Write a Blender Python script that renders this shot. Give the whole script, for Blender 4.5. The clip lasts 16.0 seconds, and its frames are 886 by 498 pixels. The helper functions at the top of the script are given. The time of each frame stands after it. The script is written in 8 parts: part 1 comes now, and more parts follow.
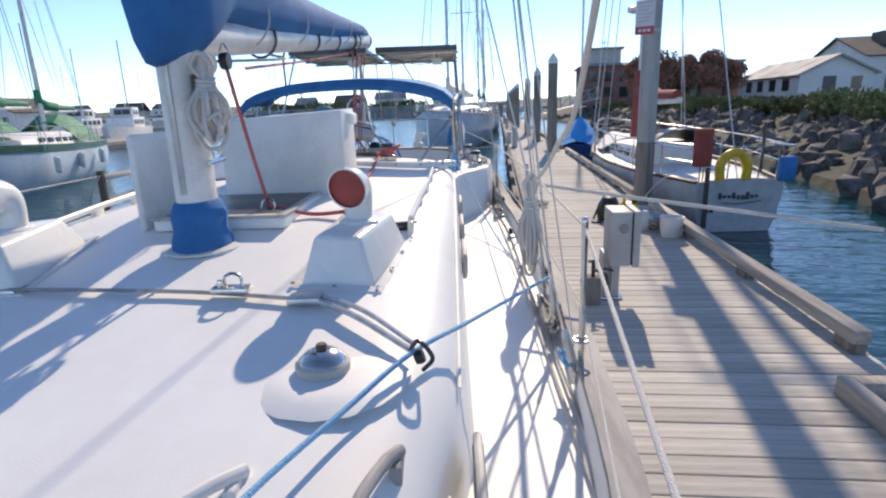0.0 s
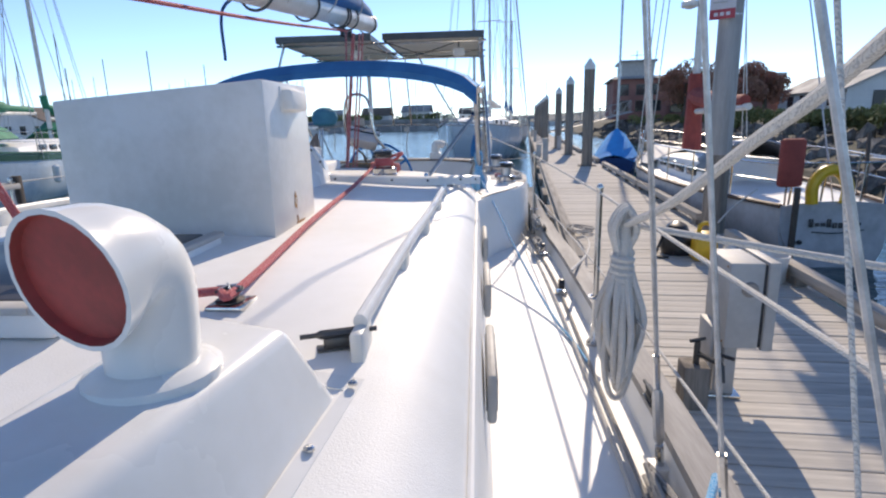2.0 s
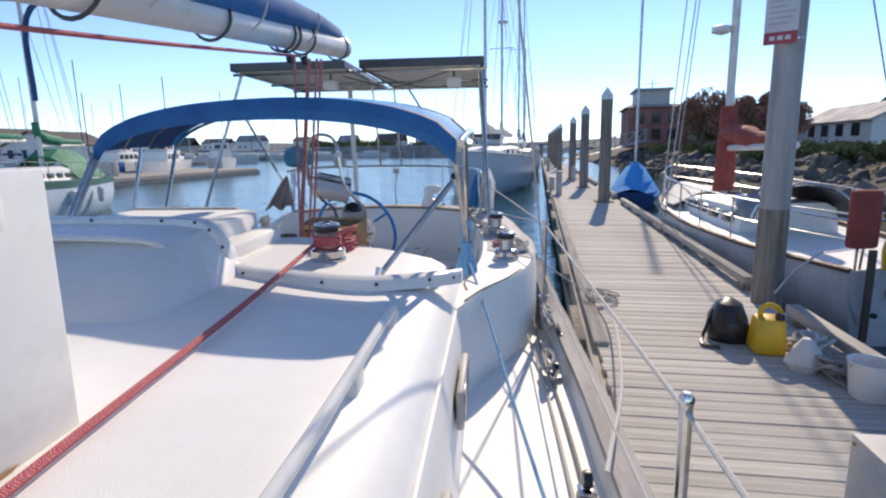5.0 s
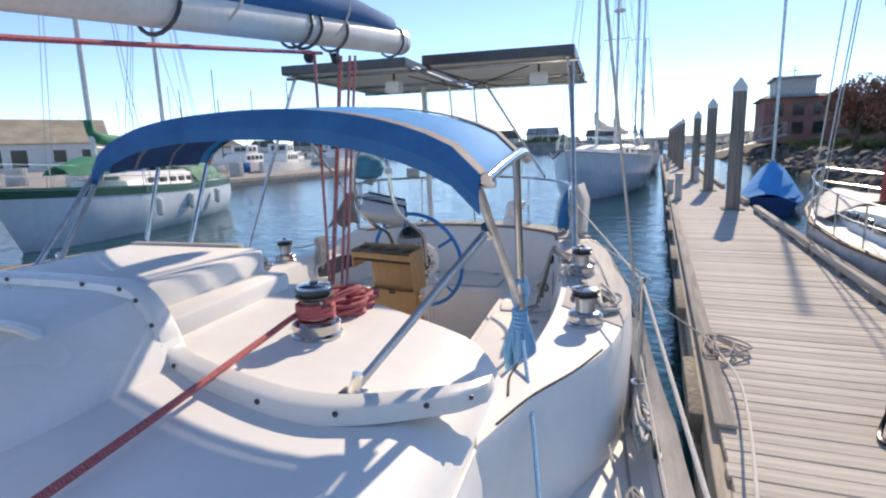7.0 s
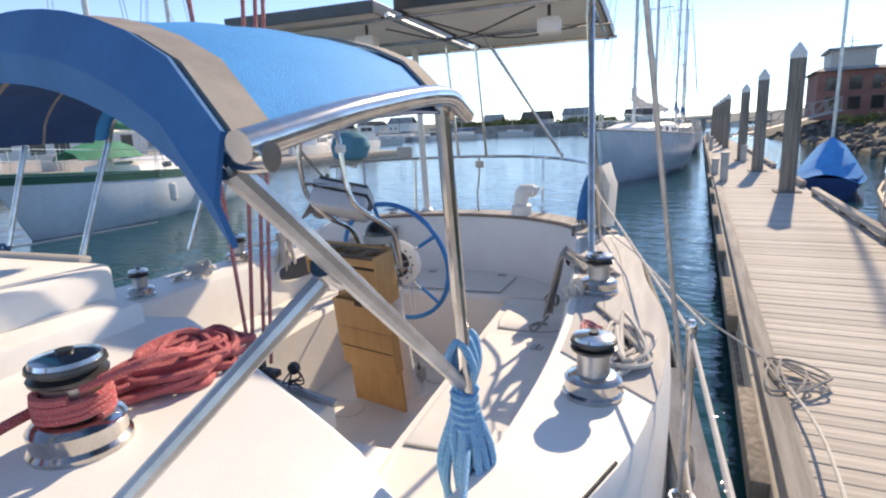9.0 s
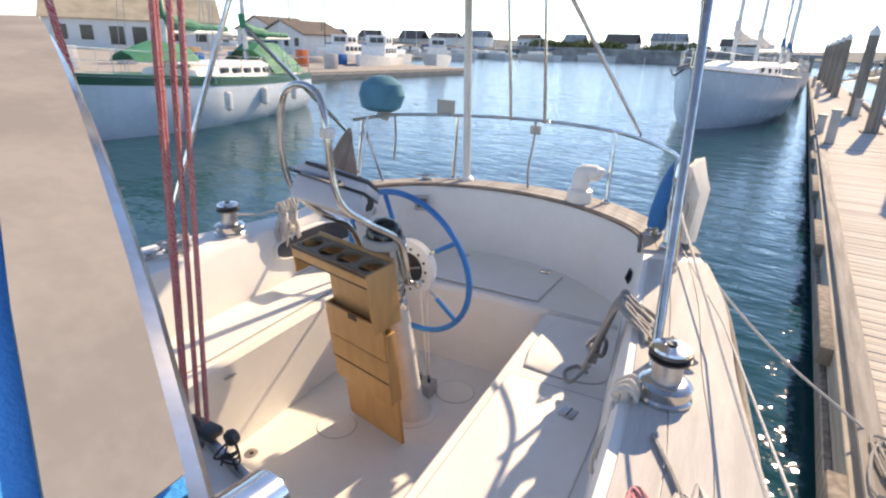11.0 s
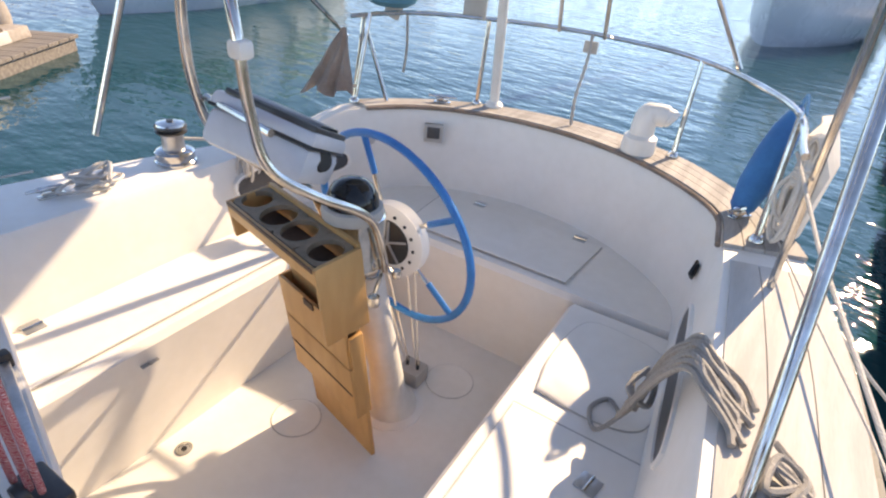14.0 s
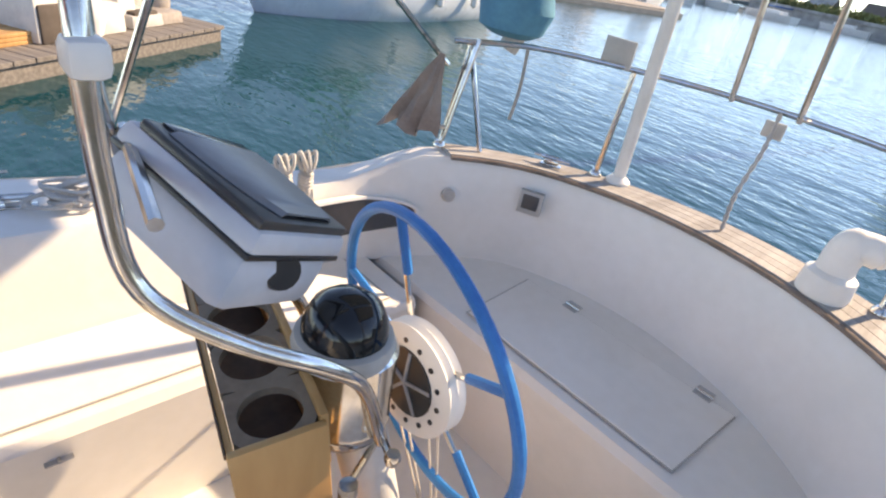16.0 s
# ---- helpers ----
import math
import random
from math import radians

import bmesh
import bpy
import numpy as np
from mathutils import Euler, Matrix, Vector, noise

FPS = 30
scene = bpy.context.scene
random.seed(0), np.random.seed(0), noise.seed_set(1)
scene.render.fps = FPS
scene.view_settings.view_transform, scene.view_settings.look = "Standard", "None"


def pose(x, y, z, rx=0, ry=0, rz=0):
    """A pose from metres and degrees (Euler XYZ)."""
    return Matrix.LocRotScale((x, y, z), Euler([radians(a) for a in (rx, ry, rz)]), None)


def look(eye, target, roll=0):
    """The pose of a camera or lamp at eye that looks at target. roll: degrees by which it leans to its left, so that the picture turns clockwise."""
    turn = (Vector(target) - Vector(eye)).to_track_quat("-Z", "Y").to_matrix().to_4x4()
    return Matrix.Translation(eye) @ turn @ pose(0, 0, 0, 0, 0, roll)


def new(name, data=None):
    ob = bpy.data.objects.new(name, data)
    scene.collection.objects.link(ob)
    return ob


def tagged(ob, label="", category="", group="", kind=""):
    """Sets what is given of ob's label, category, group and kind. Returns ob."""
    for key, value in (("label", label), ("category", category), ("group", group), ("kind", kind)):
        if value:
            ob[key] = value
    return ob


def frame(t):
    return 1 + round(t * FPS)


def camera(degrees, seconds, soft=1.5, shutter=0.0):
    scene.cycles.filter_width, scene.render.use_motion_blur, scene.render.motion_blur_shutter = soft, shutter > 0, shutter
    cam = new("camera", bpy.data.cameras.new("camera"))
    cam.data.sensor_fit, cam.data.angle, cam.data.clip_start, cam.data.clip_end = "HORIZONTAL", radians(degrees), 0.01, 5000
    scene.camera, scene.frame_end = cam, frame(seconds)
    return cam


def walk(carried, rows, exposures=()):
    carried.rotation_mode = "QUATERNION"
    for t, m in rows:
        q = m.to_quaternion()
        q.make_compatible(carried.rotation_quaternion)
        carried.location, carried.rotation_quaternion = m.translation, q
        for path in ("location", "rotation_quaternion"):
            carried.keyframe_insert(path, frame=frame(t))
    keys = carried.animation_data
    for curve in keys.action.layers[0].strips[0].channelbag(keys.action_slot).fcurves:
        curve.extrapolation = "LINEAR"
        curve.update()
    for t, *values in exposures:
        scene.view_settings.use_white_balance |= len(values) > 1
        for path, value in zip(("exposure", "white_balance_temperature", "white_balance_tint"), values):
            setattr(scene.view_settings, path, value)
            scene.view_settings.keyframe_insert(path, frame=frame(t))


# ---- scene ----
cam = camera(77.6, 16.0, soft=2.2)
PATH = [
    (0, (0.304, 0.087, 2.633), (0.0, 1.999, 2.134), -1.9),
    (0.5, (0.226, 0.552, 2.556), (-0.104, 2.464, 2.071), -1.2),
    (1, (0.178, 1.026, 2.511), (-0.164, 2.939, 2.039), -1.2),
    (1.5, (0.144, 1.391, 2.482), (-0.226, 3.298, 2.007), -1.2),
    (2, (0.101, 1.736, 2.487), (-0.289, 3.645, 2.036), -1.4),
    (2.5, (0.073, 2.075, 2.557), (-0.374, 3.983, 2.156), -2.6),
    (3, (0.054, 2.313, 2.596), (-0.412, 4.215, 2.19), -1.6),
    (3.5, (0.074, 2.527, 2.623), (-0.355, 4.436, 2.208), 2.8),
    (4, (0.078, 2.743, 2.683), (-0.312, 4.668, 2.307), 0.5),
    (4.2, (0.064, 2.81, 2.672), (-0.341, 4.734, 2.303), -0.6),
    (6.3, (0.094, 3.681, 2.671), (-0.425, 5.576, 2.295), 0.2),
    (6.5, (0.115, 3.787, 2.703), (-0.459, 5.66, 2.3), -0.5),
    (7, (0.102, 4.119, 2.779), (-0.707, 5.911, 2.415), -1.6),
    (7.5, (0.069, 4.341, 2.834), (-0.833, 6.093, 2.494), -1.5),
    (8, (0.047, 4.594, 2.819), (-0.869, 6.338, 2.476), -1.9),
    (8.5, (0.046, 4.911, 2.775), (-0.871, 6.648, 2.397), -2.0),
    (9, (0.0, 5.164, 2.698), (-0.917, 6.891, 2.276), -2.3),
    (9.2, (-0.017, 5.262, 2.657), (-0.938, 6.986, 2.233), -2.4),
    (11.3, (-0.298, 6.084, 2.97), (-1.346, 7.588, 2.171), 1.8),
    (11.5, (-0.319, 6.115, 2.956), (-1.342, 7.594, 2.081), 1.7),
    (12, (-0.41, 6.227, 2.95), (-1.403, 7.679, 1.999), 1.7),
    (12.5, (-0.48, 6.33, 2.926), (-1.476, 7.768, 1.955), 2.9),
    (13, (-0.542, 6.454, 2.956), (-1.56, 7.87, 1.976), 3.8),
    (13.5, (-0.616, 6.644, 2.92), (-1.648, 8.036, 1.921), 6.7),
    (14, (-0.663, 6.794, 2.909), (-1.7, 8.168, 1.89), 5.7),
    (14.5, (-0.744, 6.944, 2.859), (-1.793, 8.305, 1.836), 5.5),
    (15, (-0.913, 7.207, 2.823), (-2.011, 8.544, 1.819), 6.6),
    (15.5, (-1.036, 7.29, 2.836), (-2.234, 8.543, 1.839), 9.4),
    (16, (-1.128, 7.45, 2.801), (-2.447, 8.594, 1.827), 11.9),
]
walk(cam, [(t, look(eye, target, roll)) for t, eye, target, roll in PATH], [(0.0, 0.87, 7900, 14), (4.0, 0.76, 7700, 14), (7.0, 0.96, 8100, 14), (9.0, 1.16, 8800, 15), (11.5, 1.54, 10000, 17), (16.0, 1.74, 10700, 18)])

# ---- world ----
SUN_AZ, SUN_EL = 5.0, 32.0
world = bpy.data.worlds.new("world")
scene.world = world
world.use_nodes = True
wn = world.node_tree
sky = wn.nodes.new("ShaderNodeTexSky")
sky.sky_type, sky.sun_disc = "NISHITA", False
sky.sun_elevation, sky.sun_rotation = radians(SUN_EL), radians(SUN_AZ)
sky.air_density, sky.dust_density, sky.ozone_density = 0.75, 0.0, 6.0
sky.altitude = 1500
wn.links.new(sky.outputs[0], wn.nodes["Background"].inputs[0])
wn.nodes["Background"].inputs[1].default_value = 0.145
sun = new("sun", bpy.data.lights.new("sun", "SUN"))
sun.data.energy, sun.data.angle, sun.data.color = 2.5, radians(0.6), (1.0, 0.94, 0.86)
sun_way = Vector((math.sin(radians(SUN_AZ)) * math.cos(radians(SUN_EL)), math.cos(radians(SUN_AZ)) * math.cos(radians(SUN_EL)), math.sin(radians(SUN_EL))))
sun.matrix_world = look(sun_way * 60, (0, 0, 0))

# ---- materials ----


def material(name, col, rough=0.5, metal=0.0, col2=None, scale=6.0, bump=0.0, bscale=80.0, stretch=(1, 1, 1), each=0.0, spec=0.5, detail=6.0, contrast=(0.35, 0.65)):
    """Two colours mixed by noise at two scales, a bump, and a shade that differs from piece to piece."""
    m = bpy.data.materials.new(name)
    m.use_nodes = True
    nt = m.node_tree
    bsdf = nt.nodes["Principled BSDF"]
    bsdf.inputs["Roughness"].default_value, bsdf.inputs["Metallic"].default_value = rough, metal
    bsdf.inputs["Specular IOR Level"].default_value = spec
    col2 = col2 or tuple(c * 0.86 for c in col)
    co = nt.nodes.new("ShaderNodeTexCoord")
    mp = nt.nodes.new("ShaderNodeMapping")
    mp.inputs["Scale"].default_value = stretch
    nt.links.new(co.outputs["Object"], mp.inputs[0])
    n1, n2 = nt.nodes.new("ShaderNodeTexNoise"), nt.nodes.new("ShaderNodeTexNoise")
    n1.inputs["Scale"].default_value, n1.inputs["Detail"].default_value = scale, detail
    n2.inputs["Scale"].default_value, n2.inputs["Detail"].default_value = scale * 9, 3
    add = nt.nodes.new("ShaderNodeMath")
    add.operation = "MULTIPLY_ADD"
    add.inputs[1].default_value = 0.35
    for n in (n1, n2):
        nt.links.new(mp.outputs[0], n.inputs["Vector"])
    nt.links.new(n2.outputs[0], add.inputs[0])
    nt.links.new(n1.outputs[0], add.inputs[2])
    ramp = nt.nodes.new("ShaderNodeMapRange")
    ramp.inputs[1].default_value, ramp.inputs[2].default_value = contrast[0] + 0.17, contrast[1] + 0.17
    nt.links.new(add.outputs[0], ramp.inputs[0])
    mix = nt.nodes.new("ShaderNodeMix")
    mix.data_type = "RGBA"
    mix.inputs[6].default_value, mix.inputs[7].default_value = (*col, 1), (*col2, 1)
    nt.links.new(ramp.outputs[0], mix.inputs[0])
    out = mix.outputs[2]
    if each:
        info = nt.nodes.new("ShaderNodeObjectInfo")
        hsv = nt.nodes.new("ShaderNodeHueSaturation")
        rng = nt.nodes.new("ShaderNodeMapRange")
        rng.inputs[3].default_value, rng.inputs[4].default_value = 1 - each, 1 + each
        nt.links.new(info.outputs["Random"], rng.inputs[0])
        nt.links.new(rng.outputs[0], hsv.inputs["Value"])
        nt.links.new(out, hsv.inputs["Color"])
        out = hsv.outputs[0]
    nt.links.new(out, bsdf.inputs["Base Color"])
    rr = nt.nodes.new("ShaderNodeMapRange")
    rr.inputs[3].default_value, rr.inputs[4].default_value = max(rough - 0.06, 0.02), min(rough + 0.1, 1)
    nt.links.new(n1.outputs[0], rr.inputs[0])
    nt.links.new(rr.outputs[0], bsdf.inputs["Roughness"])
    if bump:
        n3 = nt.nodes.new("ShaderNodeTexNoise")
        n3.inputs["Scale"].default_value, n3.inputs["Detail"].default_value = bscale, 4
        nt.links.new(mp.outputs[0], n3.inputs["Vector"])
        b = nt.nodes.new("ShaderNodeBump")
        b.inputs["Strength"].default_value, b.inputs["Distance"].default_value = 1.0, bump
        nt.links.new(n3.outputs[0], b.inputs["Height"])
        nt.links.new(b.outputs[0], bsdf.inputs["Normal"])
    return m


def twisted(name, col, col2, twist=95.0, rough=0.8):
    """Laid rope: diagonal bands of two colours along the rope, with a relief."""
    m = bpy.data.materials.new(name)
    m.use_nodes = True
    nt = m.node_tree
    bsdf = nt.nodes["Principled BSDF"]
    bsdf.inputs["Roughness"].default_value = rough
    co = nt.nodes.new("ShaderNodeTexCoord")
    w = nt.nodes.new("ShaderNodeTexWave")
    w.wave_type, w.bands_direction = "BANDS", "DIAGONAL"
    w.inputs["Scale"].default_value, w.inputs["Distortion"].default_value = twist, 9.0
    nt.links.new(co.outputs["Object"], w.inputs["Vector"])
    mix = nt.nodes.new("ShaderNodeMix")
    mix.data_type = "RGBA"
    mix.inputs[6].default_value, mix.inputs[7].default_value = (*col, 1), (*col2, 1)
    rng = nt.nodes.new("ShaderNodeMapRange")
    rng.inputs[1].default_value, rng.inputs[2].default_value = 0.6, 1.0
    nt.links.new(w.outputs[1], rng.inputs[0])
    nt.links.new(rng.outputs[0], mix.inputs[0])
    nt.links.new(mix.outputs[2], bsdf.inputs["Base Color"])
    b = nt.nodes.new("ShaderNodeBump")
    b.inputs["Distance"].default_value = 0.001
    nt.links.new(w.outputs[1], b.inputs["Height"])
    nt.links.new(b.outputs[0], bsdf.inputs["Normal"])
    return m


GEL = material("gelcoat", (0.86, 0.85, 0.82), 0.55, col2=(0.80, 0.785, 0.745), scale=1.6, bump=0.0006, bscale=260)
GELSMOOTH = material("gelcoat_smooth", (0.80, 0.79, 0.76), 0.25, col2=(0.73, 0.72, 0.68), scale=2.5)
CREAM = material("cockpit_cream", (0.87, 0.845, 0.80), 0.5, col2=(0.81, 0.785, 0.735), scale=2.2, bump=0.0005, bscale=240)
PAINT = material("white_paint", (0.78, 0.77, 0.74), 0.35, col2=(0.66, 0.65, 0.61), scale=3)
HULLBLUE = material("pale_blue_hull", (0.62, 0.70, 0.76), 0.25, col2=(0.52, 0.6, 0.66), scale=0.8)
GREYHULL = material("grey_hull", (0.56, 0.58, 0.60), 0.3, col2=(0.36, 0.37, 0.38), scale=1.2)
STEEL = material("stainless", (0.66, 0.66, 0.65), 0.14, 1.0, col2=(0.5, 0.48, 0.45), scale=14)
ALU = material("aluminium", (0.56, 0.57, 0.58), 0.38, 1.0, col2=(0.42, 0.43, 0.44), scale=10)
DARKMETAL = material("dark_metal", (0.09, 0.09, 0.09), 0.4, 0.7, scale=20)
BLACK = material("black_plastic", (0.02, 0.02, 0.022), 0.35, scale=20)
RUBBER = material("dark_rubber", (0.04, 0.04, 0.042), 0.75, scale=20)
RED_IN = material("vent_red", (0.42, 0.06, 0.05), 0.55, col2=(0.28, 0.05, 0.04), scale=9)
# The bimini wears all three: its shaded and sunlit sides are in these blues.
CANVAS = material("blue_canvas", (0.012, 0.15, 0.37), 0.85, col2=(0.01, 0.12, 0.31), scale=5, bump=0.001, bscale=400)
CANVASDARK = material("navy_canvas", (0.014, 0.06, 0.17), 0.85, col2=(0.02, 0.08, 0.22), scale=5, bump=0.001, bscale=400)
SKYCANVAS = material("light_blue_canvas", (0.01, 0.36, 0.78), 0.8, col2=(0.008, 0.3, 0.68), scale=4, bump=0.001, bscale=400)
GREENTARP = material("green_tarp", (0.01, 0.22, 0.12), 0.7, col2=(0.008, 0.15, 0.085), scale=3)
TAUPE = material("taupe_trim", (0.36, 0.32, 0.28), 0.8, col2=(0.28, 0.25, 0.22), scale=12)
SAIL = material("sailcloth", (0.72, 0.69, 0.63), 0.75, col2=(0.6, 0.57, 0.52), scale=5)
BOOMWHITE = material("boom_paint", (0.76, 0.74, 0.70), 0.35, col2=(0.62, 0.59, 0.54), scale=5)
TEAK = material("weathered_teak", (0.40, 0.38, 0.36), 0.75, col2=(0.28, 0.262, 0.245), scale=3, bump=0.001, bscale=60, stretch=(6, 0.6, 6), each=0.12)
TEAKPALE = material("salt_bleached_teak", (0.62, 0.6, 0.57), 0.8, col2=(0.5, 0.485, 0.46), scale=3, bump=0.001, bscale=60, stretch=(6, 0.6, 6), each=0.08)
VARNISH = material("tan_plywood", (0.60, 0.34, 0.14), 0.5, col2=(0.47, 0.245, 0.09), scale=3, bump=0.0005, bscale=30, stretch=(1, 1, 0.25))
DARKWOOD = material("stained_wood", (0.14, 0.08, 0.05), 0.65, col2=(0.08, 0.045, 0.03), scale=7)
PLANK = material("grey_plank", (0.61, 0.565, 0.5), 0.88, col2=(0.44, 0.405, 0.355), scale=2.2, bump=0.003, bscale=14, stretch=(0.5, 9, 9), each=0.13)
BEAM = material("dock_beam", (0.47, 0.425, 0.37), 0.9, col2=(0.31, 0.28, 0.24), scale=2.5, bump=0.003, bscale=14, stretch=(9, 0.5, 9), each=0.1)
# Wood tone lightened to carry the backlit haze over the far piles.
PILE = material("wood_pile", (0.30, 0.26, 0.22), 0.9, col2=(0.16, 0.14, 0.12), scale=3, bump=0.004, bscale=14, stretch=(7, 7, 0.4))
GREYPOLE = material("grey_pole", (0.42, 0.41, 0.40), 0.6, 0.1, col2=(0.32, 0.30, 0.285), scale=3, stretch=(4, 4, 0.4))
GREYBOX = material("grey_cabinet", (0.50, 0.48, 0.45), 0.6, col2=(0.42, 0.40, 0.37), scale=4)
SMOKE = material("smoked_acrylic", (0.085, 0.083, 0.088), 0.4, col2=(0.06, 0.06, 0.064), scale=4)
ROPEWHITE = twisted("white_rope", (0.68, 0.65, 0.6), (0.45, 0.43, 0.4))
ROPERED = twisted("red_rope", (0.46, 0.07, 0.08), (0.56, 0.24, 0.24))
ROPEFLECK = twisted("flecked_red_rope", (0.42, 0.05, 0.06), (0.72, 0.52, 0.5), 70.0)
ROPEBLUE = twisted("blue_rope", (0.02, 0.32, 0.62), (0.55, 0.7, 0.8))
ROPEGREY = twisted("grey_rope", (0.42, 0.4, 0.37), (0.2, 0.19, 0.18))
WIRE = material("steel_wire", (0.58, 0.57, 0.56), 0.4, 0.6, col2=(0.42, 0.41, 0.4), scale=40)
YELLOW = material("yellow_plastic", (0.75, 0.46, 0.02), 0.4, col2=(0.6, 0.36, 0.02), scale=8)
BLUEPAD = material("blue_vinyl", (0.012, 0.21, 0.5), 0.65, col2=(0.01, 0.155, 0.4), scale=6, spec=0.35)
REDPAD = material("faded_red_canvas", (0.36, 0.07, 0.055), 0.8, col2=(0.27, 0.055, 0.045), scale=6)
WHEELBLUE = material("wheel_blue_wrap", (0.001, 0.215, 0.55), 0.45, col2=(0.001, 0.165, 0.45), scale=9, spec=0.35)
PANEL = material("panel_underside", (0.82, 0.8, 0.75), 0.5, col2=(0.74, 0.72, 0.67), scale=2)
ROCK = material("riprap_rock", (0.22, 0.2, 0.175), 0.9, col2=(0.09, 0.08, 0.072), scale=1.6, bump=0.03, bscale=6, each=0.3)
EARTH = material("bank_earth", (0.075, 0.068, 0.05), 0.95, col2=(0.045, 0.05, 0.03), scale=0.4, bump=0.05, bscale=2)
LEAF = material("bush_leaf", (0.2, 0.21, 0.08), 0.8, col2=(0.1, 0.12, 0.045), scale=1.5, each=0.3)
REDLEAF = material("autumn_leaf", (0.42, 0.2, 0.15), 0.8, col2=(0.26, 0.14, 0.09), scale=1.0)
BARK = material("bark", (0.1, 0.08, 0.065), 0.9, scale=8)
BRICK = material("brick_wall", (0.36, 0.17, 0.14), 0.9, col2=(0.28, 0.13, 0.11), scale=0.8)
CLAD = material("white_siding", (0.72, 0.72, 0.70), 0.7, col2=(0.64, 0.64, 0.62), scale=0.6)
GREYROOF = material("grey_roof", (0.42, 0.415, 0.40), 0.8, col2=(0.24, 0.235, 0.23), scale=0.5)
TANROOF = material("tan_roof", (0.56, 0.46, 0.32), 0.85, col2=(0.4, 0.33, 0.23), scale=0.5)
BROWNROOF = material("brown_roof", (0.15, 0.12, 0.10), 0.85, scale=0.5)
GLASSDARK = material("dark_window", (0.03, 0.035, 0.04), 0.12, scale=2)
# Blue-grey for a wooded shore: the distance haze is in the colour.
FARHILL = material("far_hill", (0.12, 0.14, 0.15), 1.0, col2=(0.09, 0.115, 0.11), scale=0.05)
ORANGE = material("orange_plastic", (0.6, 0.13, 0.03), 0.5, scale=4)
RUST = material("rust_stain", (0.36, 0.17, 0.06), 0.8, col2=(0.5, 0.3, 0.14), scale=14)
SIGNWHITE = material("sign_face", (0.68, 0.64, 0.66), 0.5, scale=4)
SIGNRED = material("sign_red", (0.5, 0.06, 0.08), 0.5, scale=4)


def water_material():
    m = bpy.data.materials.new("harbour_water")
    m.use_nodes = True
    nt = m.node_tree
    bsdf = nt.nodes["Principled BSDF"]
    bsdf.inputs["Base Color"].default_value = (0.003, 0.05, 0.06, 1)
    bsdf.inputs["Roughness"].default_value, bsdf.inputs["IOR"].default_value = 0.03, 1.33
    co = nt.nodes.new("ShaderNodeTexCoord")
    last = None
    for scale, dist, sx in ((0.5, 0.04, 0.5), (2.6, 0.042, 0.45), (7.5, 0.014, 0.5)):
        mp = nt.nodes.new("ShaderNodeMapping")
        mp.inputs["Scale"].default_value, mp.inputs["Rotation"].default_value = (sx, 1, 1), (0, 0, 0.4)
        n = nt.nodes.new("ShaderNodeTexNoise")
        n.inputs["Scale"].default_value, n.inputs["Detail"].default_value = scale, 3
        b = nt.nodes.new("ShaderNodeBump")
        b.inputs["Strength"].default_value, b.inputs["Distance"].default_value = 0.9, dist
        nt.links.new(co.outputs["Object"], mp.inputs[0])
        nt.links.new(mp.outputs[0], n.inputs["Vector"])
        nt.links.new(n.outputs[0], b.inputs["Height"])
        if last:
            nt.links.new(last.outputs[0], b.inputs["Normal"])
        last = b
    nt.links.new(last.outputs[0], bsdf.inputs["Normal"])
    return m


WATER = water_material()

# ---- shape helpers ----
BOAT = pose(-1.17, 2.3, 0, 0, 0, 7.6)       # mast foot; y runs aft, x to the dock
DOCK = pose(0.75, 0, 0, 0, 0, 3.03)         # x across from the dock's near edge, y along it
WORLD = Matrix.Identity(4)
BASE = {}
WATER_Z = 0.45


def thing(name, base, label, category, frame_m=BOAT, group="", kind="", turn=0):
    """An Empty at its base in one of the three frames; its parts are given in that frame's metres."""
    ob = new(name)
    ob.empty_display_size = 0.05
    ob.matrix_world = frame_m @ Matrix.Translation(base)
    BASE[ob] = Vector(base)
    return tagged(ob, label, category, group, kind)


def part(name, bm, mat, parent, label="", smooth=True, angle=35):
    base = BASE[parent]
    me = bpy.data.meshes.new(name)
    bmesh.ops.translate(bm, verts=bm.verts, vec=-base)
    bmesh.ops.recalc_face_normals(bm, faces=bm.faces)
    for f in bm.faces:
        f.smooth = smooth
    bm.to_mesh(me)
    bm.free()
    if smooth:
        me.set_sharp_from_angle(angle=radians(angle))
    me.materials.append(mat)
    ob = new(name, me)
    ob.parent = parent
    BASE[ob] = base
    return tagged(ob, label)


def solid(name, bm, mat, label, category, frame_m=WORLD, kind="", group="", base=(0, 0, 0), smooth=True):
    """A thing that is one mesh."""
    me = bpy.data.meshes.new(name)
    bmesh.ops.translate(bm, verts=bm.verts, vec=-Vector(base))
    bmesh.ops.recalc_face_normals(bm, faces=bm.faces)
    for f in bm.faces:
        f.smooth = smooth
    bm.to_mesh(me)
    bm.free()
    if smooth:
        me.set_sharp_from_angle(angle=radians(35))
    me.materials.append(mat)
    ob = new(name, me)
    ob.matrix_world = frame_m @ Matrix.Translation(base)
    BASE[ob] = Vector(base)
    return tagged(ob, label, category, group, kind)


def join(*bms):
    out = bms[0]
    for b in bms[1:]:
        me = bpy.data.meshes.new("tmp")
        b.to_mesh(me)
        out.from_mesh(me)
        bpy.data.meshes.remove(me)
        b.free()
    return out


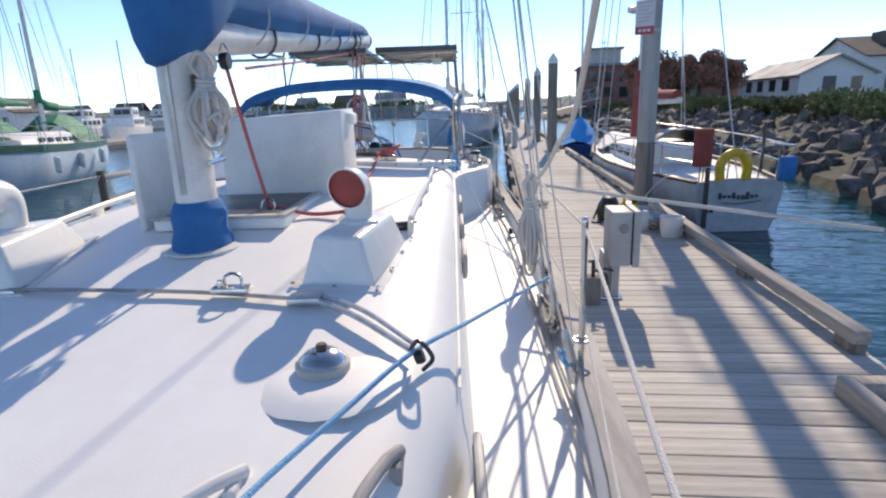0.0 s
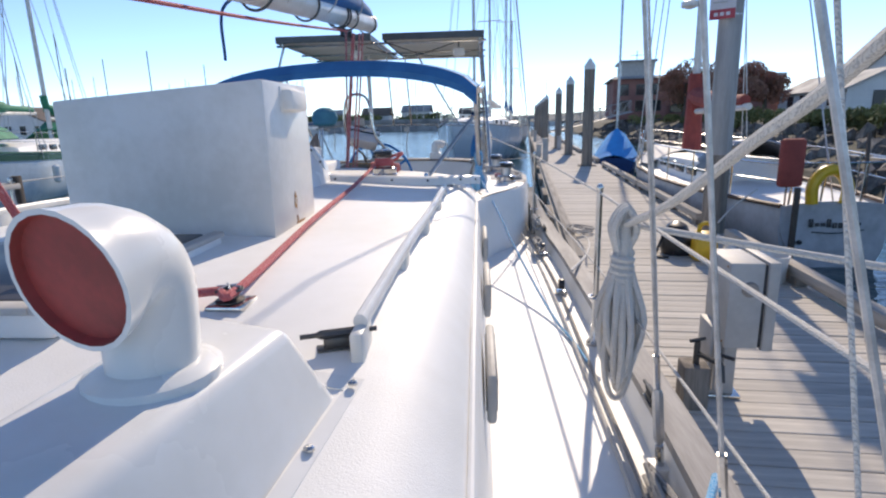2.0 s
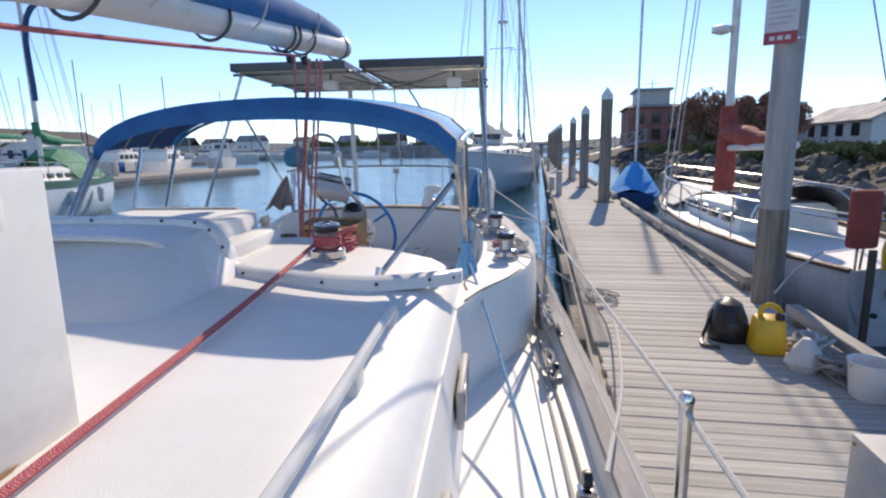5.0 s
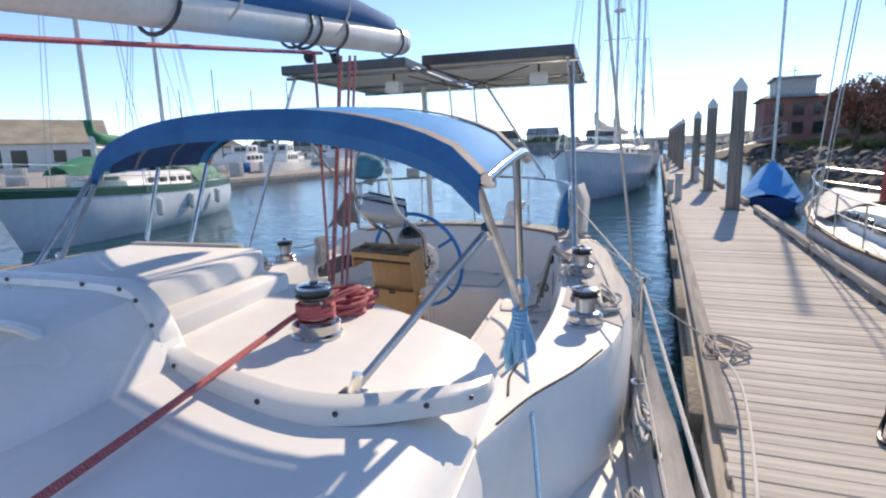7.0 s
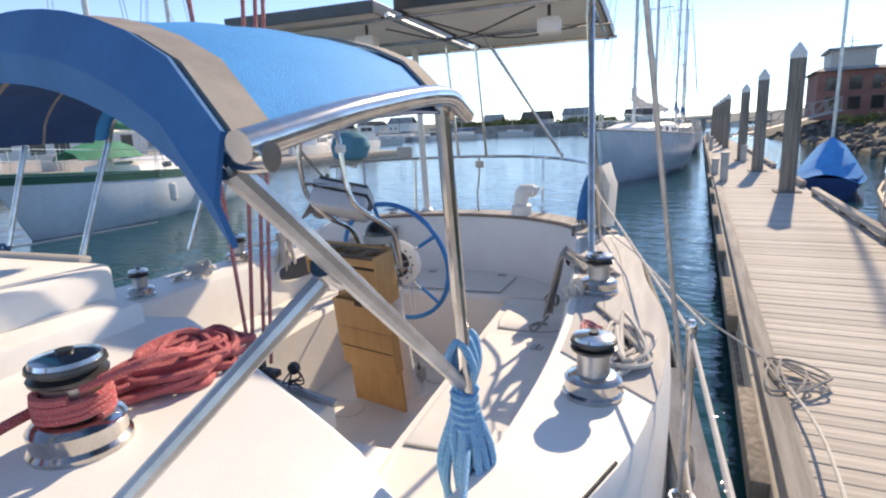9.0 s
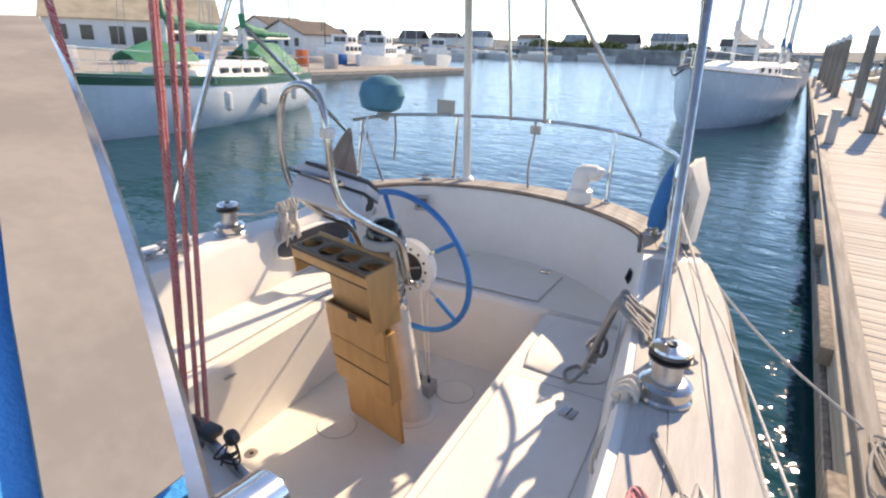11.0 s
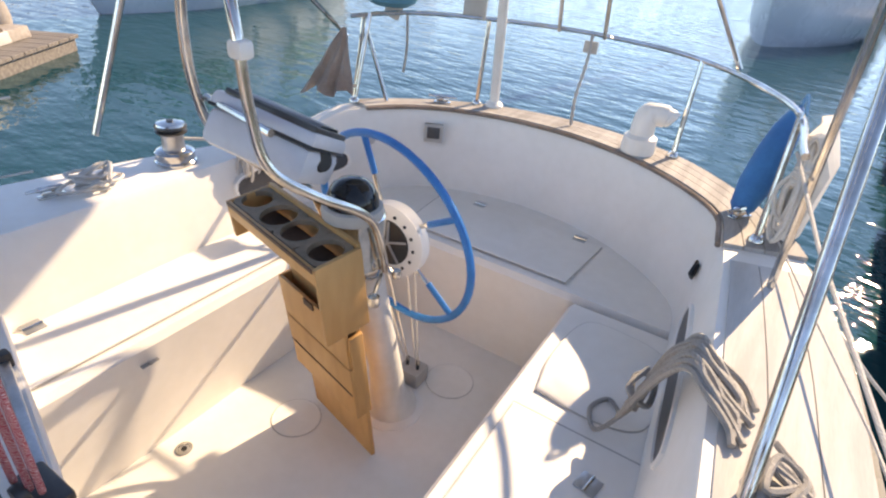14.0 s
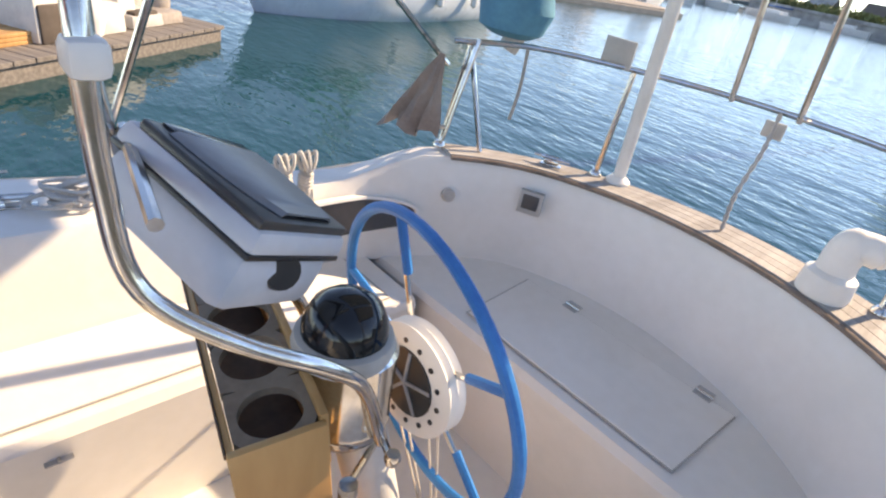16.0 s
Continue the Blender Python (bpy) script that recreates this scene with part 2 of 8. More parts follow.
def box(lo, hi, bevel=0.006, m=None, top=None):
    """A bevelled block; top: factors by which its upper face is smaller."""
    bm = bmesh.new()
    bmesh.ops.create_cube(bm, size=1)
    lo, hi = Vector(lo), Vector(hi)
    for v in bm.verts:
        k = top if top and v.co.z > 0 else (1, 1)
        v.co = Vector(((lo.x + hi.x) / 2 + v.co.x * (hi.x - lo.x) * k[0], (lo.y + hi.y) / 2 + v.co.y * (hi.y - lo.y) * k[1], (lo.z + hi.z) / 2 + v.co.z * (hi.z - lo.z)))
    if bevel:
        bmesh.ops.bevel(bm, geom=list(bm.edges), offset=bevel, segments=2, affect="EDGES", profile=0.5)
    if m:
        bm.transform(m)
    return bm


def curve(pts, n=6):
    """A smooth line through the points."""
    p = [Vector(q) for q in pts]
    p = [2 * p[0] - p[1]] + p + [2 * p[-1] - p[-2]]
    out = []
    for i in range(1, len(p) - 2):
        for k in range(n):
            t = k / n
            out.append(0.5 * ((2 * p[i]) + (p[i + 1] - p[i - 1]) * t + (2 * p[i - 1] - 5 * p[i] + 4 * p[i + 1] - p[i + 2]) * t * t + (3 * p[i] - p[i - 1] - 3 * p[i + 1] + p[i + 2]) * t ** 3))
    return out + [p[-2]]


def tube(pts, r, seg=8, flat=1.0):
    """A pipe or rope along the points; r: one radius or one each."""
    pts = [Vector(p) for p in pts]
    rs = r if isinstance(r, (list, tuple)) else [r] * len(pts)
    bm = bmesh.new()
    rings, side = [], None
    for i, p in enumerate(pts):
        d = (pts[min(i + 1, len(pts) - 1)] - pts[max(i - 1, 0)]).normalized()
        if side is None:
            side = d.cross(Vector((0, 0, 1)) if abs(d.z) < 0.9 else Vector((1, 0, 0))).normalized()
        side = (side - d * side.dot(d)).normalized()
        up = side.cross(d)
        rings.append([bm.verts.new(p + (side * math.cos(a) + up * math.sin(a) * flat) * rs[i]) for a in (2 * math.pi * k / seg for k in range(seg))])
    for a, b in zip(rings, rings[1:]):
        for k in range(seg):
            bm.faces.new((a[k], a[(k + 1) % seg], b[(k + 1) % seg], b[k]))
    bm.faces.new(rings[0][::-1])
    bm.faces.new(rings[-1])
    return bm


def lathe(profile, at=(0, 0, 0), seg=20, m=None):
    """A turned body: radius and height along its axis."""
    bm = bmesh.new()
    rings = [[bm.verts.new((r * math.cos(2 * math.pi * k / seg), r * math.sin(2 * math.pi * k / seg), z)) for k in range(seg)] for r, z in profile]
    for a, b in zip(rings, rings[1:]):
        for k in range(seg):
            bm.faces.new((a[k], a[(k + 1) % seg], b[(k + 1) % seg], b[k]))
    bm.faces.new(rings[0][::-1])
    bm.faces.new(rings[-1])
    bm.transform(Matrix.Translation(at) @ (m or Matrix.Identity(4)))
    return bm


def loft(rows, closed=False, thick=0.0, caps=False):
    """A sheet through rows of points; thick: its thickness, inwards from its normals."""
    bm = bmesh.new()
    vs = [[bm.verts.new(p) for p in row] for row in rows]
    for a, b in zip(vs, vs[1:]):
        n = len(a)
        for k in range(n if closed else n - 1):
            bm.faces.new((a[k], a[(k + 1) % n], b[(k + 1) % n], b[k]))
    if caps:
        bm.faces.new(vs[0][::-1])
        bm.faces.new(vs[-1])
    bmesh.ops.recalc_face_normals(bm, faces=bm.faces)
    if thick:
        bmesh.ops.solidify(bm, geom=list(bm.faces), thickness=thick)
    return bm


def lerp(table, x):
    """A value between the rows of a table of (x, value)."""
    for (x0, y0), (x1, y1) in zip(table, table[1:]):
        if x <= x1:
            return y0 + (y1 - y0) * max(0, (x - x0) / (x1 - x0))
    return table[-1][1]


def aim(a, b):
    """The turn that lays z along a to b."""
    return (Vector(b) - Vector(a)).to_track_quat("Z", "Y").to_matrix().to_4x4()


def rod(a, b, r, seg=8):
    return tube([a, b], r, seg)

# ---- water and shore ----
bm = bmesh.new()
bmesh.ops.create_grid(bm, x_segments=2, y_segments=2, size=1500)
bmesh.ops.translate(bm, verts=bm.verts, vec=(0, 700, WATER_Z))
solid("water", bm, WATER, "blue-green rippled harbour water", "water", kind="structure")


def bank():
    """The rocky slope along the dock's far side, with its grassy top."""
    rng = random.Random(4)
    line = [(8.2, -12), (6.9, 10.5), (7.6, 18), (8.6, 28), (6.4, 38), (6.0, 52), (3.0, 75), (0.0, 110)]
    rows = []
    for x, y in line:
        rows.append([(x - 0.6, y, WATER_Z - 1.0), (x + 0.2, y, WATER_Z + 0.2), (x + 4.0, y + 0.5, 1.7), (x + 5.5, y + 1, 2.1), (x + 14, y + 3, 2.2), (x + 90, y + 10, 2.3)])
    solid("ground", loft(rows), EARTH, "earth bank with a grassy top above the rocks", "ground", kind="structure")
    bm = bmesh.new()
    bmesh.ops.create_icosphere(bm, subdivisions=1, radius=1)
    for v in bm.verts:
        v.co *= 0.75 + 0.5 * noise.noise(v.co * 1.7)
    proto = bpy.data.meshes.new("rock")
    bm.to_mesh(proto)
    bm.free()
    proto.materials.append(ROCK)
    slope = tagged(new("riprap"), "dark grey riprap rocks piled on the bank", "rocks", kind="structure")
    for i in range(560):
        j = rng.random() ** 1.3 * (len(line) - 2)
        k = int(j)
        f = j - k
        x, y = line[k][0] + (line[k + 1][0] - line[k][0]) * f, line[k][1] + (line[k + 1][1] - line[k][1]) * f
        h = rng.random()
        s = rng.uniform(0.28, 0.6)
        ob = new("rock", proto)
        ob.parent = slope
        ob.matrix_basis = Matrix.LocRotScale((x + 0.1 + h * 4.2, y + rng.uniform(-0.5, 0.5), WATER_Z + 0.1 + h * 1.25), Euler([rng.uniform(0, 6) for _ in range(3)]), (s * rng.uniform(0.9, 1.5), s, s * rng.uniform(0.6, 0.9)))
    return line


BANKLINE = bank()


def leafy(name, centre, size, mat, label, category, n, leaf, seed, kind=""):
    """Leaf clumps strewn in uneven lumps through a rounded volume."""
    rng = random.Random(seed)
    verts, faces = [], []
    lumps = [(Vector((rng.uniform(-1, 1), rng.uniform(-1, 1), rng.uniform(-0.6, 1))) * 0.65, rng.uniform(0.28, 0.55)) for _ in range(14)]
    for i in range(n):
        c, r = rng.choice(lumps)
        d = Vector((rng.gauss(0, 1), rng.gauss(0, 1), rng.gauss(0, 1))).normalized() * r * rng.random() ** 0.4
        p = c + d
        p = Vector((p.x * size[0], p.y * size[1], p.z * size[2]))
        q = Euler([rng.uniform(0, 6) for _ in range(3)]).to_matrix()
        b = len(verts)
        for a in ((-1, 0, 0), (0, -0.5, 0.15), (1, 0, 0), (0, 0.5, 0.15)):
            verts.append(p + q @ Vector(a) * leaf * rng.uniform(0.6, 1.2))
        faces.append((b, b + 1, b + 2, b + 3))
    me = bpy.data.meshes.new(name)
    me.from_pydata(verts, [], faces)
    me.materials.append(mat)
    ob = new(name, me)
    ob.location = centre
    return tagged(ob, label, category, kind=kind)


rb = random.Random(9)
for i in range(26):
    j = rb.random() * 5.4
    k = int(j)
    x = BANKLINE[k][0] + (BANKLINE[k + 1][0] - BANKLINE[k][0]) * (j - k)
    y = BANKLINE[k][1] + (BANKLINE[k + 1][1] - BANKLINE[k][1]) * (j - k)
    s = rb.uniform(0.8, 1.4)
    leafy("bush", (x + rb.uniform(3.6, 6.5), y + 0.8, 2.15), (1.2 * s, 1.5 * s, 0.55 * s), LEAF, "low olive-green bush along the top of the bank", "bush", 700, 0.13, i)
for i, (x, y, z, s) in enumerate(((11.2, 55, 4.9, 2.3), (13.6, 57, 4.4, 2.3), (15.8, 56, 5.0, 2.5), (18.6, 58, 4.7, 2.1))):
    tree = tagged(new("tree"), "tree with thinning olive leaves beside a building" if i == 1 else "tree with red-brown autumn leaves beside a building", "tree")
    tree.location = (x, y, 2.2)
    BASE[tree] = Vector((x, y, 2.2))
    part("trunk", tube([(x, y, 2.0), (x + 0.1, y, 3.4), (x, y + 0.1, z + 0.5)], [0.22, 0.16, 0.08]), BARK, tree)
    crown = leafy("crown", (0, 0, z - 2.2), (s, s, s * 0.85), LEAF if i == 1 else REDLEAF, "", "", 7000, 0.15, 40 + i)
    crown.parent = tree


def pane_window(name, parent, c, w, h, face, trim=None):
    """A dark pane in a white frame, standing proud of a wall: face is 'x-', 'y-'."""
    d = 0.06
    if face == "y-":
        fr = join(box((c[0] - w / 2 - 0.08, c[1] - d, c[2] - h / 2 - 0.08), (c[0] + w / 2 + 0.08, c[1] + 0.02, c[2] + h / 2 + 0.08), 0))
        pa = box((c[0] - w / 2, c[1] - d - 0.015, c[2] - h / 2), (c[0] + w / 2, c[1] - d + 0.02, c[2] + h / 2), 0)
    else:
        fr = join(box((c[0] - d, c[1] - w / 2 - 0.08, c[2] - h / 2 - 0.08), (c[0] + 0.02, c[1] + w / 2 + 0.08, c[2] + h / 2 + 0.08), 0))
        pa = box((c[0] - d - 0.015, c[1] - w / 2, c[2] - h / 2), (c[0] - d + 0.02, c[1] + w / 2, c[2] + h / 2), 0)
    f = part(name, fr, trim or PAINT, parent, smooth=False)
    part("pane", pa, GLASSDARK, f, smooth=False)


def gable_house(name, lo, hi, ridge, along, wall, roof, label, windows=(), frame_m=WORLD):
    """A house with a pitched roof: along, the axis of its ridge."""
    base = (lo[0], lo[1], lo[2])
    ob = thing(name, base, label, "house", frame_m)
    part("wall", box(lo, hi, 0), wall, ob, smooth=False)
    mx, my, o = (lo[0] + hi[0]) / 2, (lo[1] + hi[1]) / 2, 0.4
    t = 0.15
    if along == "y":
        pts = [(lo[0] - o, hi[2] - 0.1), (mx, ridge), (hi[0] + o, hi[2] - 0.1)]
        rows = [[(a, y, b) for a, b in pts] for y in (lo[1] - o, hi[1] + o)]
        gab = [[(lo[0], lo[1] + 0.03, hi[2] - 0.02), (mx, lo[1] + 0.03, ridge - 0.15), (hi[0], lo[1] + 0.03, hi[2] - 0.02)], [(lo[0], lo[1] + 0.2, hi[2] - 0.02), (mx, lo[1] + 0.2, ridge - 0.15), (hi[0], lo[1] + 0.2, hi[2] - 0.02)]]
    else:
        pts = [(lo[1] - o, hi[2] - 0.1), (my, ridge), (hi[1] + o, hi[2] - 0.1)]
        rows = [[(x, a, b) for a, b in pts] for x in (lo[0] - o, hi[0] + o)]
        gab = [[(lo[0] + 0.03, lo[1], hi[2] - 0.02), (lo[0] + 0.03, my, ridge - 0.15), (lo[0] + 0.03, hi[1], hi[2] - 0.02)], [(lo[0] + 0.2, lo[1], hi[2] - 0.02), (lo[0] + 0.2, my, ridge - 0.15), (lo[0] + 0.2, hi[1], hi[2] - 0.02)]]
    part("roof", loft(rows, thick=t), roof, ob, smooth=False)
    g = bmesh.new()
    vs = [[g.verts.new(p) for p in r] for r in gab]
    g.faces.new(vs[0])
    g.faces.new(vs[1][::-1])
    for k in range(3):
        g.faces.new((vs[0][k], vs[0][(k + 1) % 3], vs[1][(k + 1) % 3], vs[1][k]))
    part("gable", g, wall, ob, smooth=False)
    for w in windows:
        pane_window("window", ob, *w)
    return ob


# ---- buildings on the dock side's shore ----
shed = gable_house("white_building", (24.3, 56, 2.2), (30.4, 71, 4.5), 6.1, "y", CLAD, GREYROOF, "low white-sided building with a grey pitched roof",
                   [((24.3, 58.5 + 3.0 * k, 3.6), 1.5, 1.1, "x-") for k in range(4)] + [((29.0, 56, 3.6), 0.9, 1.1, "y-")])
part("door", box((26.3, 55.9, 2.2), (27.3, 56.02, 4.2), 0), DARKMETAL, shed, "dark door", smooth=False)
house2 = gable_house("white_house", (36.0, 68, 2.2), (53.0, 81, 6.6), 9.0, "x", CLAD, BROWNROOF, "two-storey white house with a brown roof and dormer",
                     [((38.5 + 2.5 * k, 68, z), 1.2, 1.3, "y-") for k in range(4) for z in (3.7, 5.6)])
part("dormer", box((38.6, 70.2, 7.6), (41.8, 73.0, 9.2), 0.02), BROWNROOF, house2, smooth=False)


def brick_block():
    ob = thing("brick_building", (9.5, 72, 2.2), "large red-brick building with a flat roof and a tower", "building", WORLD)
    part("wall", box((9.0, 72, 2.2), (25, 88, 6.6), 0), BRICK, ob, smooth=False)
    part("tower", box((6.6, 70.5, 2.2), (12.5, 80, 6.7), 0), BRICK, ob, smooth=False)
    part("roof", box((8.8, 71.8, 6.6), (25.2, 88.2, 6.9), 0), GREYROOF, ob, smooth=False)
    part("tower_top", box((7.6, 71.5, 7.0), (11.1, 77, 8.6), 0), GREYBOX, ob, smooth=False)
    part("tower_roof", box((6.1, 69.9, 6.7), (12.4, 80.4, 7.05), 0, top=(0.8, 0.8)), GREYROOF, ob, smooth=False)
    part("cornice", box((7.3, 71.2, 8.6), (11.4, 77.3, 8.85), 0), GREYROOF, ob, smooth=False)
    for x in (13.8, 15.8, 17.8, 19.8):
        for z in (3.6, 5.5):
            pane_window("window", ob, (x, 72, z), 1.1, 1.3, "y-", BROWNROOF)
    for x in (7.8, 9.6, 11.4):
        for z in (3.7, 5.5):
            pane_window("window", ob, (x, 70.5, z), 0.9, 1.1, "y-", BROWNROOF)
    part("antenna", join(rod((9.6, 75, 8.8), (9.6, 75, 10.2), 0.05, 5), rod((8.9, 75, 9.7), (10.3, 75, 9.7), 0.03, 4)), DARKMETAL, ob)


brick_block()


def gangway():
    ob = thing("gangway", (-2, 66, 1.0), "grey steel gangway with lattice rails leading ashore", "gangway", WORLD)
    a, b = Vector((-0.5, 62, 1.1)), Vector((8.0, 66, 3.0))
    part("deck", tube([a, b], 0.7, 4, 0.12), GREYBOX, ob, smooth=False)
    for off in (-0.7, 0.7):
        w = Vector((0, off, 0))
        r = [rod(a + w + Vector((0, 0, h)), b + w + Vector((0, 0, h)), 0.05, 5) for h in (0.1, 1.2)]
        for i in range(9):
            p = a.lerp(b, i / 8) + w
            r.append(rod(p, p + Vector((0, 0, 1.2)), 0.035, 4))
            if i < 8:
                q = a.lerp(b, (i + 1) / 8) + w
                r.append(rod(p, q + Vector((0, 0, 1.2)), 0.025, 4))
        part("rail", join(*r), GREYBOX, ob)


gangway()

# ---- far shore ----
bm = loft([[(x, y0, WATER_Z - 0.5), (x, y0, WATER_Z + 1.0), (x, y0 + 12, 2.0), (x, y0 + 30, 3.0 + 1.6 * noise.noise(Vector((x * 0.03, 0, 0)))), (x, y0 + 80, 5.5 + 4 * noise.noise(Vector((x * 0.008, 5, 0)))), (x, y0 + 160, 2)]
           for x, y0 in ((-420, 150), (-300, 190), (-240, 215), (-190, 235), (-150, 250), (-110, 255), (-75, 258), (-40, 260), (0, 262), (50, 262), (140, 262))])
solid("far_shore", bm, FARHILL, "low wooded shore across the water, haze in its blue-grey colour", "shore", kind="structure")
bm = join(box((-70, 140, 0.3), (-6, 143, 2.6), 0), box((-74, 139.5, 2.6), (-4, 144, 3.2), 0))
solid("breakwater", bm, GREYROOF, "long low grey pier across the harbour", "pier", kind="structure", smooth=False)

# ---- the dock ----
DOCK_Z, DOCK_W = 1.0, 1.93
dock = thing("dock", (0, 0, DOCK_Z), "weathered grey wooden plank dock along the boat", "dock", DOCK, kind="structure")
for x0, x1 in ((-0.02, 0.06), (DOCK_W - 0.06, DOCK_W + 0.02)):
    part("fascia", box((x0 - 0.05, -6, DOCK_Z - 0.32), (x1, 75, DOCK_Z - 0.045), 0.01), BEAM, dock, smooth=False)
    part("fender_strip", box((x0 - 0.1 if x0 < 1 else x1, -6, DOCK_Z - 0.42), (x0 - 0.05 if x0 < 1 else x1 + 0.05, 75, DOCK_Z - 0.26), 0.01), PILE, dock, "dark rub strip", smooth=False)
part("float", box((0.15, -6, 0.25), (DOCK_W - 0.15, 75, DOCK_Z - 0.2), 0), RUBBER, dock, "dark float", smooth=False)

# ---- the sailing boat: hull, decks, coachroof, cockpit ----
sailboat = thing("sailboat", (0, 0, WATER_Z), "white fibreglass cruising sailboat moored beside a dock", "sailboat", BOAT)
HALF = [(-5.2, 0.06), (-4.2, 0.7), (-3, 1.2), (-2, 1.48), (-1, 1.65), (0, 1.75), (1, 1.79), (2, 1.8), (3, 1.8), (4, 1.77), (4.75, 1.66), (5.4, 1.56), (6, 1.46), (6.6, 1.3), (7.0, 1.07), (7.4, 0.63), (7.55, 0.02)]
DECK_Z, COAM_Z, SEAT_Z, SOLE_Z = 1.5, 1.95, 1.46, 0.9


def centre(v):
    k = min(max((v - 4.5) / 2.5, 0), 1)
    return 0.12 * k * k * (3 - 2 * k)


def sheer(v, side=1):
    if side < 0:
        return lerp([(-5.2, 1.95), (-3, 1.72), (0, 1.6), (3.6, 1.58), (4.2, 1.64), (4.9, 1.79), (6.4, 1.79), (6.9, 1.93), (8, 1.93)], v)
    return lerp([(-5.2, 1.95), (-3, 1.72), (0, 1.6), (3.6, 1.58), (4.2, 1.64), (4.9, 1.93), (8, 1.93)], v)


def hull():
    rows = []
    vs = [-5.2 + i * 0.25 for i in range(51)] + [7.5, 7.55]
    for v in vs:
        h, c, z = lerp(HALF, v), centre(v), sheer(v)
        row = []
        for k, (f, g) in enumerate(((1, 1), (1.0, 0.72), (0.97, 0.4), (0.9, 0.12), (0.8, -0.1))):
            zz = WATER_Z + (z - WATER_Z) * g
            back = (1 - g) * 0.25 * max(0, (v - 6.2) / 1.4)
            row.append((c + h * f, v - back, zz))
        zp = sheer(v, -1)
        rows.append(row + [(2 * c - x, y, WATER_Z + (zz - WATER_Z) * (zp - WATER_Z) / (z - WATER_Z)) for x, y, zz in row[::-1]])
    bm = loft(rows)
    part("hull", bm, GELSMOOTH, sailboat, "glossy white topsides")
    for s in (1, -1):
        # bulwark: inner face, cap
        rows_in, cap = [], []
        for i in range(34):
            v = -3.6 + i * 0.25
            h, c, z = lerp(HALF, v), centre(v), sheer(v, s)
            if v <= 4.7:
                rows_in.append([(c + s * (h - 0.03), v, z), (c + s * (h - 0.075), v, z - 0.01), (c + s * (h - 0.09), v, DECK_Z)])
            cap.append([(c + s * (h + 0.025), v, z - 0.02), (c + s * (h + 0.025), v, z + 0.022), (c + s * (h - 0.075), v, z + 0.022), (c + s * (h - 0.075), v, z - 0.015)])
        part("bulwark", loft(rows_in), GEL, sailboat)
        part("cap_rail", loft(cap, closed=True, caps=True), TEAK, sailboat, "weathered pale teak cap rail")
        rows_d = []
        for i in range(34):
            v = -3.6 + i * 0.25
            rows_d.append([(s * 1.0, v, DECK_Z), (centre(v) + s * (lerp(HALF, v) - 0.06), v, DECK_Z)])
        part("side_deck", loft(rows_d), GEL, sailboat, "off-white non-skid side deck")


hull()
part("foredeck", loft([[(f * (lerp(HALF, v) - 0.06), v, lerp([(-5.2, 1.86), (-3.6, 1.5), (-3.3, 1.495)], v) + 0.02 * (1 - f * f)) for f in (-1, -0.6, -0.2, 0.2, 0.6, 1)] for v in (-5.0, -4.6, -4.2, -3.9, -3.6, -3.3)], thick=0.02), GEL, sailboat, "off-white foredeck")


def roof_z(u, v):
    return 2.115 - 0.045 * (u / 1.1) ** 2 - 0.13 * max(0, 0.6 - v)


def coachroof():
    us = [-1.215, -1.2, -1.185, -1.17, -1.14, -1.1, -1.06, -1.0, -0.8, -0.5, -0.2, 0.1, 0.4, 0.7, 0.9, 1.0, 1.06, 1.1, 1.14, 1.17, 1.185, 1.2, 1.215]
    zs = {1.215: 1.5, 1.2: 1.6, 1.185: 1.84, 1.17: 1.925}
    rows = []
    for i in range(31):
        f = i / 30
        row = []
        for u in us:
            end = 4.1 - 0.54 * min(abs(u), 1.19)
            v = -3.4 + (end + 3.4) * f
            lim = min(1.0, 0.62 + 0.38 * min(1, (v + 3.4) / 2.6))
            z = zs.get(abs(u), None)
            if z is None:
                z = roof_z(u, v) - (0.085 if abs(u) >= 1.14 else 0.045 if abs(u) >= 1.1 else 0.022 if abs(u) >= 1.06 else 0.004 if abs(u) >= 1.0 else 0)
            if abs(u) in (1.185, 1.17):
                z -= 0.13 * max(0, 0.6 - v)
            row.append((u * lim, v, max(z, DECK_Z)))
        rows.append(row)
    # aft end drops to the seats
    last = rows[-1]
    rows.append([(x, y + 0.03, z - 0.025) for x, y, z in last])
    rows.append([(x, y + 0.045, min(z, 1.42)) for x, y, z in last])
    part("coachroof", loft(rows), GEL, sailboat, "white cabin top with rounded shoulders")
    for s in (1, -1):
        part("edge_moulding", tube([(s * 1.166, v, 1.945 - 0.13 * max(0, 0.6 - v)) for v in [-0.8 + 0.2 * i for i in range(20)]], 0.008, 8), GEL, sailboat)


coachroof()


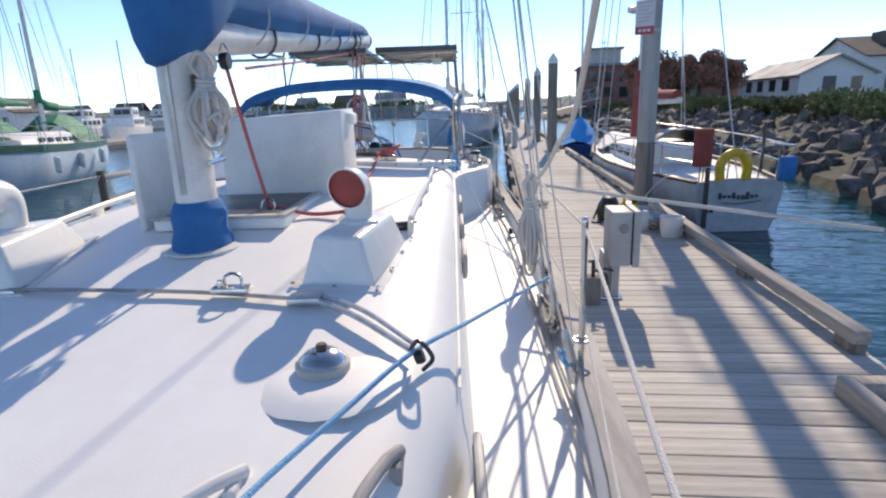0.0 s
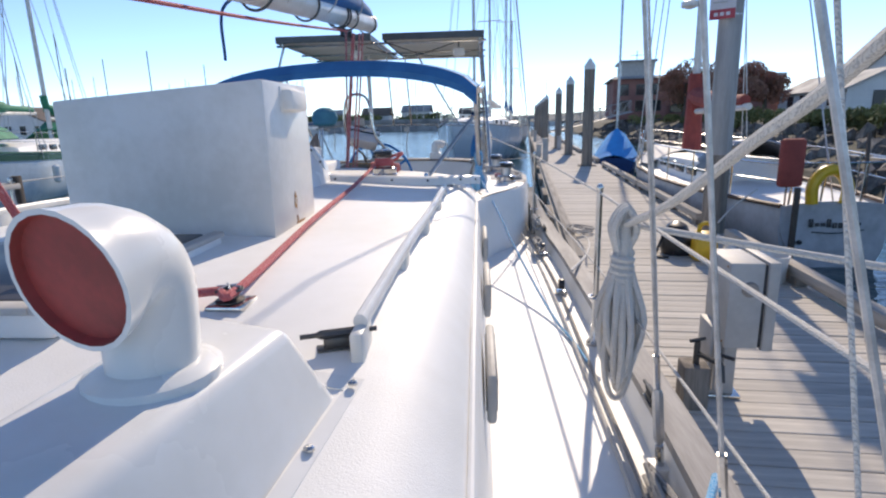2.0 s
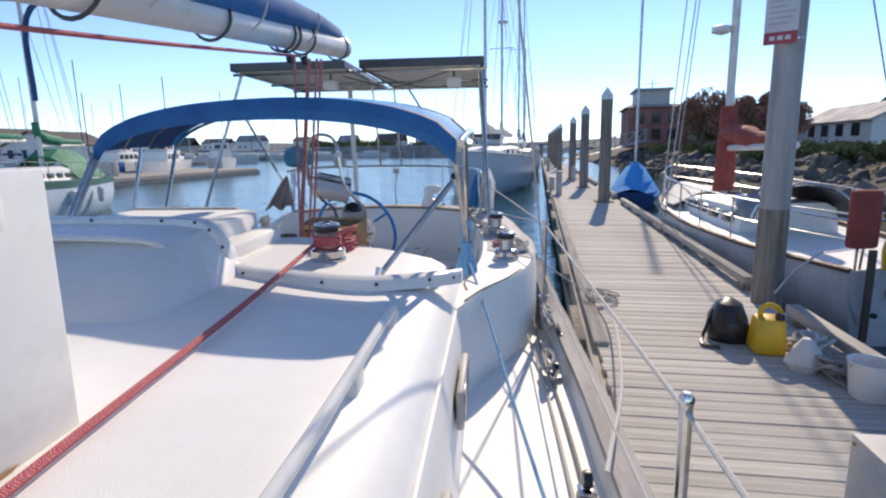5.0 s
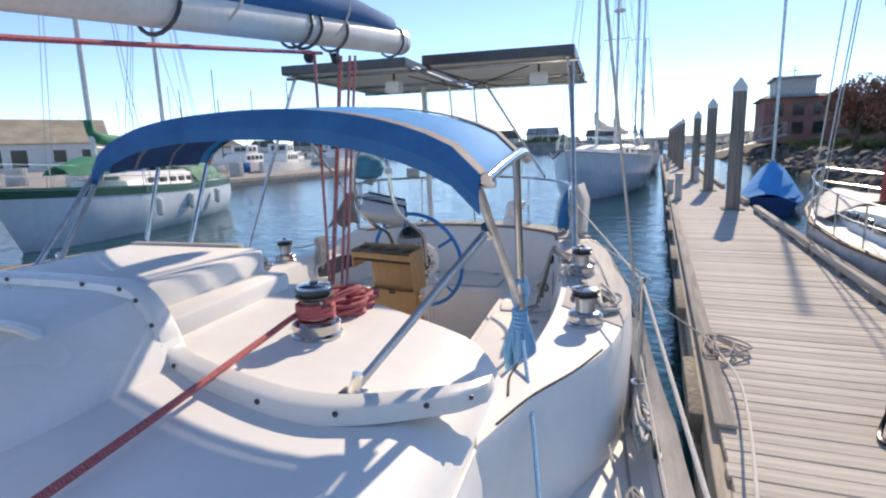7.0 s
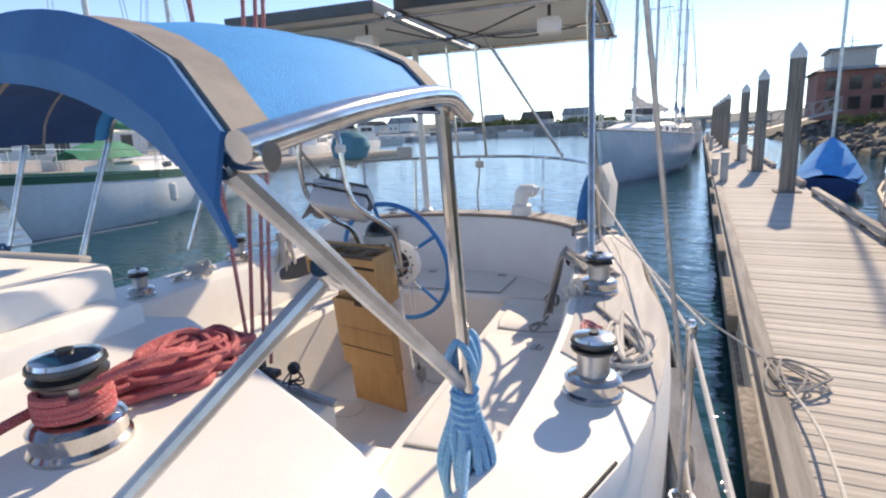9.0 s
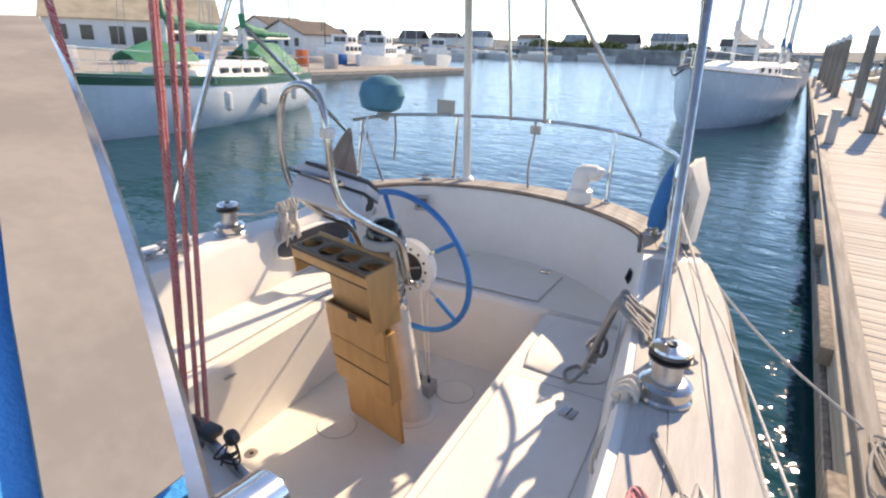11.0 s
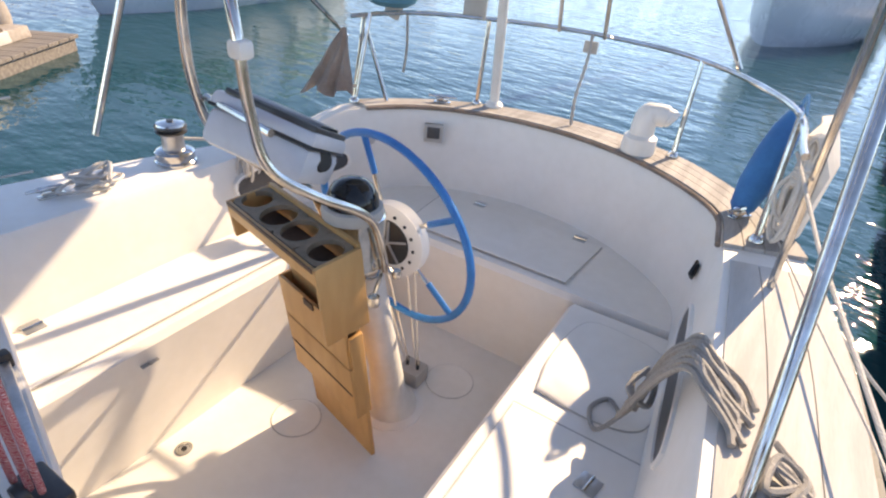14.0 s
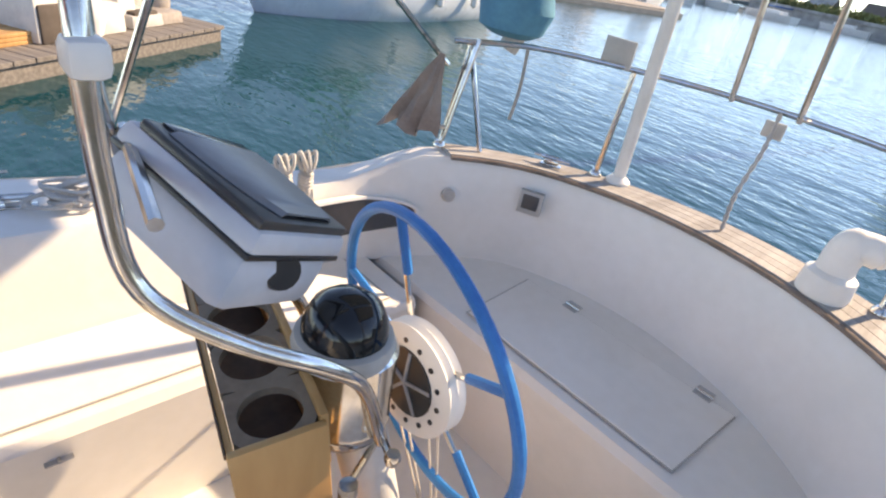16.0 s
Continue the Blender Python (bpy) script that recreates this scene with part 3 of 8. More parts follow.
COAM = [((1.1, 3.4), (1.17, 3.0)), ((1.2, 3.75), (1.29, 3.36)), ((1.23, 4.0), (1.42, 3.6)), ((1.25, 4.4), (1.57, 4.02)), ((1.24, 4.9), (1.645, 4.75)), ((1.2, 5.4), (1.57, 5.4)), ((1.15, 5.9), (1.52, 6.0)), ((1.09, 6.5), (1.39, 6.6)),
        ((1.0, 6.85), (1.17, 7.0)), ((0.6, 7.17), (0.73, 7.4)), ((0.12, 7.3), (0.13, 7.54)), ((-0.35, 7.25), (-0.47, 7.4)), ((-0.75, 7.02), (-0.9, 7.05)), ((-1.02, 6.5), (-1.15, 6.6)),
        ((-1.05, 5.9), (-1.32, 6.0)), ((-1.05, 5.3), (-1.46, 5.4)), ((-1.05, 4.9), (-1.6, 4.75)), ((-1.05, 4.4), (-1.57, 4.02)), ((-1.08, 3.9), (-1.40, 3.52)), ((-1.1, 3.4), (-1.17, 3.05))]


def coaming():
    inner = curve([(a[0], a[1], 0) for a, b in COAM], 5)
    outer = curve([(b[0], b[1], 0) for a, b in COAM], 5)
    rows = []
    for p, q in zip(inner, outer):
        d = (q - p).normalized() * 0.018
        foot = p - (q - p).normalized() * 0.05
        low = DECK_Z if q.y < 4.75 else COAM_Z - 0.12
        w = (q - p).normalized() * (0.03 if q.y < 4.75 else 0.0)
        drop = 0.13 * min(1, max(0, (-0.85 - p.x) / 0.15)) * min(1, max(0, (6.75 - p.y) / 0.4))
        top = COAM_Z - drop
        rows.append([(foot.x, foot.y, SEAT_Z - 0.01), (p.x, p.y, top - 0.03), (p.x + d.x, p.y + d.y, top), (q.x - d.x, q.y - d.y, top), (q.x, q.y, top - 0.03), (q.x + w.x, q.y + w.y, low - drop * (q.y > 4.75))])
    part("coaming", loft(rows), CREAM, sailboat, "cream cockpit coaming")


coaming()


def cockpit():
    w0 = 0.6
    # well with sole, faces and benches as separate mouldings
    part("cockpit_sole", box((-0.66, 4.3, SOLE_Z - 0.08), (0.66, 6.66, SOLE_Z), 0.004), CREAM, sailboat, "cream cockpit floor")
    for s in (1, -1):
        rows = []
        for v in (3.4, 4.0, 4.6, 5.2, 5.8, 6.5):
            rows.append([(s * (w0 + 0.03), v, SOLE_Z - 0.02), (s * w0, v, SEAT_Z - 0.03), (s * (w0 + 0.02), v, SEAT_Z), (s * 1.0, v, SEAT_Z + 0.005), (s * 1.3, v, SEAT_Z + 0.01)])
        part("bench", loft(rows), CREAM, sailboat, "cream moulded cockpit bench")
    rows = [[(x, 6.58, SOLE_Z - 0.02), (x, 6.55, SEAT_Z - 0.03), (x, 6.57, SEAT_Z), (x, 7.0, SEAT_Z + 0.005), (x, 7.42, SEAT_Z + 0.01)] for x in (-1.1, -0.6, 0, 0.6, 1.15)]
    part("aft_bench", loft(rows), CREAM, sailboat, "cream moulded aft bench")
    part("bridge_deck", box((-0.9, 3.6, SOLE_Z), (0.66, 4.42, 1.5), 0.02), CREAM, sailboat)


cockpit()

# ---- mast, boom and sail cover ----


def oval(c, rx, ry, z, n=16):
    return [(c[0] + rx * math.cos(2 * math.pi * k / n), c[1] + ry * math.sin(2 * math.pi * k / n), z) for k in range(n)]


def boom_z(v):
    return 2.95 + 0.106 * v


mast = thing("mast", (0, 0.07, 2.04), "white painted mast with a blue canvas boot at its foot", "mast")
part("spar", loft([oval((0, 0.07), 0.082, 0.115, z) for z in (2.04, 2.5, 3, 6, 10, 15)], closed=True, caps=True), BOOMWHITE, mast)
part("boot", loft([oval((0, 0.07), a, b, z) for a, b, z in ((0.125, 0.16, 2.035), (0.128, 0.165, 2.07), (0.112, 0.145, 2.13), (0.118, 0.15, 2.2), (0.098, 0.13, 2.25), (0.084, 0.117, 2.262))], closed=True, caps=True), CANVAS, mast, "wrinkled blue canvas boot")
part("collar", lathe([(0.17, 0), (0.175, 0.012), (0.14, 0.02)], (0, 0.07, 2.032), 20), PAINT, mast)
part("track", box((-0.012, -0.052, 2.3), (0.012, -0.03, 9), 0.002), ALU, mast)
part("halyard_plate", box((0.075, 0.0, 2.72), (0.1, 0.06, 2.8), 0.01), DARKWOOD, mast)
for z in (2.42, 2.58):
    part("cleat", join(box((0.08, 0.05, z), (0.11, 0.09, z + 0.02), 0.004), rod((0.115, -0.01, z + 0.01), (0.115, 0.15, z + 0.015), 0.009)), STEEL, mast)

boom = thing("boom", (0, 0.2, boom_z(0.2)), "white boom with rope bails hanging below the sail cover", "boom")
part("spar", tube([(0, v, boom_z(v)) for v in (0.2, 1.5, 3, 4.5, 5.62, 5.7, 5.74)], [0.085] * 5 + [0.082, 0.06], 16, 1.05), BOOMWHITE, boom)
part("end_cap", tube([(0, 5.6, boom_z(5.6)), (0, 5.66, boom_z(5.66))], 0.089, 16, 1.05), ALU, boom)
for v in (1.2, 2.4, 3.3, 4.2, 4.3, 4.6, 5.5):
    z = boom_z(v)
    part("bail", tube([(0.095 * math.cos(a), v + 0.03 * math.sin(a), z + 0.105 * math.sin(a) - 0.01) for a in (2 * math.pi * k / 20 for k in range(21))], 0.008, 6), DARKMETAL, boom)
part("bail_hook", tube(curve([(-0.03, 4.6, boom_z(4.6) - 0.1), (0, 4.6, boom_z(4.6) - 0.17), (0.03, 4.6, boom_z(4.6) - 0.1)]), 0.007, 6), DARKMETAL, boom)


def sail_cover():
    rows = []
    for v, hw, z0, z1, in ((-0.16, 0.03, 2.86, 3.75), (-0.12, 0.12, 2.84, 3.8), (0.0, 0.17, 2.83, 3.8), (0.14, 0.18, 2.85, 3.75), (0.32, 0.17, 2.95, 3.6), (0.5, 0.16, 3.06, 3.5), (1.0, 0.15, 3.07, 3.45), (2.0, 0.145, 3.17, 3.47),
                           (3.0, 0.14, 3.27, 3.53), (4.0, 0.13, 3.39, 3.6), (4.8, 0.11, 3.5, 3.66), (5.4, 0.08, 3.555, 3.68), (5.5, 0.03, 3.57, 3.67)):
        c = (z0 + z1) / 2
        row = []
        for k in range(20):
            a = 2 * math.pi * k / 20
            wob = 1 + 0.12 * noise.noise(Vector((v * 2.2, math.cos(a) * 1.3, math.sin(a) * 1.5)))
            row.append((hw * math.cos(a) * wob, v, c + (z1 - z0) / 2 * math.sin(a) * wob))
        rows.append(row)
    return loft(rows, closed=True, caps=True)


cover = thing("sail_cover", (0, 0, 2.85), "blue canvas sail cover laced over mast and boom", "sail cover")
part("canvas", sail_cover(), CANVAS, cover)
for v in (0.9, 1.8, 2.7, 3.6, 4.5):
    part("lacing", tube([(0.16 * math.cos(a), v + 0.02 * math.sin(2 * a), boom_z(v) + 0.1 + 0.16 * math.sin(a)) for a in (math.pi * (0.9 + 1.2 * k / 14) for k in range(15))], 0.006, 5), ROPEWHITE, cover)


def rope(name, pts, r, mat, label, category="rope", n=6, frame_m=BOAT, raw=False, group=""):
    p = [Vector(q) for q in pts]
    return solid(name, tube(p if raw else curve(p, n), r, 7), mat, label, category, frame_m, base=p[0], group=group)


def coil(name, top, length, width, turns, r, mat, label, seed, lean=(0, 0), frame_m=BOAT):
    """A gasketed coil that hangs from a point: long loops and a wrapped neck."""
    rng = random.Random(seed)
    t = Vector(top)
    ob = thing(name, top, label, "rope", frame_m)
    loops = []
    for i in range(turns):
        a = rng.uniform(0, math.pi)
        w = width * rng.uniform(0.35, 1)
        d = Vector((math.cos(a), math.sin(a), 0)) * w
        k = length * rng.uniform(0.68, 1.05)
        low = t + Vector((lean[0], lean[1], -k))
        loops.append(tube(curve([t + d * 0.15, t + d * 0.45 + Vector((0, 0, -length * 0.3)), low + d * 1.25 + Vector((0, 0, length * 0.25)), low + d * 0.6, low - d * 0.6, low - d * 1.25 + Vector((0, 0, length * 0.25)), t - d * 0.45 + Vector((0, 0, -length * 0.3)), t - d * 0.15], 4), r, 6))
    for one in loops:
        part("loop", one, mat, ob)
    z = -length * 0.22
    wr = [t + Vector((lean[0] * 0.2 + width * 0.5 * math.cos(k * 0.7), lean[1] * 0.2 + width * 0.5 * math.sin(k * 0.7), z - k * r * 0.21)) for k in range(46)]
    part("wrap", tube(wr, r, 6), mat, ob)
    for q in range(3):
        part("eye", tube(curve([t + Vector((-0.3 * width, 0.2 * width * (q - 1), z * 0.9)), t + Vector((-0.55 * width, 0.5 * width * (q - 1), z * 0.3)), t + Vector((0.1 * width * q, 0.6 * width * (q - 1), 0.02)), t + Vector((0.55 * width, 0.4 * width * (q - 1), z * 0.35)), t + Vector((0.3 * width, 0.1 * width, z * 0.9))], 4), r, 6), mat, ob)
    return ob


def heap(name, c, spread, n, r, mat, label, seed, flat=0.3, frame_m=BOAT):
    """A loose tangle of rope lying in loops."""
    rng = random.Random(seed)
    pts = []
    for i in range(n):
        a = i * 2.1 + rng.uniform(-0.5, 0.5)
        k = rng.uniform(0.35, 1)
        pts.append((c[0] + spread[0] * k * math.cos(a), c[1] + spread[1] * k * math.sin(a), c[2] + r + rng.random() * flat * min(spread)))
    return solid(name, tube(curve(pts, 5), r, 6), mat, label, "rope", frame_m, base=c)


coil("mast_rope_coil", (0.14, 0.0, 2.86), 0.36, 0.07, 7, 0.009, ROPEWHITE, "coil of white halyard hung on the mast", 3)
heap("mast_rope_loop", (0.16, -0.02, 2.52), (0.05, 0.05), 10, 0.009, ROPEWHITE, "loose white rope loops hung on the mast", 12, 2.5)
rope("vang_line", [(0.17, 0.16, 2.84), (0.18, 0.34, 2.42), (0.19, 0.46, 2.16)], 0.009, ROPERED, "red rope running from the mast to a deck ring", raw=True)
rope("boom_line", [(0.1, 0.16, 2.86), (0.3, 0.6, 2.9), (0.08, 1.1, 2.97)], 0.007, ROPEGREY, "dark line from the mast to the boom")
blk = thing("turning_block", (0.17, 0.16, 2.84), "dark rope block hung beside the mast", "block")
part("cheek", lathe([(0.0, -0.018), (0.035, -0.018), (0.038, 0), (0.035, 0.018), (0.0, 0.018)], (0.17, 0.16, 2.86), 14, Matrix.Rotation(1.57, 4, "Y")), BLACK, blk)
part("shackle", tube(curve([(0.15, 0.16, 2.9), (0.17, 0.16, 2.93), (0.19, 0.16, 2.9)]), 0.006, 6), STEEL, blk)
rope("outhaul_line", [(0.03, 0.8, boom_z(0.8) - 0.16), (0.03, 2.5, boom_z(2.5) - 0.16), (0.03, 4.4, boom_z(4.4) - 0.13)], 0.009, ROPERED, "red and blue line stretched along under the boom")
rope("hanging_line", [(-0.02, 2.4, 3.2), (-0.22, 2.45, 3.12), (-0.24, 2.46, 2.85)], 0.009, CANVASDARK, "dark blue line hanging loose from aloft")

# ---- things on the coachroof ----


def deck_ring(c, label):
    ob = thing("pad_eye", c, label, "deck fitting")
    x, y, z = c
    part("plate", lathe([(0.035, 0), (0.035, 0.006), (0.02, 0.012)], c, 14), STEEL, ob)
    part("shackle", tube(curve([(x - 0.015, y, z + 0.008), (x - 0.02, y, z + 0.04), (x, y, z + 0.055), (x + 0.02, y, z + 0.04), (x + 0.015, y, z + 0.008)]), 0.006, 6), STEEL, ob)
    part("ring", tube([(x + 0.035 * math.cos(a), y + 0.01 * math.sin(a), z + 0.085 + 0.035 * math.sin(a)) for a in (2 * math.pi * k / 16 for k in range(17))], 0.006, 6), STEEL, ob)


deck_ring((0.2, 0.42, 2.085), "stainless pad eye with a shackle and ring")
rope("deck_line", [(0.2, 0.43, 2.17), (0.4, 0.46, 2.11), (0.57, 0.46, 2.115), (0.615, 0.5, 2.115), (0.53, 1.4, 2.125), (0.46, 2.4, 2.135), (0.425, 3.1, 2.17), (0.42, 3.3, 2.185), (0.425, 3.39, 2.19), (0.46, 3.445, 2.195)], 0.011, ROPERED, "red braided line led aft along the cabin top to a winch", n=10)
fb = thing("foot_block", (0.6, 0.47, 2.09), "dark foot block on the cabin top", "block")
part("cheek", lathe([(0.034, 0), (0.034, 0.008), (0.022, 0.012), (0.022, 0.026), (0.034, 0.03), (0.032, 0.036), (0, 0.038)], (0.6, 0.47, 2.085), 16), DARKMETAL, fb)
part("base_plate", box((0.56, 0.42, 2.078), (0.65, 0.51, 2.09), 0.004), STEEL, fb)
for a in range(6):
    part("spoke", rod((0.6, 0.47, 2.126), (0.6 + 0.028 * math.cos(a * 1.047), 0.47 + 0.028 * math.sin(a * 1.047), 2.124), 0.003, 5), ALU, fb)

hatch = thing("deck_hatch", (0, 0.65, 2.09), "square deck hatch with a smoked grey pane", "hatch")
part("frame", box((-0.33, 0.26, 2.075), (0.33, 1.02, 2.135), 0.015), GEL, hatch)
part("pane", box((-0.29, 0.3, 2.13), (0.29, 0.98, 2.15), 0.008), SMOKE, hatch, "smoked grey pane")
part("rim", join(box((-0.335, 0.25, 2.13), (-0.29, 1.03, 2.148), 0.006), box((0.29, 0.25, 2.13), (0.335, 1.03, 2.148), 0.006), box((-0.29, 0.25, 2.13), (0.29, 0.3, 2.148), 0.006)), GREYBOX, hatch)

board_up = thing("upright_panel", (-0.4, 0.55, 2.09), "white fibreglass panel standing on edge beside the deck hatch", "panel")
part("panel", box((-0.425, 0.3, 2.07), (-0.385, 0.8, 2.55), 0.018), PAINT, board_up)


def crate_body():
    """The box's own slightly skewed block, its lid sloping down to port."""
    b = bmesh.new()
    bmesh.ops.create_cube(b, size=1)
    foot = {(1, -1): (0.476, 1.115), (1, 1): (0.46, 1.64), (-1, -1): (-0.345, 1.225), (-1, 1): (-0.36, 1.74)}
    lid_z = {(1, -1): 2.637, (1, 1): 2.645, (-1, -1): 2.59, (-1, 1): 2.6}
    for v in b.verts:
        k = (1 if v.co.x > 0 else -1, 1 if v.co.y > 0 else -1)
        v.co = Vector((*foot[k], lid_z[k] if v.co.z > 0 else 2.09))
    bmesh.ops.bevel(b, geom=list(b.edges), offset=0.007, segments=2, affect="EDGES", profile=0.5)
    return b


crate = thing("deck_box", (0.02, 1.35, 2.1), "tall white fibreglass box standing on the cabin top", "box")
part("body", crate_body(), PAINT, crate)
part("clam_vent", join(box((0.462, 1.3, 2.54), (0.51, 1.49, 2.615), 0.012), box((0.46, 1.285, 2.535), (0.475, 1.505, 2.625), 0.003)), CREAM, crate, "small yellowed vent cowl")


def blot(c, ry, rz, seed, hollow=0.55):
    """An irregular stain with a paler middle, a film on the side of the box."""
    rng = random.Random(seed)
    ring = []
    for k in range(18):
        a = 2 * math.pi * k / 18
        w = rng.uniform(0.75, 1.1)
        ring.append((a, w, hollow * rng.uniform(0.8, 1.15)))
    ring.append(ring[0])
    return loft([[(c[0], c[1] + ry * w * g * math.cos(a), c[2] + rz * w * g * math.sin(a)) for a, w, h in ring for g in (gg if gg == 1 else h,)] for gg in (1, 0)], thick=0.001)


part("stain", blot((0.4706, 1.37, 2.2), 0.016, 0.034, 5), RUST, crate, "rusty brown ring")
part("stain", blot((0.4706, 1.378, 2.13), 0.008, 0.014, 6, 0.2), RUST, crate)
part("stain", blot((0.4692, 1.42, 2.112), 0.06, 0.005, 7, 0.1), RUST, crate)
part("plinth", box((-0.33, 1.19, 2.085), (0.49, 1.65, 2.104), 0.006), CREAM, crate, "yellowed sealant bead")


def dorade(s):
    """A vent box with a cowl that faces the bow."""
    ob = thing("dorade_vent", (s * 0.71, -0.08, 1.98), "white dorade box carrying a white cowl vent with a red throat", "vent", group="dorade vents")
    z0 = 1.955
    b = bmesh.new()
    low = [(0.55, -0.36, z0 + 0.0), (0.85, -0.38, z0 - 0.01), (0.94, 0.16, z0 + 0.04), (0.62, 0.2, z0 + 0.08)]
    top = [(0.62, -0.33, z0 + 0.215), (0.80, -0.34, z0 + 0.205), (0.88, 0.08, z0 + 0.22), (0.68, 0.12, z0 + 0.235)]
    vl = [b.verts.new((s * x, y, z)) for x, y, z in low]
    vt = [b.verts.new((s * x, y, z)) for x, y, z in top]
    b.faces.new(vt)
    for k in range(4):
        b.faces.new((vl[k], vl[(k + 1) % 4], vt[(k + 1) % 4], vt[k]))
    bmesh.ops.bevel(b, geom=[e for e in b.edges if not e.is_boundary], offset=0.022, segments=4, affect="EDGES", profile=0.5)
    part("box", b, GELSMOOTH, ob)
    rim = [(s * x, y, z) for x, y, z in ((0.52, -0.39, z0), (0.88, -0.41, z0 - 0.02), (0.97, 0.2, z0 + 0.045), (0.6, 0.24, z0 + 0.09))]
    rows = [[Vector(p) + Vector((0, 0, 0.026)) for p in rim], [Vector((s * x, y, z + 0.03)) for x, y, z in low]]
    part("flange", join(loft([[*r, r[0]] for r in rows], thick=0.01)), GELSMOOTH, ob)
    for x, y, z in ((0.535, -0.375, z0 + 0.014), (0.7, -0.395, z0 + 0.005), (0.865, -0.39, z0 - 0.004), (0.9, -0.2, z0 + 0.012), (0.925, 0.0, z0 + 0.03), (0.955, 0.17, z0 + 0.052)):
        part("screw", lathe([(0.009, 0), (0.009, 0.004), (0.005, 0.007)], (s * x, y, z + 0.024), 8), RUST if x < 0.6 else STEEL, ob)
    c = Vector((s * 0.755, -0.08, z0 + 0.21))
    part("base_ring", lathe([(0.085, 0.0), (0.085, 0.02), (0.07, 0.028), (0.062, 0.03)], c - Vector((0, 0, 0.005)), 22), GELSMOOTH, ob)
    path = curve([(0, 0, 0.0), (0, 0.004, 0.09), (0, -0.008, 0.15), (0, -0.05, 0.172), (0, -0.1, 0.166)], 4)
    n = len(path)
    rz = Matrix.Rotation(radians(-15), 3, "Z") * 0.95
    out, inn = [], []
    for i, p in enumerate(path):
        d = (path[min(i + 1, n - 1)] - path[max(i - 1, 0)]).normalized()
        side = Vector((1, 0, 0))
        up = side.cross(d).normalized()
        f = i / (n - 1)
        r = 0.06 + 0.032 * f ** 1.6
        out.append([c + rz @ (p + (side * math.cos(a) + up * math.sin(a)) * r) for a in (2 * math.pi * k / 24 for k in range(24))])
        if f > 0.93:
            inn.append([c + rz @ (p + (side * math.cos(a) + up * math.sin(a)) * (r - 0.007)) for a in (2 * math.pi * k / 24 for k in range(24))])
    part("cowl", loft(out + [inn[-1]], closed=True), GELSMOOTH, ob)
    throat = loft(inn, closed=True)
    throat.faces.new([v for v in throat.verts][:24])
    part("throat", throat, RED_IN, ob, "faded red throat")
    return ob


dorade(1)
dorade(-1)

# bar across the deck ahead of the mast, with its strop down to the cabin side
track = thing("deck_track", (0.1, -0.45, 1.98), "grey staysail track across the cabin top with a shackled car", "track")
part("track", tube(curve([(-0.95, -0.28, 1.975), (-0.3, -0.41, 2.0), (0.2, -0.46, 1.995), (0.64, -0.52, 1.975)]), 0.018, 4, 0.45), GREYPOLE, track, "dull grey flat track")
part("strop", tube(curve([(0.64, -0.52, 1.98), (0.82, -0.66, 1.965), (1.02, -0.84, 1.92)]), 0.011, 7), WIRE, track, "dull wire strop")
part("strop", tube(curve([(0.66, -0.50, 1.985), (0.84, -0.63, 1.975), (1.03, -0.82, 1.93)]), 0.009, 7), WIRE, track)
part("car", join(box((0.26, -0.49, 1.99), (0.4, -0.43, 2.015), 0.006), box((0.28, -0.47, 2.01), (0.3, -0.45, 2.04), 0.004)), STEEL, track)
part("shackle", tube(curve([(0.31, -0.46, 2.01), (0.31, -0.46, 2.05), (0.34, -0.46, 2.065), (0.37, -0.46, 2.05), (0.37, -0.46, 2.01)]), 0.006, 6), STEEL, track)
part("end_fitting", box((0.56, -0.56, 1.965), (0.68, -0.48, 1.995), 0.008), ALU, track)
part("end_fitting", box((-0.68, -0.38, 1.965), (-0.56, -0.3, 1.995), 0.008), ALU, track)
hook = thing("snap_block", (1.04, -0.86, 1.9), "black snap block on the cabin edge holding a blue line", "block")
part("cheek", lathe([(0.0, -0.014), (0.02, -0.013), (0.023, 0), (0.02, 0.013), (0.0, 0.014)], (1.05, -0.88, 1.915), 14, Matrix.Rotation(1.2, 4, "Y")), BLACK, hook)
part("strap", tube(curve([(1.02, -0.84, 1.92), (1.05, -0.88, 1.965), (1.09, -0.9, 1.92), (1.06, -0.9, 1.88)]), 0.007, 6), BLACK, hook)
rope("jib_sheet", [(0.66, -1.75, 1.9), (0.74, -1.45, 1.895), (0.88, -1.15, 1.905), (1.03, -0.88, 1.93), (1.2, -0.56, 1.89), (1.45, -0.1, 1.84), (1.64, 0.25, 1.8)], 0.008, ROPEBLUE, "blue flecked sheet led over the cabin edge")

capstan = thing("deck_vent", (0.77, -0.92, 1.9), "round stainless mushroom vent on a grey rubber base", "vent")
part("base", lathe([(0.078, -0.005), (0.08, 0.03), (0.072, 0.038)], (0.77, -0.92, 1.895), 24), GREYBOX, capstan, "grey rubber base")
part("dome", lathe([(0.07, 0), (0.066, 0.008), (0.05, 0.022), (0.03, 0.032), (0.016, 0.034)], (0.77, -0.92, 1.932), 24), STEEL, capstan)
part("knob", lathe([(0.015, 0), (0.017, 0.012), (0.013, 0.018)], (0.77, -0.92, 1.964), 12), DARKWOOD, capstan)
part("pad", loft([oval((0.79, -0.9), a, b, z) for a, b, z in ((0.24, 0.26, 1.875), (0.19, 0.21, 1.893), (0.14, 0.16, 1.9))], closed=True, caps=True), GEL, capstan)


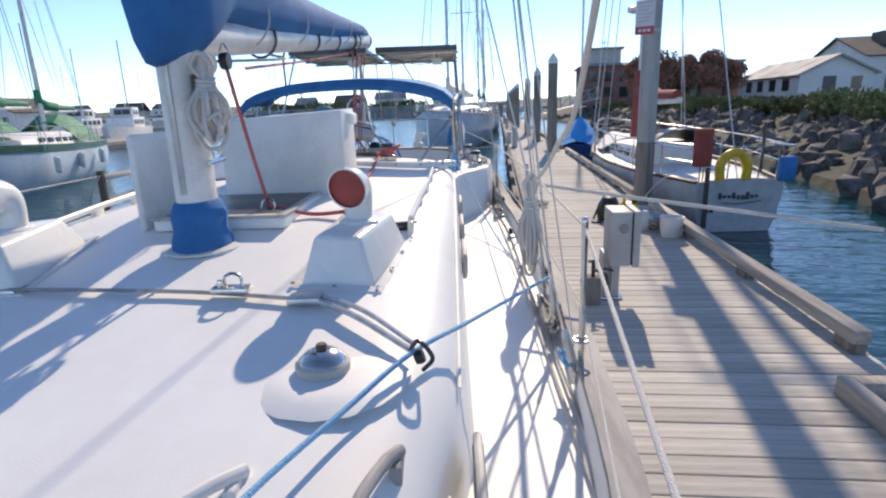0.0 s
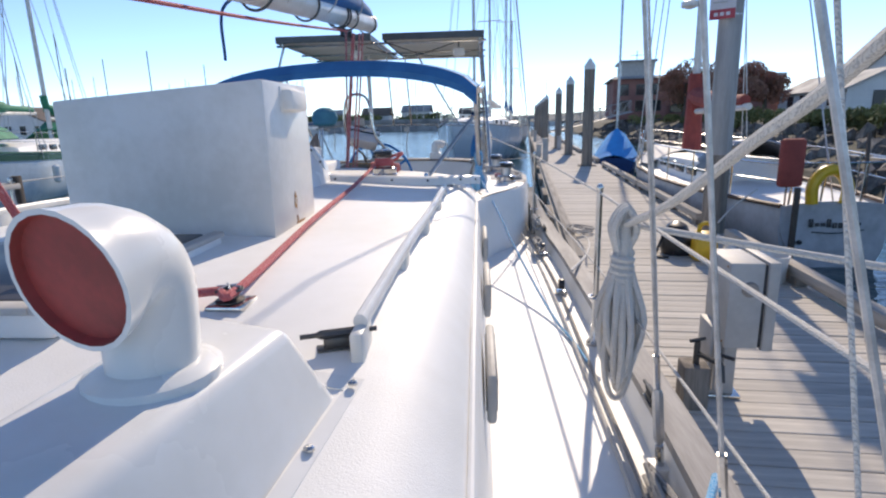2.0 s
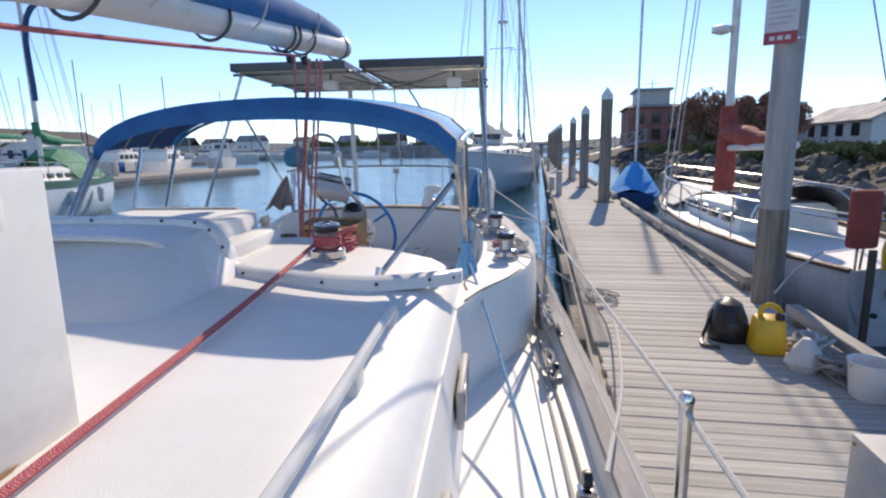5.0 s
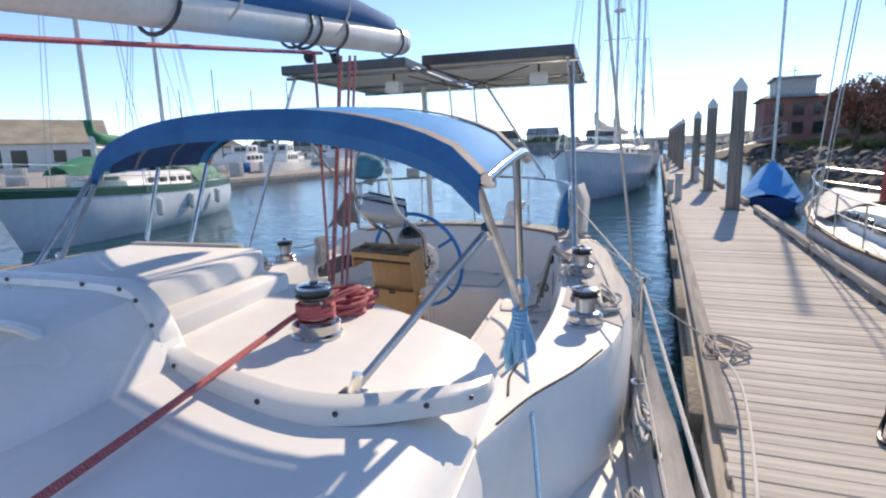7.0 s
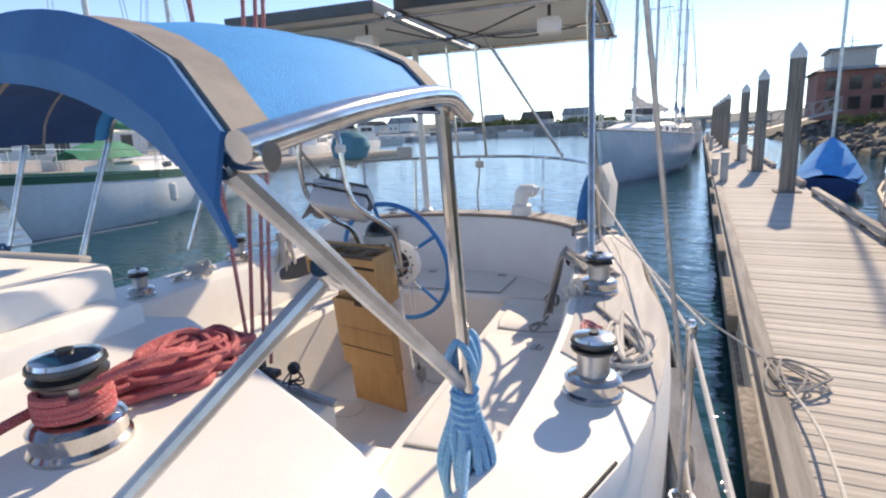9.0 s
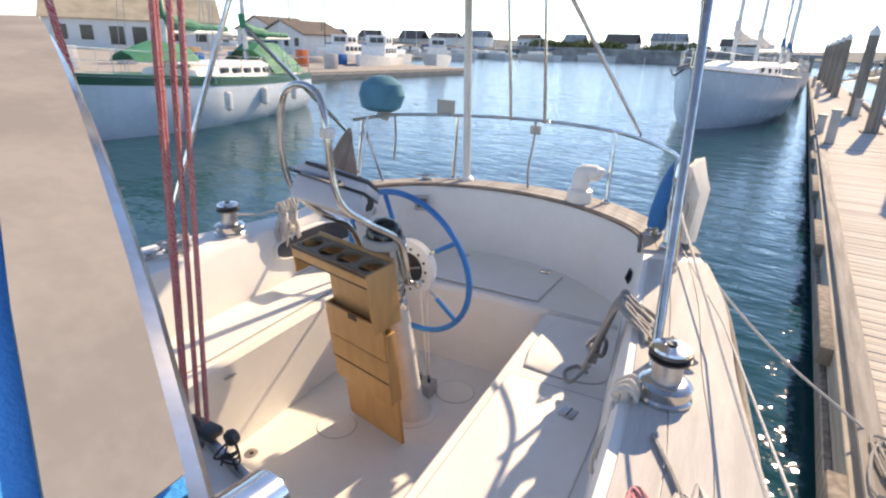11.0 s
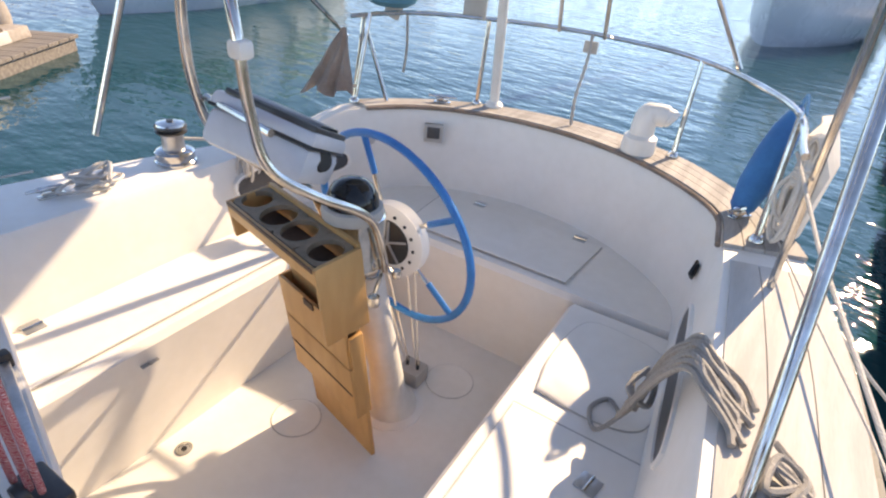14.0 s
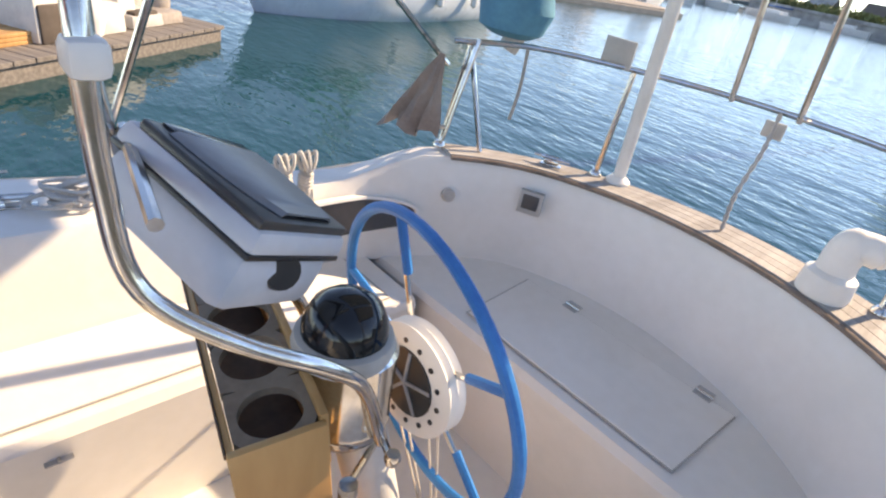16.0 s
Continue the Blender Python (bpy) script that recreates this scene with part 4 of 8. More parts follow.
def grab_rail(pts, label, feet, mat=PAINT):
    ob = thing("handrail", pts[0], label, "handrail")
    part("bar", tube(curve(pts, 8), 0.015, 10, 1.15), mat, ob)
    p = curve(pts, 8)
    for f in feet:
        q = p[int(f * (len(p) - 1))]
        part("foot", box((q.x - 0.014, q.y - 0.05, q.z - 0.085), (q.x + 0.014, q.y + 0.05, q.z - 0.005), 0.01), mat, ob)
    return ob


grab_rail([(0.945, 0.3, 2.1), (0.965, 0.9, 2.125), (0.985, 1.6, 2.13), (0.985, 2.35, 2.125), (0.98, 2.5, 2.095)], "worn white-painted wooden handrail on the cabin top", (0.02, 0.22, 0.42, 0.62, 0.82, 0.98))
grab_rail([(-0.93, 0.42, 2.11), (-0.935, 1.0, 2.135), (-0.94, 1.8, 2.14), (-0.93, 2.62, 2.1)], "worn white-painted wooden handrail on the cabin top", (0.02, 0.22, 0.42, 0.62, 0.82, 0.98))
grab_rail([(0.52, -1.75, 1.83), (0.57, -1.55, 1.885), (0.63, -1.42, 1.88), (0.68, -1.32, 1.855)], "white moulded grab handle near the cabin front", (0.05, 0.95))
grab_rail([(0.9, -1.9, 1.80), (0.945, -1.5, 1.86), (0.99, -1.3, 1.85), (1.02, -1.22, 1.83)], "worn wooden handrail near the cabin front", (0.05, 0.95), TEAK)


def horn_cleat(c, turn, label, k=1.0, frame_m=BOAT, mat=STEEL):
    ob = thing("cleat", c, label, "cleat", frame_m)
    m = Matrix.Translation(c) @ Matrix.Rotation(radians(turn), 4, "Z") @ Matrix.Scale(k, 4)
    b = join(box((-0.035, -0.012, 0), (0.035, 0.012, 0.03), 0.006), tube(curve([(-0.085, 0, 0.036), (-0.04, 0, 0.036), (0.04, 0, 0.036), (0.085, 0, 0.036)]), [0.006] * 6 + [0.011] * 7 + [0.006] * 6, 8))
    b.transform(m)
    part("horn_bar", b, mat, ob)
    b = box((-0.05, -0.018, 0), (0.05, 0.018, 0.006), 0.002)
    b.transform(m)
    part("foot", b, mat, ob)


horn_cleat((0.9, 0.3, 2.045), 20, "dark metal horn cleat at the end of the handrail", 0.9, mat=DARKMETAL)


def seahood():
    """The moulded rail across the cabin top that rises over the hatch garage, with its row of screws."""
    ob = thing("spray_rail", (0.3, 3.0, 2.1), "white moulded spray rail and hatch hood studded with screws", "hood")
    line = [(1.19, 3.12, 2.07), (1.1, 2.98, 2.09), (0.8, 2.83, 2.1), (0.45, 2.9, 2.108), (0.18, 3.02, 2.11), (0.12, 3.04, 2.2), (0.03, 3.05, 2.31), (-0.12, 3.06, 2.335), (-0.6, 3.06, 2.34), (-0.95, 3.06, 2.33), (-1.05, 3.05, 2.2), (-1.1, 3.04, 2.1)]
    p = curve(line, 6)
    rows = []
    for q in p:
        hood = max(0.0, min(1.0, (0.2 - q.x) / 0.15))
        h = 0.042 - 0.01 * hood
        rows.append([(q.x, q.y - 0.05, q.z - 0.01), (q.x, q.y - 0.042, q.z + h * 0.85), (q.x, q.y - 0.03, q.z + h), (q.x, q.y + 0.03, q.z + h), (q.x, q.y + 0.045, q.z + h * 0.6), (q.x, q.y + 0.06, q.z - 0.02)])
    part("rail", loft(rows, caps=True), GELSMOOTH, ob)
    rows = []
    for v, k in ((2.25, 0.0), (2.45, 0.45), (2.7, 0.85), (3.06, 1.0)):
        z = 2.1 + 0.24 * k
        rows.append([(0.2, v, 2.095), (0.15, v, 2.1 + 0.07 * k), (0.03, v, z - 0.015 * k), (-0.12, v, z + 0.005), (-0.6, v, z + 0.012), (-0.95, v, z), (-1.05, v, 2.1 + 0.08 * k), (-1.1, v, 2.06)])
    part("hood", loft(rows), GELSMOOTH, ob)
    part("rib", tube(curve([(0.1, 2.78, 2.14), (0.0, 2.72, 2.29), (-0.2, 2.7, 2.325), (-0.6, 2.68, 2.33), (-0.98, 2.68, 2.3)]), 0.03, 8, 0.5), GELSMOOTH, ob)
    for i in range(3, len(p) - 3, 4):
        q = p[i]
        part("screw", lathe([(0.008, 0), (0.008, 0.004), (0.004, 0.007)], (q.x, q.y - 0.045, q.z + 0.022), 8, Matrix.Rotation(radians(90), 4, "X")), DARKMETAL, ob)


seahood()

garage = thing("hatch_garage", (-0.5, 3.6, 2.1), "white stepped sliding-hatch moulding over the companionway", "hatch")
part("slide", box((-1.02, 3.1, 2.05), (-0.16, 4.02, 2.3), 0.03), GEL, garage)
part("step", box((-0.17, 3.1, 2.05), (0.0, 3.98, 2.19), 0.025), GEL, garage)
part("rubber_edge", box((-1.0, 4.0, 2.285), (-0.3, 4.05, 2.312), 0.008), GREYBOX, garage, "dark grey edge strip")
part("groove", box((-1.0, 3.12, 2.298), (-0.45, 3.16, 2.304), 0), GREYBOX, garage)
part("companionway_board", box((-0.85, 4.02, 1.5), (-0.25, 4.06, 2.06), 0.004), DARKWOOD, garage)


def winch(c, k, label, wraps=None, turn=0, group=""):
    ob = thing("winch", c, label, "winch", group=group)
    prof = lambda pts: lathe([(r * k, z * k) for r, z in pts], c, 24)
    part("base", prof([(0.085, 0), (0.085, 0.012), (0.078, 0.02), (0.08, 0.05), (0.07, 0.06), (0.05, 0.065)]), STEEL, ob)
    part("drum", prof([(0.046, 0.06), (0.044, 0.1), (0.047, 0.125), (0.06, 0.135)]), ALU, ob)
    part("jaw", prof([(0.062, 0.135), (0.064, 0.142), (0.05, 0.147), (0.05, 0.152), (0.064, 0.158), (0.062, 0.166)]), DARKMETAL, ob)
    part("cap", prof([(0.058, 0.166), (0.055, 0.174), (0.03, 0.18), (0.014, 0.181)]), STEEL, ob)
    part("socket", prof([(0.014, 0.178), (0.014, 0.186), (0.006, 0.186)]), BLACK, ob)
    if wraps:
        mat, n = wraps
        pts = [Vector(c) + Vector((0.058 * k * math.cos(a), 0.058 * k * math.sin(a), k * (0.068 + 0.0115 * a / 6.28))) for a in (k2 * 0.4 for k2 in range(int(n * 15.7)))]
        part("wrap", tube(pts, 0.0095, 6), mat, ob)
    return ob


winch((0.48, 3.38, 2.1), 1.12, "chrome winch on the cabin top wrapped in red line", (ROPERED, 4))
winch((1.42, 4.18, COAM_Z), 1.0, "chrome two-speed winch on the cockpit coaming", group="coaming winches")
winch((1.36, 5.17, COAM_Z + 0.006), 1.0, "large chrome winch on the cockpit coaming", group="coaming winches")
winch((-1.22, 5.84, COAM_Z - 0.13), 1.1, "large chrome winch on the cockpit coaming", group="coaming winches")
winch((-1.2, 4.98, COAM_Z - 0.13), 0.9, "small chrome winch on the cockpit coaming", group="coaming winches")
heap("red_rope_coil", (0.42, 3.72, 2.1), (0.13, 0.24), 60, 0.011, ROPERED, "heap of red braided rope beside the cabin-top winch", 5, 0.45)
rope("red_tail", [(0.53, 3.36, 2.24), (0.6, 3.5, 2.26), (0.5, 3.66, 2.19), (0.42, 3.75, 2.16)], 0.011, ROPERED, "tail of red line from the winch")

# ---- mainsheet and traveller ----
trav = thing("traveller", (-0.2, 4.6, 1.56), "black mainsheet traveller bar on the bridge deck", "traveller")
part("bar", box((-0.72, 4.55, 1.565), (0.36, 4.58, 1.595), 0.005, m=Matrix.Translation((-0.2, 4.68, 0)) @ Matrix.Rotation(radians(-15), 4, "Z") @ Matrix.Translation((0.2, -4.565, 0))), ALU, trav)
part("bridge", loft([[(x * g + 0.37 * (g - 1), y - 0.02 * (1 - g) * 40, z) for x, y in ((-1.05, 4.0), (-0.4, 4.0), (0.3, 4.0), (0.31, 4.3), (0.3, 4.58), (-0.4, 4.77), (-1.05, 4.95), (-1.06, 4.5))] for z, g in ((1.44, 1.0), (1.545, 1.0), (1.562, 0.985))], closed=True, caps=True), CREAM, trav, "cream bridge deck moulding")
part("end_post", box((-0.73, 4.8, 1.56), (-0.69, 4.84, 1.62), 0.008), DARKMETAL, trav)
part("car", box((-0.2, 4.62, 1.595), (-0.04, 4.69, 1.63), 0.01), DARKMETAL, trav)
for x, y in ((-0.14, 4.56), (-0.09, 4.6), (0.08, 4.62), (0.0, 4.54)):
    part("block", lathe([(0.0, -0.014), (0.026, -0.014), (0.03, 0), (0.026, 0.014), (0.0, 0.014)], (x, y, 1.675), 14, Matrix.Rotation(1.57, 4, "X")), DARKMETAL, trav)
heap("black_cord", (0.1, 4.58, 1.6), (0.06, 0.06), 12, 0.004, RUBBER, "thin black cord tangled round the traveller car", 8, 1.2)
zb = boom_z(4.6) - 0.17
for i, (dx, dy) in enumerate(((-0.02, -0.012), (0.012, 0.0), (0.03, 0.012), (-0.035, 0.015))):
    rope("mainsheet", [(-0.1 + dx * 1.6, 4.62 + dy, 1.68), (0.08 + dx * 1.5, 4.6 + dy, zb + 0.03)], 0.0085, ROPEFLECK, "red flecked mainsheet fall between boom and traveller", raw=True, group="mainsheet falls")
rope("mainsheet", [(-0.1, 4.56, 1.66), (0.04, 4.3, boom_z(4.3) - 0.14)], 0.0085, ROPEFLECK, "red flecked mainsheet fall between boom and traveller", raw=True, group="mainsheet falls")
for v in (4.3, 4.6):
    bb = thing("boom_block", (0.02, v, boom_z(v) - 0.14), "dark block under the boom", "block")
    part("cheek", lathe([(0.0, -0.016), (0.03, -0.016), (0.034, 0), (0.03, 0.016), (0.0, 0.016)], (0.01, v, boom_z(v) - 0.15), 14, Matrix.Rotation(1.57, 4, "Y")), BLACK, bb)

# ---- bimini ----
FR, AR, FL, AL = Vector((1.17, 3.12, 2.69)), Vector((1.19, 3.7, 2.745)), Vector((-1.25, 4.07, 2.69)), Vector((-1.2, 4.93, 2.72))


def bow(a, b, rise, n=28):
    out = []
    for i in range(n + 1):
        s = i / n * 2 - 1
        p = a.lerp(b, (s + 1) / 2)
        out.append(p + Vector((0, 0, rise * (1 - abs(s) ** 2.4) ** 0.62)))
    return out


bimini = thing("bimini", (0, 3.9, 2.1), "blue canvas bimini on curved stainless bows, set slightly askew", "bimini")
front, back = bow(FR, FL, 0.235), bow(AR, AL, 0.235)
rows = [[f.lerp(b, k / 10) + Vector((0, 0, 0.02 * math.sin(math.pi * k / 10) - 0.004 * (k % 2))) for f, b in zip(front, back)] for k in range(11)]
# Top in the brightest blue, for sunlight coming through the cloth.
part("canopy", loft([r for r in rows], thick=0.004), SKYCANVAS, bimini, "blue canvas top, brightened for sun coming through")
part("front_band", loft([[p + Vector((0, 0, 0.012)) for p in rows[0]], [p + Vector((0, 0, 0.012)) for p in rows[1]]], thick=0.006), TAUPE, bimini, "taupe edge band")
part("aft_band", loft([[p + Vector((0, 0, 0.012)) for p in rows[9]], [p + Vector((0, 0, 0.012)) for p in rows[10]]], thick=0.006), TAUPE, bimini, "taupe edge band")
# Valance in a deeper blue, since it faces away from the sun.
part("valance", loft([[p + Vector((0.0, -0.012, 0.014)) for p in front], [p + Vector((0.0, -0.03, -0.05)) for p in front], [p + Vector((0.0, -0.012, -0.095)) for p in front]], thick=0.006), CANVAS, bimini, "blue front valance, deepened for its shaded side")
# Navy sheet that carries the shade under the canopy in its colour.
part("lining", loft([[p + Vector((0, 0, -0.014)) for p in r] for r in rows[1:10:2]], thick=0.003), CANVASDARK, bimini, "blue underside, its shade painted navy")
for k in (3, 6):
    part("seam", tube([p + Vector((0, 0, -0.02)) for p in rows[k][18:]], 0.009, 6, 0.4), TAUPE, bimini)
part("front_bow", tube([p + Vector((0, 0.0, -0.02)) for p in front], 0.0125, 8), STEEL, bimini)
part("aft_bow", tube([p + Vector((0, 0, -0.02)) for p in back], 0.0125, 8), STEEL, bimini)
part("side_tube", tube(curve([FR + Vector((0.02, -0.02, 0.0)), FR.lerp(AR, 0.35) + Vector((0.03, 0, 0.02)), FR.lerp(AR, 0.8) + Vector((0.03, 0, 0.02)), AR + Vector((0.02, 0.03, -0.02))], 10), 0.016, 20), STEEL, bimini)
part("corner_fitting", lathe([(0.015, -0.02), (0.017, 0), (0.015, 0.02)], FR + Vector((0.02, 0.0, -0.01)), 12, Matrix.Rotation(1.57, 4, "Y")), STEEL, bimini)
J = Vector((1.15, 3.3, 2.52))
part("strut", rod((0.82, 2.97, 2.1), J, 0.0135, 10), ALU, bimini, "grey tube strut")
part("strut_foot", join(rod((0.82, 2.97, 2.09), (0.835, 2.985, 2.15), 0.018, 10), box((0.78, 2.94, 2.085), (0.86, 3.0, 2.1), 0.006)), STEEL, bimini)
part("strut", rod(FR + Vector((-0.01, 0, -0.02)), (1.18, 3.78, 2.12), 0.0145, 10), ALU, bimini)
part("clamp", lathe([(0.02, -0.022), (0.022, 0), (0.02, 0.022)], J, 12, aim(FR, (1.18, 3.78, 2.12))), STEEL, bimini)
part("post", rod((1.19, 3.77, 1.94), AR + Vector((-0.01, -0.03, 0)), 0.0145, 10), STEEL, bimini, "bright steel post")
part("post_foot", lathe([(0.035, 0), (0.035, 0.01), (0.02, 0.03)], (1.19, 3.77, 1.945), 14), STEEL, bimini)
part("strut", rod((-1.0, 3.3, 2.1), FL, 0.0135, 8), ALU, bimini)
part("strut", rod((-1.24, 4.2, 1.82), (-1.22, 4.5, 2.7), 0.0125, 8), STEEL, bimini)
part("strut", rod((-1.28, 3.6, 1.95), FL + Vector((0.02, 0.02, 0)), 0.0135, 8), ALU, bimini)
part("post", rod((-1.22, 4.6, 1.95), AL, 0.0145, 8), STEEL, bimini)
heap("blue_lashing", (-1.225, 4.31, 2.12), (0.035, 0.035), 34, 0.008, twisted("dark_blue_cord", (0.02, 0.14, 0.3), (0.2, 0.33, 0.45)), "dark blue cord lashed round a bimini strut", 23, 4.0)
rope("lashing_tail", [(-1.225, 4.31, 2.14), (-1.28, 4.2, 2.0), (-1.36, 4.05, 1.9)], 0.006, ROPEBLUE, "loose blue cord end below the lashing")
coil("blue_rope_coil", (1.18, 3.75, 2.24), 0.46, 0.05, 12, 0.0095, ROPEBLUE, "blue flecked rope coil hung on the bimini post", 21)
rope("blue_tail", [(1.2, 3.7, 2.02), (1.31, 3.2, 1.86), (1.42, 2.6, 1.68), (1.54, 1.95, 1.53), (1.6, 1.6, 1.515), (1.62, 1.4, 1.515)], 0.007, ROPEBLUE, "blue line trailing from the coil over the side deck")

# ---- solar panels and their frame ----
solar = thing("solar_arch", (0, 6.9, 1.95), "stern arch of stainless tubes carrying two solar panels", "solar panels")
for x0, x1 in ((-1.15, -0.06), (0.1, 1.24)):
    part("panel", box((x0, 5.92, 3.425), (x1, 7.85, 3.465), 0.004), PANEL, solar, "white-backed solar panel", smooth=False)
    part("panel_frame", join(box((x0 - 0.012, 5.905, 3.41), (x1 + 0.012, 5.925, 3.485), 0.003), box((x0 - 0.012, 7.845, 3.41), (x1 + 0.012, 7.865, 3.485), 0.003), box((x0 - 0.012, 5.92, 3.41), (x0 + 0.004, 7.85, 3.485), 0.003), box((x1 - 0.004, 5.92, 3.41), (x1 + 0.012, 7.85, 3.485), 0.003)), DARKMETAL, solar, "dark green-grey frame", smooth=False)
    part("cells", box((x0 + 0.01, 5.93, 3.466), (x1 - 0.01, 7.84, 3.47), 0), BLACK, solar, smooth=False)
for y in (6.05, 7.0, 7.7):
    part("cross_tube", rod((-1.2, y, 3.395), (1.28, y, 3.395), 0.014), STEEL, solar)
for x in (-1.1, 0.02, 1.2):
    part("long_tube", rod((x, 5.95, 3.4), (x, 7.83, 3.4), 0.014), ALU, solar)
part("leg", rod((1.31, 5.35, 1.95), (1.22, 6.1, 3.4), 0.017, 12), STEEL, solar, "bright slanting leg")
part("leg", rod((1.28, 6.3, 1.95), (1.2, 6.06, 3.4), 0.013, 10), STEEL, solar)
part("leg", rod((-1.45, 5.62, 1.95), (-1.1, 6.02, 3.4), 0.015, 10), STEEL, solar)
part("leg", rod((-0.36, 7.42, 1.97), (-0.36, 7.3, 3.4), 0.028, 14), PAINT, solar, "thick white post")
part("leg_foot", lathe([(0.055, 0), (0.055, 0.012), (0.034, 0.03)], (-0.36, 7.42, 1.968), 16), PAINT, solar)
for x, y in ((0.2, 7.5), (-0.06, 7.5)):
    part("leg", rod((x, y, 2.44), (x - 0.05, 7.4, 3.4), 0.012), STEEL, solar)
part("brace", rod((0.9, 7.3, 2.45), (0.35, 6.9, 3.4), 0.013), STEEL, solar)
part("brace", rod((-1.12, 6.95, 2.3), (-1.1, 6.0, 3.0), 0.013), STEEL, solar)
for x in (0.95, -0.3):
    ll = thing("deck_light", (x, 6.3, 3.3), "small cream floodlight under the solar panels", "light")
    part("body", box((x - 0.07, 6.24, 3.25), (x + 0.07, 6.36, 3.35), 0.02), CREAM, ll)
    part("bracket", rod((x, 6.3, 3.34), (x, 6.3, 3.42), 0.01), DARKMETAL, ll)
for i, (a, b) in enumerate((((0.1, 6.0, 3.4), (1.2, 6.8, 3.38)), ((-0.2, 6.4, 3.4), (0.9, 6.1, 3.38)))):
    m = Vector(a).lerp(Vector(b), 0.5) - Vector((0, 0, 0.12))
    rope("panel_cable", [a, m, b], 0.005, RUBBER, "thin dark cable sagging under the panels", "cable", 10)

# ---- stern rail ----
pulpit = thing("stern_rail", (0, 7.4, 1.97), "stainless stern rail on the teak-capped coaming", "rail")
RAIL = [(1.22, 6.3, 2.4), (1.14, 6.9, 2.42), (0.72, 7.42, 2.44), (0.2, 7.56, 2.45), (-0.3, 7.5, 2.45), (-0.8, 7.2, 2.45), (-1.05, 6.9, 2.42)]
part("top_rail", tube(curve(RAIL, 8), 0.0125, 10), STEEL, pulpit)
for x, y, xb, yb in ((0.72, 7.42, 0.73, 7.34), (-0.46, 7.42, -0.46, 7.38), (-0.98, 6.98, -0.98, 6.85), (1.18, 6.7, 1.2, 6.6)):
    part("post", rod((xb, yb, 1.97), (x, y, 2.44), 0.0125, 10), STEEL, pulpit)
    part("post_foot", lathe([(0.03, 0), (0.03, 0.008), (0.018, 0.025)], (xb, yb, 1.97), 12), STEEL, pulpit)
part("chain", tube(curve([(0.14, 7.42, 1.97), (0.12, 7.46, 2.12), (0.13, 7.5, 2.3), (0.12, 7.54, 2.45)], 8), [0.011 if k % 2 else 0.006 for k in range(25)], 6), GREYPOLE, pulpit, "hanging dull chain")
for x, y, z, w in ((-0.55, 7.4, 2.5, 0.075), (0.12, 7.55, 2.38, 0.04)):
    part("plate", box((x - w, y - 0.006, z - w * 0.8), (x + w, y + 0.006, z + w * 0.8), 0.004), GREYBOX, pulpit, "weathered grey mounting plate")
motor = thing("outboard_motor", (-1.08, 7.1, 2.0), "small outboard motor under a teal cover clamped on a rail", "outboard motor")
cvr = []
for k, (z, a) in enumerate(((2.46, 0.08), (2.49, 0.13), (2.58, 0.15), (2.66, 0.13), (2.71, 0.07), (2.72, 0.02))):
    cvr.append([(-1.0 + a * 1.25 * math.cos(t) * (1 + 0.1 * noise.noise(Vector((math.cos(t) * 2, z * 9, 1)))), 7.2 + a * math.sin(t), z) for t in (2 * math.pi * j / 18 for j in range(18))])
part("cover", loft(cvr, closed=True, caps=True), material("teal_cover", (0.06, 0.27, 0.38), 0.85, col2=(0.045, 0.2, 0.3), scale=6, bump=0.001, bscale=300), motor, "gathered faded teal cover")
part("shaft", rod((-1.0, 7.2, 2.4), (-0.98, 7.22, 2.47), 0.05, 10), GREYBOX, motor)
part("bracket", join(rod((-1.02, 6.9, 1.97), (-1.02, 6.98, 2.42), 0.013), rod((-0.86, 7.0, 1.97), (-1.02, 6.98, 2.4), 0.012)), STEEL, motor)
flag = thing("flag_bundle", (-1.14, 6.9, 1.98), "faded grey-brown cloth wrapped on the rail post", "flag")
cloth_rows = []
for k in range(9):
    f = k / 8
    w = 0.02 + 0.27 * f ** 0.8
    cloth_rows.append([(-1.02 - 0.06 * f + (j / 10 - 0.62) * w, 6.82 - 0.06 * f + 0.03 * math.sin(j * 1.7 + k * 0.5) * f + (j / 10 - 0.5) * w * 0.25, 2.37 - 0.36 * f - 0.03 * math.cos(j * 1.1) * f) for j in range(11)])
part("cloth", loft(cloth_rows, thick=0.006), material("faded_flag_cloth", (0.3, 0.25, 0.22), 0.9, col2=(0.22, 0.17, 0.15), scale=7, bump=0.001, bscale=200), flag)
part("lashing", tube(curve([(-1.05, 6.84, 2.06), (-1.0, 6.88, 2.04), (-0.98, 6.84, 2.06), (-1.03, 6.82, 2.03)]), 0.009, 6), ROPEWHITE, flag)
rope("tow_cord", [(-0.88, 7.2, 2.44), (-0.88, 7.21, 2.25), (-0.89, 7.2, 2.1)], 0.008, ROPEGREY, "short frayed cord hanging from the stern rail")
svent = thing("stern_cowl", (0.56, 7.3, 1.97), "cream plastic cowl vent on the stern coaming", "vent")
part("base", lathe([(0.085, 0), (0.088, 0.02), (0.082, 0.08), (0.06, 0.095)], (0.56, 7.28, 1.968), 22), CREAM, svent)
part("hood", tube(curve([(0.56, 7.28, 2.06), (0.56, 7.28, 2.12), (0.58, 7.29, 2.165), (0.66, 7.31, 2.165), (0.69, 7.31, 2.15)]), [0.06] * 8 + [0.062] * 5 + [0.055] * 5 + [0.045] * 6 + [0.03], 16), CREAM, svent)


